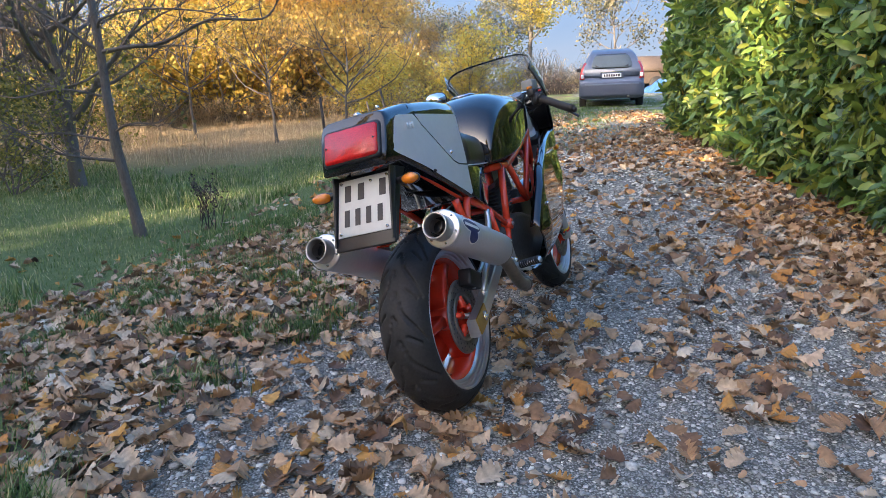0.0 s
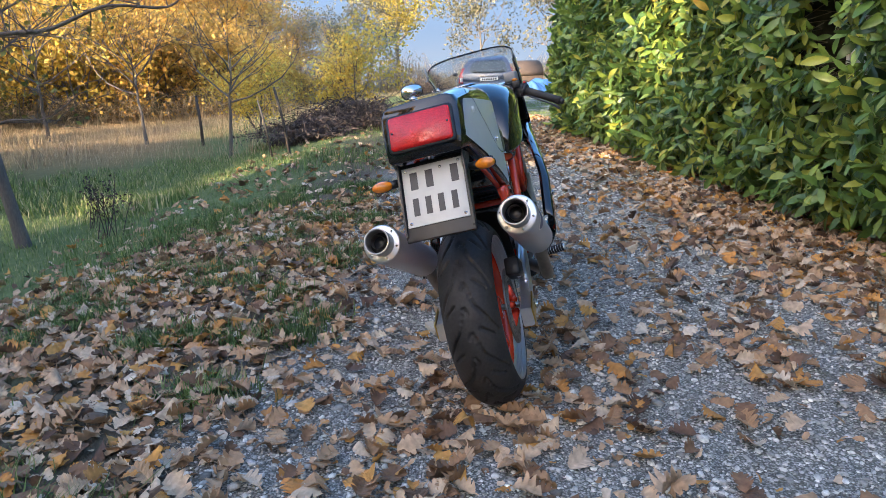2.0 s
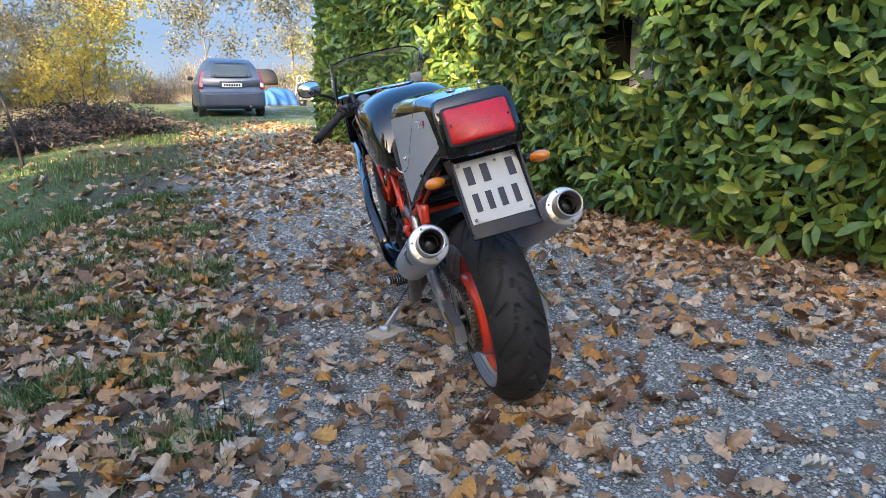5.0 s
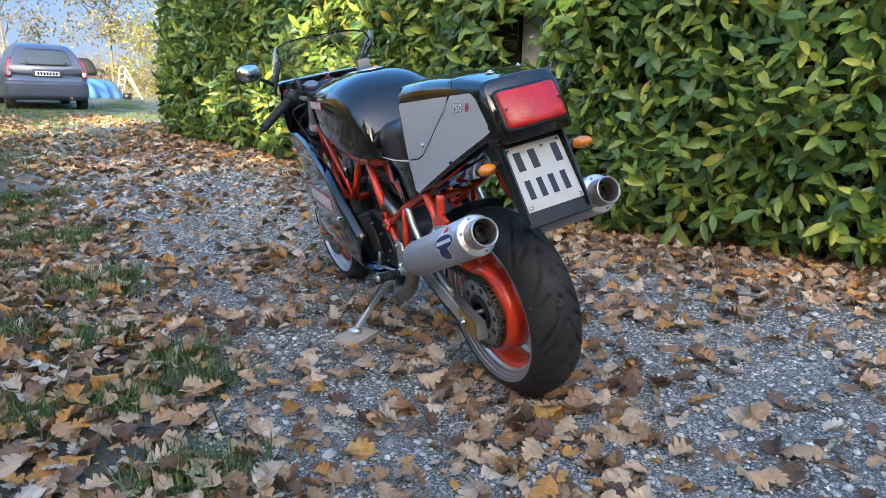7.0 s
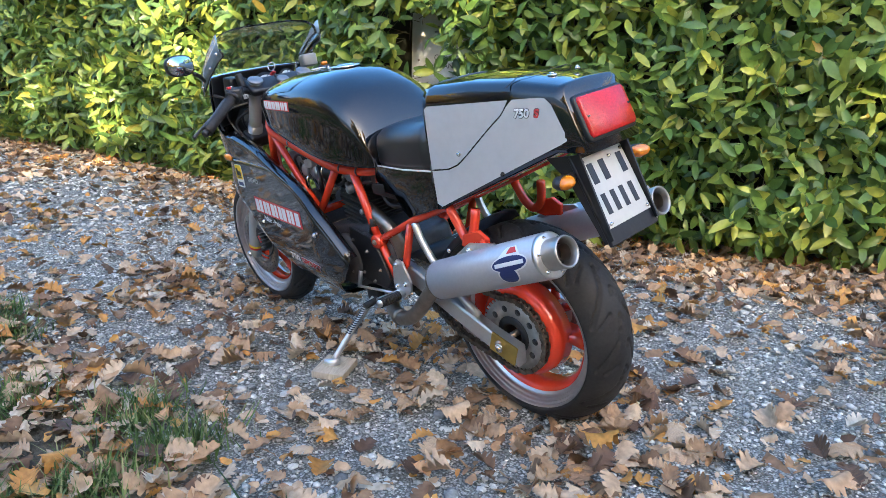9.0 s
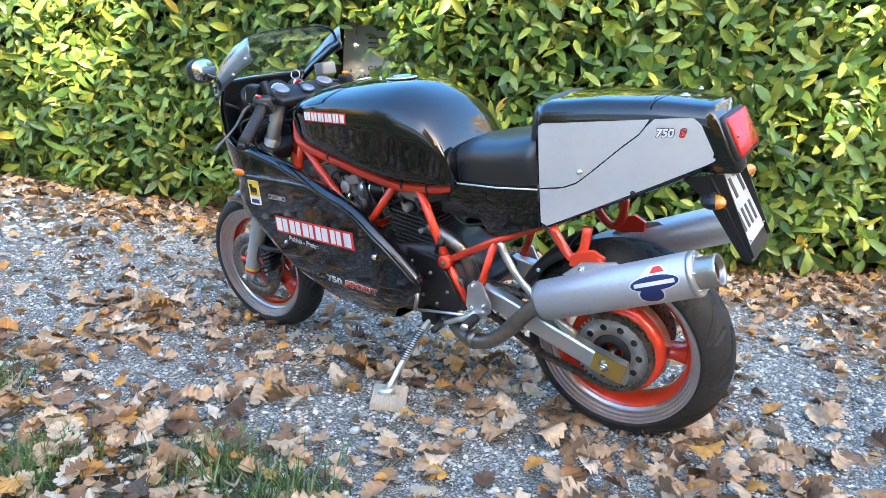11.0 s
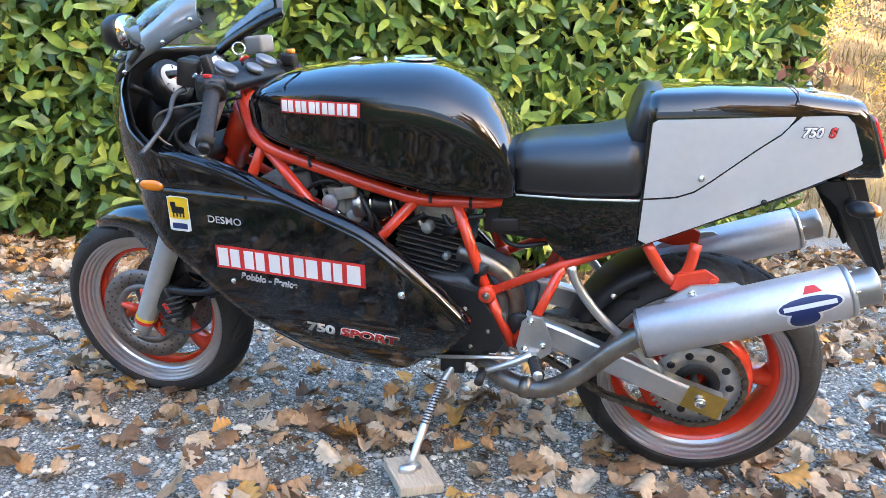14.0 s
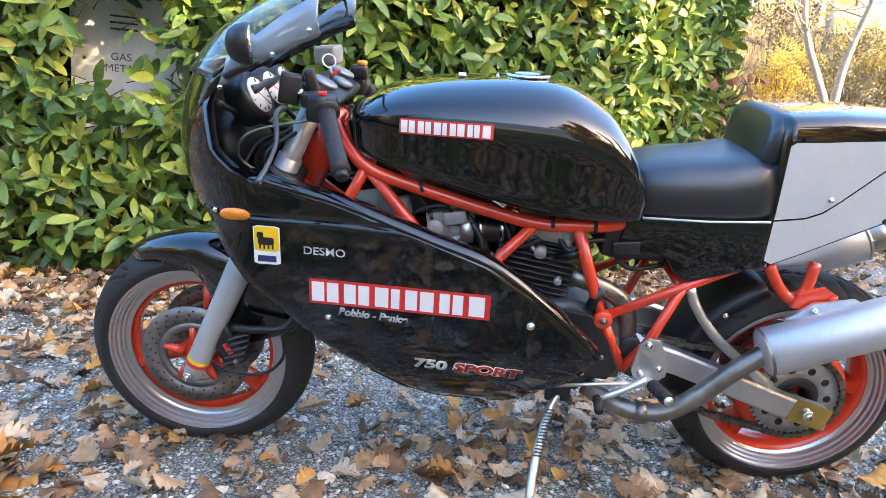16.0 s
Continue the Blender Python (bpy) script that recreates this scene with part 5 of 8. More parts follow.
for s in (1, -1):
    side_panel("upper_side_panel", lambda x: seam_z(x) + 0.002, top_edge, -0.089, 0.171, s)
    side_panel("lower_side_panel", low_edge, lambda x: min(top_edge(x) if x > -0.195 else float(np.interp(x, [-0.231, -0.195], [0.838, 0.915])), seam_z(x) - 0.002 if x > -0.093 else 9.0), -0.229, 0.171, s)
    bolt("panel_screw", (0.066, s * (tail_y(0.066) + 0.005), 0.794), (0, s, 0), tail, 0.007)
    bolt("panel_screw", (-0.06, s * (tail_y(-0.06) + 0.003), 0.752), (0, s, 0), tail, 0.006, INK)
rows = [[Vector((-0.088 - 0.012 * (1 - abs(y)), y * 0.128, 0.9648 - 0.016 * max(0, abs(y) - 0.72) / 0.28)) for y in np.linspace(-1, 1, 15)], [Vector((-0.0905 - 0.012 * (1 - abs(y)), y * 0.128, 0.9648 - 0.016 * max(0, abs(y) - 0.72) / 0.28)) for y in np.linspace(-1, 1, 15)]]
part("tail_seam", sheet(rows, 0.001), INK, tail)
bolt("tail_screw", (-0.136, 0.025, 0.958), (0, 0, 1), tail, 0.012)
bolt("tail_screw", (-0.15, -0.05, 0.961), (0, 0, 1), tail, 0.006)
REARF = Matrix.Translation((-0.2455, 0, 0.872)) @ pose(0, 0, 0, 0, -65.5, 0)
# tail lamp: z of this pose points backwards out of the tail, x upwards
def rounded(w, h, r, n=5):
    out = []
    for cx, cy, a0 in ((w - r, h - r, 0), (-w + r, h - r, 90), (-w + r, -h + r, 180), (w - r, -h + r, 270)):
        for k in range(n + 1):
            a = radians(a0 + 90 * k / n)
            out.append((cx + r * math.cos(a), cy + r * math.sin(a)))
    return out


def slab(w, h, r, levels):
    bm = bmesh.new()
    add_loft(bm, [[Vector((x * k, y * k2, z)) for x, y in rounded(w, h, r)] for z, k, k2 in levels])
    bmesh.ops.recalc_face_normals(bm, faces=bm.faces)
    return bm


bm = slab(0.053, 0.090, 0.014, ((-0.01, 1, 1), (0.008, 1, 1), (0.012, 0.95, 0.97)))
bm.transform(REARF)
lamp = part("tail_lamp", bm, SATIN, bike, "red rectangular tail lamp")
bm = slab(0.046, 0.083, 0.010, ((0.0, 1, 1), (0.014, 1, 1), (0.019, 0.94, 0.96)))
bm.transform(REARF)
part("lens", bm, TAIL_RED, lamp)
for y in (0.074, -0.074):
    bolt("lens_screw", REARF @ Vector((0.0, y, 0.0175)), REARF.to_3x3() @ Vector((0, 0, 1)), lamp, 0.003, INK)
# number plate and its holder
PLATE = Matrix.Translation((-0.2685, 0, 0.711)) @ pose(0, 0, 0, 0, -62.4, 0)
bm = box((-0.012, 0, -0.008), (0.215, 0.184, 0.010), (0, 0, 0), 0.003)
bm.transform(PLATE)
hold = part("plate_holder", bm, SATIN, bike, "black plastic number plate holder")
for s in (1, -1):
    bm = prism([(-0.155, 0.785), (-0.245, 0.800), (-0.322, 0.618), (-0.300, 0.604), (-0.215, 0.735)], s * 0.086, s * 0.091)
    part("holder_wing", bm, SATIN, hold, smooth=False)
bm = box((0, 0, 0), (0.165, 0.165, 0.002), (0, 0, 0), 0.0008)
bm.transform(PLATE)
plate = part("number_plate", bm, PLATE_WHITE, bike, "white square number plate with dark bars")
for x, ys in ((0.042, (0.052, 0.010, -0.058)), (-0.030, (0.054, 0.020, -0.014, -0.050))):
    for y in ys:
        bm = box((x, y, 0.0014), (0.048, 0.016 if x < 0 else 0.020, 0.001))
        bm.transform(PLATE)
        part("plate_bar", bm, INK, plate, smooth=False)
for x, y in ((0.073, 0.072), (0.073, -0.072), (-0.073, 0.072), (-0.073, -0.072), (0.066, -0.022)):
    bolt("plate_screw", PLATE @ Vector((x, y, 0.002)), PLATE.to_3x3() @ Vector((0, 0, 1)), plate, 0.0045)


def blinker(at, back, side, parent):
    """An amber indicator on a short black stalk."""
    at, back, side = Vector(at), Vector(back).normalized(), Vector(side).normalized()
    stalk = part("indicator", tube([at - side * 0.045, at - side * 0.012], [0.010, 0.013], 12), SATIN, parent, "amber indicator on black stalk")
    upv = back.cross(side)
    for nm, mt, levels in (("lamp_body", SATIN, ((-0.026, 0.30), (-0.020, 0.72), (-0.008, 0.96), (0.004, 1.0))), ("lens", AMBER, ((0.003, 0.97), (0.012, 0.92), (0.021, 0.70), (0.027, 0.30)))):
        bm = add_loft(bmesh.new(), [[at + back * t + (side * math.cos(q) * 0.030 + upv * math.sin(q) * 0.0165) * k for q in np.linspace(0, 2 * math.pi, 18, endpoint=False)] for t, k in levels])
        bmesh.ops.recalc_face_normals(bm, faces=bm.faces)
        part(nm, bm, mt, stalk)


for s in (1, -1):
    blinker((-0.238, 0.140 * s, 0.752), (-1, 0, 0.1), (-0.25, s, 0), bike)

# fairing
def fair_w(x, z):
    w = float(np.interp(x, [0.5, 0.66, 0.75, 1.09, 1.22, 1.30, 1.45], [0.240, 0.247, 0.236, 0.197, 0.188, 0.190, 0.19]))
    w *= 1 - 0.42 * max(0.0, (0.44 - z) / 0.18) ** 2
    return w + max(0.0, z - 0.75) * 0.05


def nose_x(z):
    return float(np.interp(z, [0.50, 0.68, 0.70, 0.77, 0.83, 0.883, 0.93, 0.985], [1.40, 1.405, 1.418, 1.437, 1.441, 1.436, 1.422, 1.396]))


def fair_y(x, z):
    w = fair_w(x, z)
    xn = nose_x(z)
    xc = xn - 0.19
    k = min(1.0, max(0.0, (x - xc) / (xn - xc)))
    c = (1 - k ** 2.2) ** (1 / 2.2)
    return w * (1 - (1 - c) * float(smooth01((z - 0.50) / 0.20)))


REAR_Z = [0.268, 0.285, 0.348, 0.372, 0.444, 0.500, 0.554, 0.600, 0.633, 0.673, 0.700]
REAR_X = [0.740, 0.672, 0.616, 0.568, 0.508, 0.566, 0.626, 0.690, 0.742, 0.863, 0.945]
FRONT_Z = [0.268, 0.299, 0.350, 0.397, 0.454, 0.555, 0.643, 0.700]
FRONT_X = [0.850, 0.908, 0.985, 1.072, 1.148, 1.270, 1.331, 1.370]
fairing = new("fairing")
fairing.parent = bike
tagged(fairing, "gloss black full fairing with red and white prints")
for s in (1, -1):
    rows = []
    for z in list(np.linspace(0.268, 0.444, 12)) + list(np.linspace(0.444, 0.700, 17))[1:]:
        a, b = float(np.interp(z, REAR_Z, REAR_X)), float(np.interp(z, FRONT_Z, FRONT_X))
        rows.append([Vector((x, s * fair_y(x, z), z)) for x in np.linspace(a, b, 30)])
    bm = sheet(rows, 0.004)
    part("lower_panel", bm, BLACK, fairing)
    lip = [(1.249, 0.779), (1.061, 0.737), (0.945, 0.700), (0.863, 0.673), (0.742, 0.633), (0.626, 0.554), (0.508, 0.444)]
    rows = [[Vector((x, s * (fair_y(x, z) + dy), z + dz)) for x, z in [(p.x, p.z) for p in spline([Vector((q[0], 0, q[1])) for q in lip], 5)]] for dy, dz in ((0.001, 0.0), (-0.003, 0.008), (-0.012, 0.015), (-0.024, 0.018), (-0.036, 0.017))]
    bm = sheet(rows, 0.002)
    part("panel_lip", bm, BLACK, fairing)
    low = [(0.69, 0.274), (0.76, 0.262), (0.85, 0.262), (0.93, 0.30), (1.0, 0.352)]
    rows = [[Vector((x, s * fair_y(x, z) * k, z - d)) for x, z in low] for k, d in ((1.0, 0.0), (0.8, 0.012), (0.4, 0.02), (0.0, 0.022))]
    part("belly_panel", sheet(rows, 0.003), BLACK, fairing)
rows = []
for z in np.linspace(0.700, 0.985, 22):
    xr = float(np.interp(z, [0.700, 0.737, 0.765, 0.779, 0.794, 0.832, 0.921, 0.985], [0.945, 1.061, 1.19, 1.249, 1.278, 1.320, 1.329, 1.300]))
    xn = nose_x(z)
    xc = xn - 0.19
    half = []
    for t in np.linspace(0, 1, 12):
        x = xr + (max(xr, xc) - xr) * t
        half.append((x, fair_y(x, z)))
    a0 = math.asin(min(1, max(0, (max(xr, xc) - xc) / (xn - xc)) ** 1.1))
    for t in np.linspace(0, 1, 16)[1:]:
        a = a0 + (math.pi / 2 - a0) * t
        x = xc + (xn - xc) * math.sin(a) ** (1 / 1.1)
        half.append((x, fair_w(x, z) * max(0.0, math.cos(a)) ** (1 / 1.1)))
    rows.append([Vector((x, y, z)) for x, y in half] + [Vector((x, -y, z)) for x, y in half[-2::-1]])
part("nose_shell", sheet(rows, 0.004), BLACK, fairing)
part("inner_liner", sheet([[Vector((v.x - 0.010, v.y * 0.955, v.z + 0.006)) for v in row] for row in rows[7:]], 0.002), SATIN, fairing, "dull black inner face of the nose")
LOW = [(1.329, 0.930), (1.262, 0.980), (1.20, 1.015), (1.145, 1.044), (1.100, 1.062), (1.092, 1.072)]
SIDE = [(1.300, 0.985), (1.25, 1.018), (1.20, 1.045), (1.155, 1.070), (1.112, 1.088), (1.098, 1.090)]
for s in (1, -1):
    k = 1.0 if s > 0 else 0.92
    a = spline([Vector((x, s * 0.199 * k, z)) for x, z in LOW], 4)
    b = spline([Vector((x, s * 0.205 * k, z)) for x, z in SIDE], 4)
    part("screen_strip", sheet([a, [(p + q) / 2 + Vector((0, s * 0.003, 0)) for p, q in zip(a, b)], b], 0.004), BLACK, fairing)
    # outer skin over the black strip, its sky reflection painted in
    part("screen_edge", sheet([[p + Vector((0, s * 0.005, 0)) for p in a if p.x < 1.30], [(p + q) / 2 + Vector((0, s * 0.008, 0)) for p, q in zip(a, b) if p.x < 1.30], [q + Vector((0, s * 0.005, 0)) for p, q in zip(a, b) if p.x < 1.30], [q + Vector((-0.004, s * 0.0035, 0.014 + 0.16 * (1.30 - q.x))) for p, q in zip(a, b) if p.x < 1.30]], 0.001), SKY_SHEEN, fairing, "clear plastic windscreen edge, coloured pale for the sky it reflects")
    for x, z in ((1.112, 1.076), (1.182, 1.030), (1.285, 0.965)):
        bolt("screen_screw", (x, s * (0.2135 if s > 0 else 0.197), z), (0, s, 0), fairing, 0.005)
    bolt("panel_screw", (0.658, s * (fair_y(0.658, 0.518) + 0.002), 0.518), (0, s, 0), fairing, 0.009)
    bolt("panel_screw", (1.089, s * (fair_y(1.089, 0.484) + 0.002), 0.484), (0, s, 0), fairing, 0.007)
    bolt("panel_screw", (1.33, s * (fair_y(1.33, 0.705) + 0.003), 0.705), (0.4, s, 0), fairing, 0.006)
    y = fair_y(1.283, 0.69) + 0.002
    rings = []
    for t, k in ((-0.002, 1.0), (0.004, 0.96), (0.008, 0.7), (0.010, 0.2)):
        rings.append([(1.283 + 0.033 * k * math.copysign(abs(math.cos(q)) ** 0.7, math.cos(q)), s * (y + t), 0.703 + 0.0135 * k * math.sin(q)) for q in np.linspace(0, 2 * math.pi, 20, endpoint=False)])
    bm = add_loft(bmesh.new(), rings)
    bmesh.ops.recalc_face_normals(bm, faces=bm.faces)
    part("front_indicator", bm, AMBER, fairing, "flush amber indicator")
CENTRE = [(1.396, 0.985), (1.345, 1.048), (1.275, 1.102), (1.20, 1.135), (1.118, 1.150)]
rows = []
c5 = spline([Vector((x, 0, z)) for x, z in CENTRE], 4)
s5 = spline([Vector((x, 0, z)) for x, z in SIDE[:5]], 4)
for c, e in zip(c5, s5):
    # round at its foot, squarer and flat-topped at its rear edge
    k = 2.0 / (2.0 + 1.5 * len(rows) / (len(c5) - 1))
    row = []
    for a in np.linspace(-math.pi / 2, math.pi / 2, 41):
        drop = 1 - max(0.0, math.cos(a)) ** k
        row.append(Vector((c.x - (c.x - e.x) * drop, (0.2065 if a > 0 else 0.190) * math.copysign(abs(math.sin(a)) ** k, a), c.z - (c.z - e.z) * drop)))
    rows.append(row)
screen = part("windscreen", sheet(rows, 0.002), SCREEN, fairing, "clear plastic windscreen")
screen.visible_shadow = False
part("headlamp_back", lathe([(0.0, 0.005), (0.0, 0.06), (0.05, 0.095), (0.10, 0.10), (0.10, 0.005)], 32, (1.27, 0, 0.80), pose(0, 0, 0, 0, 0, -90)), SATIN, fairing)
part("fairing_stay", tube([(1.17, 0.02, 0.84), (1.28, 0.12, 0.90), (1.31, 0.17, 0.93)], 0.006, 8, smooth=4), SATIN, fairing)
part("fairing_stay", tube([(1.17, -0.02, 0.84), (1.28, -0.12, 0.90), (1.31, -0.17, 0.93)], 0.006, 8, smooth=4), SATIN, fairing)
for k, pts in enumerate((((1.10, 0.06, 0.90), (1.20, 0.12, 0.86), (1.26, 0.10, 0.80), (1.24, 0.05, 0.74)), ((1.14, 0.10, 0.88), (1.22, 0.15, 0.83), (1.20, 0.14, 0.77), (1.12, 0.12, 0.72)), ((1.12, 0.02, 0.86), (1.25, 0.06, 0.84), (1.29, 0.10, 0.78)), ((1.08, -0.06, 0.90), (1.20, -0.10, 0.86), (1.26, -0.06, 0.79)), ((1.12, 0.14, 0.90), (1.25, 0.16, 0.87), (1.28, 0.14, 0.81), (1.20, 0.13, 0.76)))):
    part("cable", tube(pts, 0.0045 if k != 4 else 0.003, 7, smooth=6), INK if k != 4 else STEEL, bike)
part("ignition_box", box((1.21, 0.06, 0.75), (0.07, 0.08, 0.05), (0, 10, 0), 0.008), SATIN, bike)
part("rectifier", box((1.02, 0.03, 0.70), (0.08, 0.09, 0.035), (0, 10, 0), 0.004), CAST, bike)

# prints on the fairing, tank and tail
def fair_put(x0, z0, slope=0.0, wide=1.0):
    return lambda u, v: Vector((x0 - u * wide, fair_y(x0 - u * wide, z0 + v) + 0.0050, z0 + v + slope * u))


def block_print(x0, x1, z0, z1, groups, surface, parent, slope=0.0):
    """Pairs of white bars with a red outline, as wide and high as the printed word."""
    total = sum(a + b + 0.16 for a, b in groups) + 0.34 * (len(groups) - 1)
    unit, pos = (x1 - x0) / total, 0.0
    m = 0.006 if abs(x1 - x0) > 0.3 else 0.003
    h = z1 - z0
    for k, (p, q) in enumerate(groups):
        w = p + q + 0.16
        a, b = x0 + unit * pos, x0 + unit * (pos + w)
        sh = slope * (a - x0)
        patch("print_outline", a - math.copysign(m, unit), b + math.copysign(m, unit), z0 + sh, z1 + sh, surface, REDPRINT, parent, 0.0010 + 0.0002 * (k % 2), slope, n=3)
        patch("print_bar", a, a + unit * p, z0 + m + sh, z1 - m + sh, surface, WHITE, parent, 0.0020, slope, n=3)
        if q:
            patch("print_bar", b - unit * q, b, z0 + m + sh, z1 - m + sh, surface, WHITE, parent, 0.0020, slope, n=3)
        pos += w + 0.34


WORD = ((0.75, 0.7), (0.7, 0.65), (0.8, 0.5), (0.7, 0.8), (0.6, 0.6), (0.9, 0.0))
block_print(1.124, 0.749, 0.515, 0.572, WORD, fair_y, fairing, -0.012)
block_print(0.944, 0.764, 0.887, 0.917, WORD, tank_y, tank, 0.0)
lettering("place_lettering", "Bobbio - Penice", 0.0235, WHITE, fairing, fair_put(1.066, 0.496, -0.02), 0.25, 0.0011)
lettering("model_lettering", "750", 0.034, WHITE, fairing, fair_put(0.900, 0.387, 0, 1.42), 0.1, 0.0016)
lettering("sport_lettering", "SPORT", 0.031, REDPRINT, fairing, fair_put(0.812, 0.388, 0, 1.50), 0.15, 0.0012)
lettering("sport_outline", "SPORT", 0.031, WHITE, fairing, lambda u, v: fair_put(0.812, 0.388, 0, 1.50)(u, v) - Vector((0, 0.0008, 0)), 0.15, 0.0030)
lettering("badge_lettering", "DESMO", 0.024, WHITE, fairing, fair_put(1.140, 0.629, 0, 1.15), 0.0, 0.0003)
patch("sticker_ground", 1.247, 1.190, 0.596, 0.682, fair_y, WHITE, fairing, 0.0008, r=0.003)
patch("sticker_panel", 1.245, 1.192, 0.626, 0.680, fair_y, YELLOW, fairing, 0.0014, r=0.003)
patch("sticker_shape", 1.237, 1.203, 0.640, 0.657, fair_y, INK, fairing, 0.0020, r=0.002)
patch("sticker_shape", 1.239, 1.225, 0.655, 0.668, fair_y, INK, fairing, 0.0020, r=0.002)
for k in range(4):
    patch("sticker_shape", 1.235 - 0.009 * k, 1.231 - 0.009 * k, 0.631, 0.641, fair_y, INK, fairing, 0.0020)
patch("sticker_bar", 1.239, 1.199, 0.602, 0.616, fair_y, NAVY, fairing, 0.0020)
tail_put = lambda x0, z0: (lambda u, v: Vector((x0 - u, tail_y(x0 - u, z0 + v) + 0.0035, z0 + v)))
lettering("model_lettering", "750", 0.025, WHITE, tail, tail_put(-0.105, 0.884), 0.15, 0.001)
lettering("model_outline", "750", 0.025, INK, tail, lambda u, v: tail_put(-0.105, 0.884)(u, v) - Vector((0, 0.0008, 0)), 0.15, 0.0022)
lettering("model_outline", "S", 0.025, INK, tail, lambda u, v: tail_put(-0.155, 0.884)(u, v) - Vector((0, 0.0008, 0)), 0.15, 0.0024)
lettering("model_lettering", "S", 0.025, REDPRINT, tail, tail_put(-0.155, 0.884), 0.15, 0.0012)
for s in (-1,):
    for k in range(3):
        part("print_bar", box((-0.115 - 0.017 * k, s * (tail_y(-0.12) + 0.003), 0.892), (0.012, 0.001, 0.018)), WHITE, tail)

# handlebars and instruments
for s in (1, -1):
    a, b = Vector((1.085, 0.205 * s, 0.930)), Vector((1.030, 0.345 * s, 0.848))
    bar = part("handlebar", tube([(1.118, 0.10 * s, 0.925), (1.110, 0.15 * s, 0.945), a, b + (b - a) * 0.02], 0.011, 12), SATIN, bike, "clip-on bar with black rubber grip")
    bm = tube([a + (b - a) * q for q in np.linspace(0, 1, 9)], [0.0185, 0.0165, 0.0165, 0.0165, 0.0165, 0.0165, 0.0165, 0.0165, 0.0185], 18)
    part("grip", bm, RUBBER, bar)
    part("bar_end", disc(b + (b - a).normalized() * 0.008, b - a, 0.012, 0.018, 14, 0.003), SATIN, bar)
    part("switch_box", box(a + Vector((0.01, -0.012 * s, 0.003)), (0.045, 0.055, 0.055), (0, 0, -25 * s), 0.012), SATIN, bar)
    part("flange", tube([a - (b - a) * 0.02, a + (b - a) * 0.05], 0.026, 18), SATIN, bar)
    part("lever_perch", box((1.115, 0.175 * s, 0.945), (0.05, 0.03, 0.03), (0, 0, 20 * s), 0.006), SATIN, bar)
    part("lever", tube([(1.172, 0.17 * s, 0.928), (1.185, 0.195 * s, 0.915), (1.170, 0.25 * s, 0.877), (1.172, 0.30 * s, 0.845), (1.184, 0.335 * s, 0.815)], [0.0075, 0.0056, 0.0045, 0.0042, 0.0062], 10, smooth=5), DARKALLOY, bar)
    bolt("lever_pivot", (1.14, 0.175 * s, 0.957), (0, 0, 1), bar, 0.009)
    part("switch_button", box(a + Vector((0.005, 0.005 * s, 0.033)), (0.016, 0.012, 0.008), (0, 0, 0), 0.002), REDPRINT, bar)
part("switch_housing", box((1.125, 0.145, 0.975), (0.022, 0.022, 0.05), (0, 15, 10), 0.006), SATIN, bike)
part("clutch_reservoir", box((1.165, 0.16, 0.962), (0.042, 0.042, 0.058), (0, -10, 15), 0.006), SATIN, bike)
part("brake_reservoir", box((1.153, -0.155, 1.000), (0.055, 0.055, 0.045), (0, 6, -12), 0.008), MILKY, bike, "grey translucent brake fluid reservoir")
part("stop_switch", box((1.083, -0.175, 0.962), (0.04, 0.035, 0.035), (0, 0, 0), 0.008), SATIN, bike)
part("stop_button", disc((1.075, -0.172, 0.984), (0, 0, 1), 0.013, 0.012, 16, 0.003), AMBER, bike)
dash = part("instrument_panel", box((1.275, 0, 0.915), (0.02, 0.22, 0.09), (0, -28, 0), 0.010), SATIN, bike)
for y, r in ((0.085, 0.048), (-0.025, 0.048), (-0.115, 0.03)):
    ax = Vector((-0.87, 0.12, 0.48)).normalized()
    c = Vector((1.268, y, 0.925 if r > 0.04 else 0.94))
    g = part("gauge", tube([c - ax * 0.03, c + ax * 0.012, c + ax * 0.020, c + ax * 0.020], [r * 1.05, r * 1.1, r * 1.08, r * 0.96], 32), SATIN, dash, "round gauge with pale dial")
    part("dial", disc(c + ax * 0.021, ax, r * 0.80, 0.003, 32), DIAL, g)
    o = ax.orthogonal().normalized()
    part("needle", tube([c + ax * 0.0245 - o * r * 0.2, c + ax * 0.0245 + o * r * 0.6], 0.0009, 6), REDPRINT, g)
    for k in range(9):
        q = radians(-120 + 30 * k)
        w = o * math.cos(q) + ax.cross(o) * math.sin(q)
        part("dial_mark", tube([c + ax * 0.0232 + w * r * 0.58, c + ax * 0.0232 + w * r * 0.74], 0.0012, 5), INK, g)
part("key", tube([(1.112, 0.015, 0.965), (1.116, 0.018, 0.992)], 0.004, 8), STEEL, bike)
part("key_ring", lathe([(-0.0012, 0.013), (0.0012, 0.013), (0.0012, 0.0155), (-0.0012, 0.0155)], 24, (1.116, 0.021, 1.004), pose(0, 0, 0, 20, 0, 30)), CHROME, bike)
part("key_fob", box((1.100, 0.03, 0.982), (0.022, 0.014, 0.006), (20, 30, 20), 0.002), REDPRINT, bike)
mir = part("mirror", tube([(1.275, 0.205, 0.985), (1.235, 0.235, 1.005), (1.195, 0.270, 1.022)], 0.0075, 10, smooth=4), SATIN, bike, "black fairing mirror")
bm = bmesh.new()
rings = []
axm = Vector((-0.975, -0.20, 0.045)).normalized()
um = Vector((0.2, 0, 1)).normalized()
sm_ = axm.cross(um).normalized()
um = sm_.cross(axm)
cm = Vector((1.188, 0.312, 1.055))
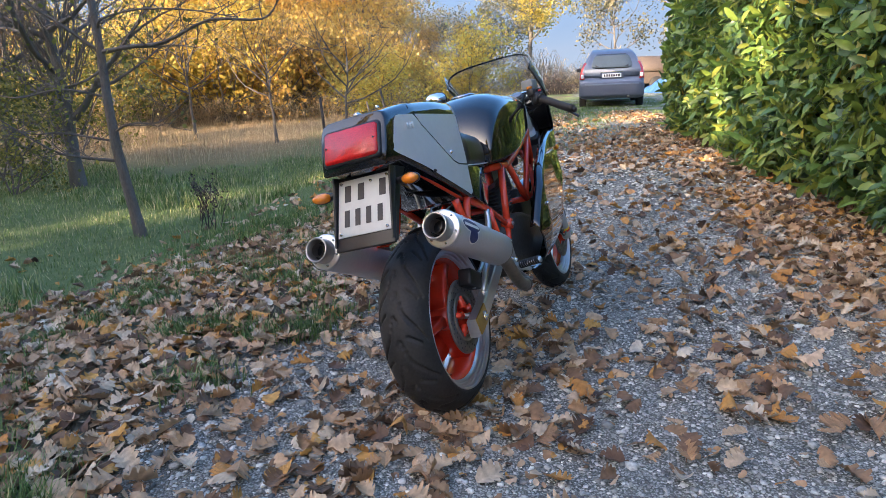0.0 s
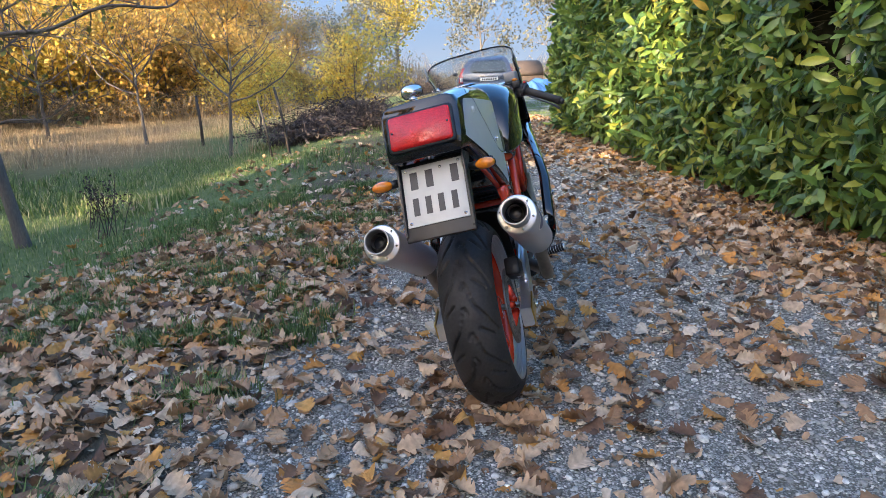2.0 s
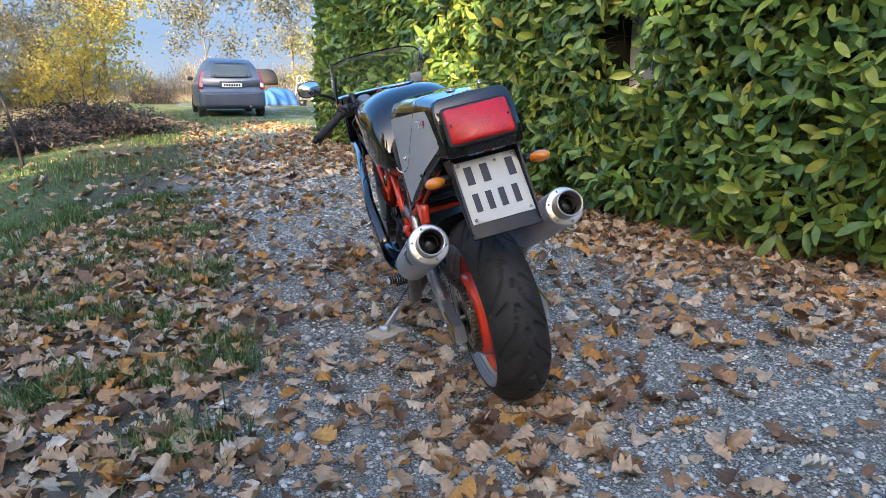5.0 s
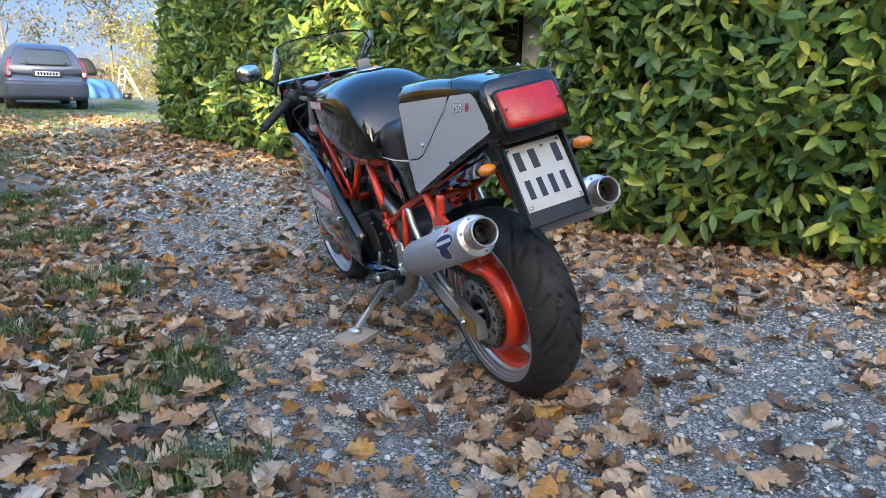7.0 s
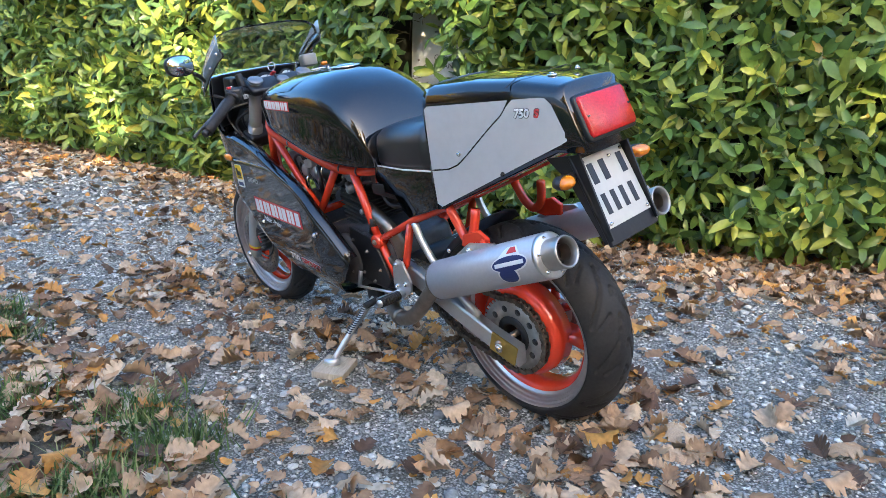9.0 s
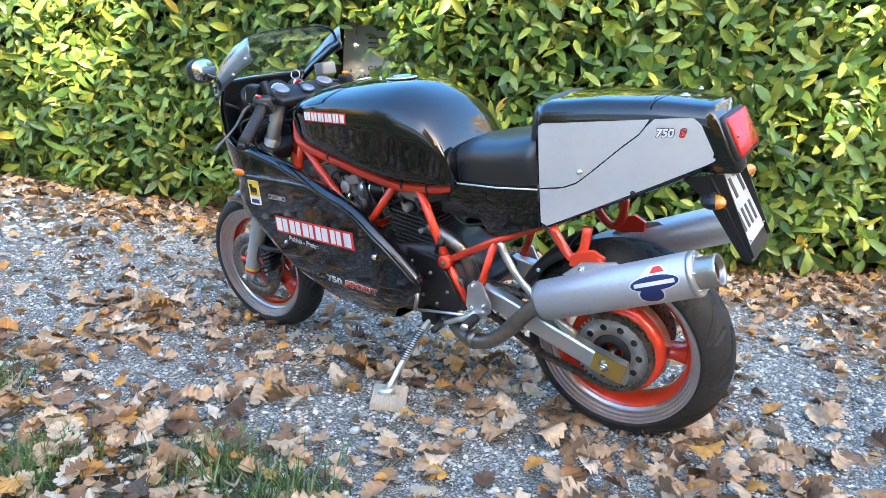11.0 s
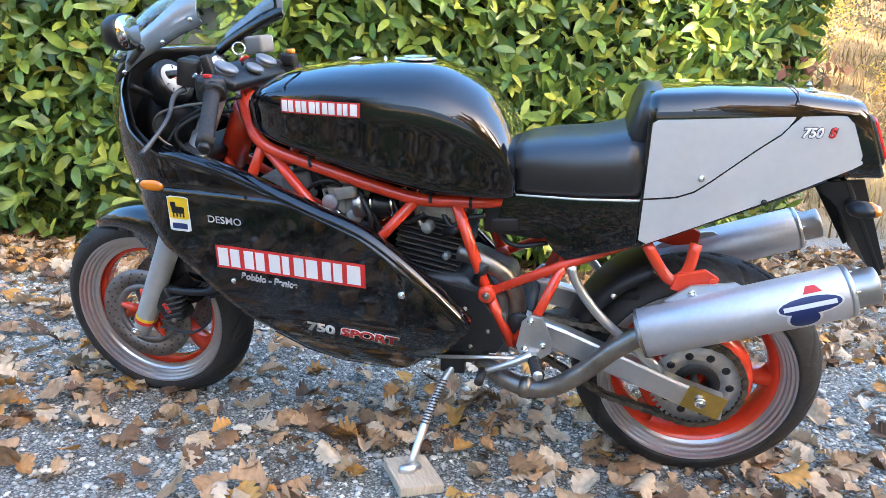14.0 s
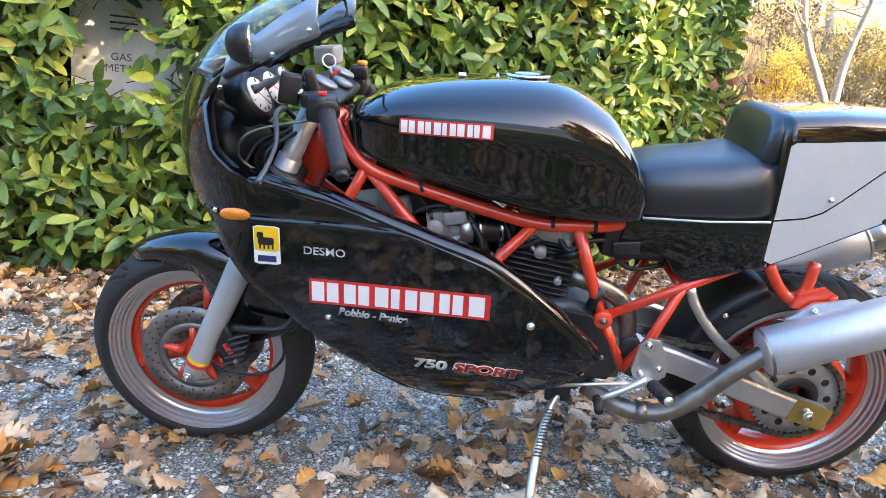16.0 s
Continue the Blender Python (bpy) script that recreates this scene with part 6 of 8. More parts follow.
for t, k in ((0.0, 1.0), (-0.005, 1.03), (-0.020, 0.97), (-0.034, 0.74), (-0.041, 0.36)):
    rings.append([cm + axm * t + (sm_ * 0.051 * math.copysign(abs(math.cos(q)) ** 0.75, math.cos(q)) + um * 0.034 * math.copysign(abs(math.sin(q)) ** 0.75, math.sin(q))) * k for q in np.linspace(0, 2 * math.pi, 28, endpoint=False)])
add_loft(bm, rings)
bmesh.ops.recalc_face_normals(bm, faces=bm.faces)
part("mirror_shell", bm, SATIN, mir)
bm = bmesh.new()
add_loft(bm, [[cm + axm * t + (sm_ * 0.048 * math.copysign(abs(math.cos(q)) ** 0.75, math.cos(q)) + um * 0.031 * math.copysign(abs(math.sin(q)) ** 0.75, math.sin(q))) for q in np.linspace(0, 2 * math.pi, 28, endpoint=False)] for t in (-0.002, 0.0008)])
bmesh.ops.recalc_face_normals(bm, faces=bm.faces)
part("mirror_glass", bm, MIRROR, mir)

# foot controls and stand
for s in (1, -1):
    pl = part("footrest_plate", prism([(0.402, 0.438), (0.382, 0.458), (0.356, 0.454), (0.330, 0.395), (0.333, 0.365), (0.372, 0.335), (0.400, 0.350), (0.412, 0.375)], s * 0.150, s * 0.158, 0.002), ALU, bike, "bare aluminium footrest plate", smooth=False)
    for x, z in ((0.382, 0.443), (0.352, 0.385), (0.392, 0.372)):
        bolt("plate_bolt", (x, s * 0.161, z), (0, s, 0), pl, 0.008)
    peg = part("footrest", tube([(0.372, 0.158 * s, 0.352), (0.366, 0.185 * s, 0.356), (0.352, 0.262 * s, 0.366)], 0.011, 12), ALU, bike, "folding footrest with ribbed rubber")
    for k in range(9):
        q = k / 8
        part("rubber_rib", disc(Vector((0.366, 0.185 * s, 0.356)) + (Vector((0.352, 0.255 * s, 0.366)) - Vector((0.366, 0.185 * s, 0.356))) * q, (-0.014, 0.07 * s, 0.01), 0.0145, 0.0065, 14, 0.001), RUBBER, peg)
ped = part("gear_pedal", tube([(0.375, 0.165, 0.360), (0.43, 0.178, 0.335), (0.482, 0.182, 0.312)], [0.010, 0.008, 0.007], 10, smooth=3), ALU, bike, "aluminium gear pedal with rubber tip")
part("pedal_tip", tube([(0.484, 0.18, 0.312), (0.486, 0.225, 0.308)], 0.0105, 14), RUBBER, ped)
part("gear_rod", tube([(0.400, 0.168, 0.350), (0.50, 0.165, 0.338), (0.597, 0.165, 0.326)], 0.0045, 8), ALU, bike)
part("gear_arm", tube([(0.597, 0.160, 0.326), (0.590, 0.15, 0.375)], 0.007, 8), ALU, bike)
part("brake_pedal", tube([(0.375, -0.165, 0.345), (0.47, -0.18, 0.315)], 0.008, 8), ALU, bike)
st = part("side_stand", tube([(0.560, 0.125, 0.290), (0.588, 0.160, 0.242), (0.612, 0.225, 0.172), (0.628, 0.294, 0.103)], [0.011, 0.010, 0.010, 0.010], 12, smooth=5), ALU, bike, "pale metal side stand")
part("stand_bracket", box((0.565, 0.125, 0.295), (0.06, 0.03, 0.05), (0, 0, 0), 0.006), SATIN, st)
part("stand_foot", tube([(0.612, 0.282, 0.102), (0.630, 0.302, 0.099), (0.648, 0.315, 0.105)], [0.012, 0.015, 0.008], 10), ALU, st)
hel = []
p0, p1 = Vector((0.580, 0.160, 0.262)), Vector((0.612, 0.232, 0.178))
dd = (p1 - p0).normalized()
n1 = dd.orthogonal().normalized()
n2 = dd.cross(n1)
for k in range(15 * 8 + 1):
    t = k / (15 * 8)
    q = 2 * math.pi * k / 8
    hel.append(p0 + (p1 - p0) * t + (n1 * math.cos(q) + n2 * math.sin(q)) * 0.0085)
part("stand_spring", tube(hel, 0.0017, 5), DARKALLOY, st)

# board under the stand
board = part("wooden_board", box((0, 0, 0), (0.135, 0.105, 0.022), (0, 0, 0), 0.002), WOOD, None, smooth=False)
board.matrix_world = pose(-0.028, 2.620, 0.013, 2, -3, 12)
tagged(board, "small weathered wooden board lying under the side stand", "board")


# ---- trees ----
class Wood:
    """Gathers tapered limbs as one mesh."""

    def __init__(self):
        self.v, self.f, self.tips = [], [], []

    def limb(self, pts, radii, sides=6):
        o = len(self.v)
        side = None
        for i, p in enumerate(pts):
            d = (pts[min(i + 1, len(pts) - 1)] - pts[max(i - 1, 0)]).normalized()
            side = (side - d * side.dot(d)).normalized() if side else d.orthogonal().normalized()
            up = d.cross(side)
            for k in range(sides):
                a = 2 * math.pi * k / sides
                self.v.append(p + (side * math.cos(a) + up * math.sin(a)) * radii[i])
        for i in range(len(pts) - 1):
            for k in range(sides):
                a, b = o + i * sides + k, o + i * sides + (k + 1) % sides
                self.f.append((a, b, b + sides, a + sides))

    def branch(self, start, way, length, r, level, rnd, kids, up=0.15, bend=0.25, sides=5):
        n = 5 if level > 0 else 4
        pts, radii, p, d = [start], [r], start.copy(), way.normalized()
        for i in range(n):
            d = (d + Vector((rnd.gauss(0, bend), rnd.gauss(0, bend), rnd.gauss(up, bend))) * 0.6).normalized()
            p = p + d * length / n
            pts.append(p)
            radii.append(r * (1 - 0.72 * (i + 1) / n))
        self.limb(pts, radii, sides if level > 0 else 4)
        if level == 0:
            self.tips += pts[2:]
            return
        self.tips += pts[-2:]
        for k in range(kids):
            t = rnd.uniform(0.3, 1.0) * n
            i = min(int(t), n - 1)
            q = pts[i].lerp(pts[i + 1], t - i)
            around = Vector((rnd.gauss(0, 1), rnd.gauss(0, 1), rnd.gauss(0.15, 0.6))).normalized()
            self.branch(q, (d * 0.45 + around).normalized(), length * rnd.uniform(0.5, 0.72), max(0.004, radii[i] * 0.6), level - 1, rnd, kids, up, bend, sides)


LEAF_CARD = (np.array([(-0.5, 0, 0), (0, -0.32, 0.06), (0.5, 0, 0), (0, 0.32, 0.06)]), np.array([(0, 1, 2, 3)]))


def crown_mesh(tips, count, spread, size, seed):
    r = np.random.default_rng(seed)
    t = np.array([tuple(p) for p in tips])
    pick = t[r.integers(0, len(t), count)] + r.normal(0, spread, (count, 3)) * np.array([1, 1, 0.8])
    ways = r.normal(0, 1, (count, 3))
    ways[:, 2] -= 0.4
    return scatter(LEAF_CARD, pick, frames_of(ways, r.normal(0, 1, (count, 3)) + np.array([0, 0, 0.8])), size * r.uniform(0.6, 1.3, count))


def tree(base, height, r, leaf, leaves, seed, label, size=0.11, spread=0.28, clear=0.25, kids=4, level=2, lean=(0, 0), bark=None, wide=0.55, name="tree", cat="tree", stems=1):
    """A trunk with limbs all the way up, and a crown of single leaves round the twigs."""
    rnd = random.Random(seed)
    w = Wood()
    for sct in range(stems):
        dirx, diry = (rnd.gauss(0, 0.25), rnd.gauss(0, 0.25)) if stems > 1 else (0, 0)
        pts = [Vector(((lean[0] + dirx) * t * height + rnd.gauss(0, 0.03) * height * t * 0.5, (lean[1] + diry) * t * height + rnd.gauss(0, 0.03) * height * t * 0.5, t * height - 0.15)) for t in np.linspace(0, 1, 9)]
        radii = [r * (1.25 if i == 0 else 1) * (1 - 0.85 * i / 8) / (1 if stems == 1 else 1.5) for i in range(9)]
        w.limb(pts, radii, 9)
        number = int(9 + height * 1.1) // (1 if stems == 1 else 2)
        for k in range(number):
            t = clear + (0.97 - clear) * (k + rnd.random()) / number
            i = min(7, int(t * 8))
            p = pts[i].lerp(pts[i + 1], t * 8 - i)
            a = k * 2.4 + rnd.gauss(0, 0.4)
            reach = height * wide * 0.5 * (1.15 - 0.75 * abs(t - 0.45)) * rnd.uniform(0.7, 1.15)
            w.branch(p, Vector((math.cos(a), math.sin(a), rnd.uniform(0.15, 0.8))), reach, radii[i] * 0.55 + 0.006, level, rnd, kids)
    thing = new(name)
    mesh_of("trunk", [tuple(p) for p in w.v], w.f, bark or BARK, thing, smooth=True)
    if leaves:
        v, f = crown_mesh(w.tips, leaves, spread, size, seed)
        mesh_of("crown", v, f, leaf, thing)
    thing.matrix_world = pose(base[0], base[1], float(ground_z(base[0], base[1])))
    return tagged(thing, label, cat)


def again(thing, x, y, turn, k=1.0, kz=1.0):
    return copy_thing(thing, pose(x, y, float(ground_z(x, y)), 0, 0, turn) @ Matrix.Diagonal((k, k, k * kz, 1)))


WOODS = "trees of the wood beside the drive"
gold = tree((-10.9, 28), 8.2, 0.13, OAK_YELLOW, 18000, 1, "oak with bright yellow autumn leaves in the meadow", size=0.125, clear=0.04, spread=0.55)
gold2 = tree((-8.4, 31), 8.6, 0.14, OAK_YELLOW, 18000, 2, "oak with bright yellow autumn leaves in the meadow", size=0.125, clear=0.04, spread=0.55)
amber = tree((-6.2, 27.5), 6.8, 0.11, OAK_ORANGE, 16000, 3, "oak with orange-brown autumn leaves in the meadow", size=0.125, clear=0.04, spread=0.52)
amber2 = tree((-3.6, 30), 6.6, 0.11, OAK_ORANGE, 15000, 4, "oak with orange-brown autumn leaves in the meadow", size=0.125, clear=0.04, spread=0.52)
for o in (gold, gold2, amber, amber2):
    tagged(o, group=WOODS)
for src, x, y, turn, k in ((gold, -18.5, 34, 80, 0.5), (gold2, -5.6, 35, 140, 0.85), (amber, -11.4, 35.5, 200, 1.05), (amber2, -2.4, 37, 250, 0.74), (amber2, -0.6, 34, 60, 0.55), (amber, 1.4, 37, 310, 0.48), (gold2, -14.6, 26.0, 30, 0.45), (amber, -21, 29, 10, 0.6), (gold, -8.6, 40, 170, 1.1), (amber2, -24, 38, 99, 0.8), (amber, -7.7, 25.0, 20, 0.62), (gold, -9.3, 25.2, 300, 0.60), (amber2, -5.6, 25.4, 120, 0.62)):
    again(src, x, y, turn, k)
tagged(tree((5.6, 44), 10.0, 0.16, OAK_GREEN, 12000, 7, "lone oak with yellow and olive leaves behind the car", size=0.18, spread=0.30, clear=0.27, wide=0.46))
pale = tree((8.2, 33), 5.2, 0.07, LEAF_PALE, 3600, 8, "thin fruit tree with sparse pale leaves behind the car", size=0.14, spread=0.22, clear=0.3, kids=3, wide=0.8)
again(pale, 11.2, 30, 90, 1.05)
again(pale, 3.2, 37, 210, 0.8)
again(pale, 1.2, 30, 150, 0.62)
shrub = tree((-12.4, 27.4), 2.4, 0.05, OAK_YELLOW, 3800, 9, "yellowing shrub at the edge of the wood", size=0.12, spread=0.2, clear=0.05, wide=1.2, name="shrub", cat="shrub", stems=3)
brush = tree((-2.0, 27.0), 2.2, 0.05, OAK_ORANGE, 3000, 19, "orange-brown shrub at the edge of the wood", size=0.12, spread=0.2, clear=0.05, wide=1.2, name="shrub", cat="shrub", stems=3)
for x, y, t, k in ((-13.5, 25.5, 0, 0.6), (-11.2, 26, 60, 1.0), (-9.2, 25.4, 120, 1.1), (-7.0, 26.4, 180, 1.0), (-5.0, 26.0, 240, 0.9), (-2.8, 28.0, 300, 1.0), (-0.8, 29.0, 30, 0.6), (-16.0, 25.0, 90, 0.6), (0.8, 31.0, 150, 0.5)):
    again(brush if x > -6.5 else shrub, x, y, t, k)
for x, y, t, k in ((-14.8, 21.5, 20, 0.6), (-12.6, 22.5, 70, 0.62), (-10.4, 22.0, 110, 0.9), (-8.9, 23.0, 160, 1.45), (-7.2, 22.4, 210, 1.2), (-5.6, 23.5, 250, 1.3), (-4.0, 24.5, 310, 1.1), (-17.0, 22.5, 40, 0.6), (-2.2, 25.5, 20, 0.9)):
    again(brush if x > -6.5 else shrub, x, y, t, k)
for x, y, t, k in ((-9.6, 23.6, 15, 1.1), (-8.2, 24.2, 95, 1.2), (-6.6, 23.4, 165, 1.1), (-5.0, 24.4, 35, 1.15), (-3.6, 25.6, 75, 1.1), (-10.9, 24.4, 125, 1.0), (-7.4, 25.6, 325, 1.3), (-4.4, 26.8, 55, 1.3), (-9.6, 26.4, 235, 1.3)):
    again(brush if x > -6.5 else shrub, x, y, t, k)
again(shrub, 0.6, 14.6, 200, 0.62)
again(shrub, -1.6, 16.8, 260, 0.60)
grey = tree((-9.5, 16.5), 6.8, 0.13, LEAF_OLIVE, 2600, 10, "nearly bare tree with a few olive leaves", size=0.13, spread=0.25, clear=0.18, kids=4, wide=0.8)
again(grey, -13.5, 19.5, 100, 1.15)
olive = tree((-11.5, 14.5), 2.2, 0.04, LEAF_OLIVE, 3500, 11, "dark olive-leaved shrub at the field's edge", size=0.11, spread=0.22, clear=0.02, wide=1.5, name="shrub", cat="shrub", stems=3)
again(olive, -8.4, 15.4, 50, 0.9)
again(olive, -14, 16.5, 150, 1.2)
again(olive, -10.2, 21.0, 250, 1.0)
again(olive, 11.6, 27.5, 40, 0.95)
again(olive, 9.9, 23.0, 90, 0.5)
again(olive, 12.8, 25.5, 10, 0.8)
again(olive, -6.0, 9.1, 20, 0.55)
again(olive, -6.9, 10.2, 80, 0.6)

# the two nearest bare trees
rnd = random.Random(5)
w = Wood()
tr = [Vector(p) for p in ((-2.985, 6.3, -0.30), (-3.02, 6.3, 0.0), (-3.06, 6.3, 0.26), (-3.11, 6.3, 0.64), (-3.13, 6.3, 1.06), (-3.13, 6.3, 1.51), (-3.15, 6.3, 1.96), (-3.2, 6.35, 2.6), (-3.2, 6.4, 3.4))]
w.limb(tr, [0.072, 0.054, 0.050, 0.048, 0.043, 0.038, 0.034, 0.027, 0.012], 10)
for pts, r in (
    (((-3.13, 6.3, 1.50), (-2.80, 6.2, 1.53), (-2.49, 6.2, 1.56), (-2.03, 6.1, 1.72), (-1.54, 6.0, 1.70), (-1.37, 6.0, 1.87)), 0.022),
    (((-3.12, 6.3, 1.49), (-3.44, 6.2, 1.77), (-3.69, 6.1, 1.98), (-3.9, 6.0, 2.3)), 0.020),
    (((-3.13, 6.3, 0.51), (-3.40, 6.2, 0.56), (-3.62, 6.1, 0.65), (-4.14, 6.0, 1.05)), 0.018),
    (((-3.12, 6.3, 0.77), (-2.9, 6.2, 0.85), (-2.58, 6.1, 0.86), (-2.31, 6.1, 1.05)), 0.012),
    (((-3.16, 6.3, 0.70), (-3.55, 6.2, 0.79), (-3.8, 6.1, 0.80), (-4.2, 6.0, 0.98)), 0.012),
    (((-3.13, 6.3, 1.70), (-3.02, 6.2, 1.78), (-2.66, 6.1, 1.83), (-2.20, 6.0, 1.80), (-1.75, 6.0, 1.72)), 0.015),
    (((-3.13, 6.3, 1.10), (-3.5, 6.2, 1.18), (-3.9, 6.1, 1.12), (-4.3, 6.0, 1.3)), 0.013),
    (((-3.15, 6.3, 2.1), (-3.6, 6.4, 2.5), (-4.0, 6.5, 2.7)), 0.016),
    (((-3.15, 6.3, 2.2), (-2.7, 6.4, 2.6), (-2.3, 6.5, 2.7)), 0.016),
):
    p = spline(pts, 4)
    w.limb(p, list(np.linspace(r, r * 0.3, len(p))), 6)
    for k in range(12):
        q = p[rnd.randrange(2, len(p))]
        w.branch(q, Vector((rnd.gauss(0, 1), rnd.gauss(0, 0.6), rnd.gauss(0.4, 0.7))), rnd.uniform(0.25, 0.6), r * 0.32, 1, rnd, 2, 0.1, 0.3, 4)
bare = new("tree")
mesh_of("trunk", [tuple(p) for p in w.v], w.f, BARK, bare, smooth=True)
v, f = crown_mesh(w.tips, 240, 0.06, 0.06, 77)
mesh_of("last_leaves", v, f, LEAF_OLIVE, bare)
tagged(bare, "slender leaning bare tree in the grass", "tree")
pollard = tree((-5.35, 9.6), 4.6, 0.105, LEAF_OLIVE, 1500, 12, "bare many-branched fruit tree in the grass", size=0.08, spread=0.16, clear=0.22, kids=5, wide=1.05, lean=(-0.03, 0))
rnd = random.Random(15)
w = Wood()
for k in range(46):
    a, h = rnd.uniform(0, 6.28), rnd.uniform(0.7, 2.2)
    w.branch(Vector((0.12 * math.cos(a), 0.12 * math.sin(a), h)), Vector((math.cos(a) * 0.55, math.sin(a) * 0.55, 1.0)), rnd.uniform(1.2, 2.6), 0.011, 1, rnd, 4, 0.12, 0.16, 4)
mesh_of("whip_mass", [tuple(q) for q in w.v], w.f, BARK, pollard)
again(pollard, -7.8, 12.0, 120, 1.1)

# saplings and posts on the bank
sap = tree((-1.85, 12.25), 1.9, 0.04, OAK_ORANGE, 700, 14, "small pruned fruit tree with orange leaves", size=0.065, spread=0.12, clear=0.55, kids=3, wide=1.7, lean=(0.08, 0))
again(sap, -3.9, 15.5, 140, 1.1)
again(sap, -6.3, 17.0, 240, 1.2)


def stake(x, y, h, lean_x, r=0.03):
    bm = bmesh.new()
    add_tube(bm, [(0, 0, -0.2), (lean_x * 0.5 + 0.01, 0, h * 0.5), (lean_x, 0, h)], [r * 1.1, r, r * 0.85], 7)
    ob = part("fence_post", bm, POST)
    ob.matrix_world = pose(x, y, float(ground_z(x, y)))
    return tagged(ob, "leaning weathered wooden post on the grass bank", "post", "fence posts on the bank")


stake(-1.04, 10.5, 0.85, -0.16, 0.016)
stake(-0.76, 9.95, 0.98, -0.17, 0.020)
stake(-2.6, 14.5, 1.0, -0.05)


def bramble(x, y, lx, ly, h, n, seed, label):
    """A heap of arching dead stems."""
    r = random.Random(seed)
    w = Wood()
    for k in range(n):
        a, q = r.uniform(0, 6.28), math.sqrt(r.random())
        px, py = lx * q * math.cos(a), ly * q * math.sin(a)
        b = r.uniform(0, 6.28)
        ln, top = r.uniform(0.3, 0.8), h * (1 - q * q * 0.75) * r.uniform(0.55, 1.1)
        pts = [Vector((px, py, -0.05)), Vector((px + ln * 0.3 * math.cos(b), py + ln * 0.3 * math.sin(b), top * 0.75)), Vector((px + ln * 0.7 * math.cos(b), py + ln * 0.7 * math.sin(b), top)), Vector((px + ln * 1.1 * math.cos(b), py + ln * 1.1 * math.sin(b), top * r.uniform(0.5, 0.9)))]
        p = spline(pts, 3)
        w.limb(p, list(np.linspace(0.010, 0.004, len(p))), 3)
        w.tips += p[3:]
    thing = new("bramble")
    mesh_of("stem_tangle", [tuple(p) for p in w.v], w.f, BRAMBLE if "beige" not in label else HAY, thing)
    v, f = crown_mesh(w.tips, n * 5, 0.05, 0.06, seed)
    mesh_of("dead_leaves", v, f, BRAMBLE if "beige" not in label else LEAF_PALE, thing)
    thing.matrix_world = pose(x, y, float(ground_z(x, y)))
    return tagged(thing, label, "bramble")


bramble(0.55, 13.4, 1.05, 0.8, 0.58, 560, 3, "heap of dry purple-brown bramble stems beside the drive")
bramble(-0.5, 12.2, 0.7, 0.6, 0.45, 260, 4, "low dry bramble stems on the bank")
for x, y, lx, h, sd in ((-12.2, 22.6, 1.5, 1.0, 31), (-9.9, 22.0, 1.5, 1.1, 32), (-7.8, 22.4, 1.4, 1.0, 33), (-5.9, 22.8, 1.4, 1.1, 34), (-4.0, 23.6, 1.4, 1.1, 35), (-2.2, 24.6, 1.3, 1.0, 36)):
    bramble(x, y, lx, 0.8, h, 300, sd, "dry beige brush at the foot of the wood")
bramble(4.4, 27.5, 0.8, 0.5, 0.9, 220, 5, "dry tangled stems beyond the car")
for x, y, lx, h, sd in ((0.5, 33.0, 2.2, 1.7, 21), (4.6, 35.0, 2.4, 1.9, 22), (9.0, 37.0, 2.4, 2.0, 23), (13.0, 36.0, 2.4, 1.8, 24), (16.5, 33.0, 2.4, 1.9, 25), (-4.5, 36.0, 2.4, 1.8, 26)):
    bramble(x, y, lx, 1.0, h, 420, sd, "dry beige brush at the far side of the field")

# trees added far out of view towards the sun to shade the drive
shader = tree((-37.0, -3.7), 8.0, 0.13, OAK_ORANGE, 4200, 17, "unseen autumn oak added towards the sun to cast shade", size=0.38, clear=0.06, spread=0.36, level=1)
for s, d, turn, size in ((-15.5, 2, 60, 1.31), (-12, 3, 95, 1.4), (-9.2, 0, 150, 1.3), (-8.2, 5, 33, 1.45), (-3.2, 5, 71, 1.43), (-2.6, 2, 200, 1.32), (-0.2, 0, 250, 1.40), (2.6, 3, 300, 1.38), (5.4, 0, 340, 1.32), (9, 2, 45, 1.3), (13, 0, 20, 1.31), (16.5, 0, 10, 1.75), (20, 3, 60, 1.7), (23, 0, 95, 1.8), (26.5, 2, 150, 1.75), (30, 0, 33, 1.8), (34, 2, 71, 1.75)):
    again(shader, -25.0 + 0.63 * s - 0.777 * d, -18.5 - 0.777 * s - 0.63 * d, turn, size)
# nearer unseen trees, some stretched narrow, added to shade hedge, ground and car
for x, y, turn, k, kz in ((-10.6, -1.4, 15, 1.12, 1.0), (-17.7, 0.5, 140, 1.38, 1.0), (-9.4, -3.0, 50, 0.56, 0.95), (-8.3, -4.35, 70, 0.48, 2.0), (-5.4, -7.8, 110, 0.55, 1.95), (-6.9, -9.6, 200, 0.45, 2.2)):
    again(shader, x, y, turn, k, kz)

# ---- bank behind the hedge's end ----
birch = tree((14.6, -14.6), 9.0, 0.15, OAK_YELLOW, 2200, 21, "pale-barked leaning tree on the dry bank", size=0.16, spread=0.35, clear=0.35, bark=BARK_PALE, lean=(-0.06, 0.08), wide=0.5)
again(birch, 18.5, -15.0, 60, 1.1)
again(birch, 20.5, -20.5, 100, 1.2)
again(gold, 36, -24, 30, 0.9)
again(amber, 30, -34, 30, 0.9)
again(pale, 9.5, -5.2, 30, 0.42)
again(pale, 10.8, -8.6, 130, 0.5)
again(pale, 8.6, -8.4, 230, 0.35)
again(shrub, 14.5, -9.0, 0, 0.7)
again(shrub, 9.4, -7.6, 50, 0.42)
again(shrub, 11.5, -7.0, 150, 0.5)
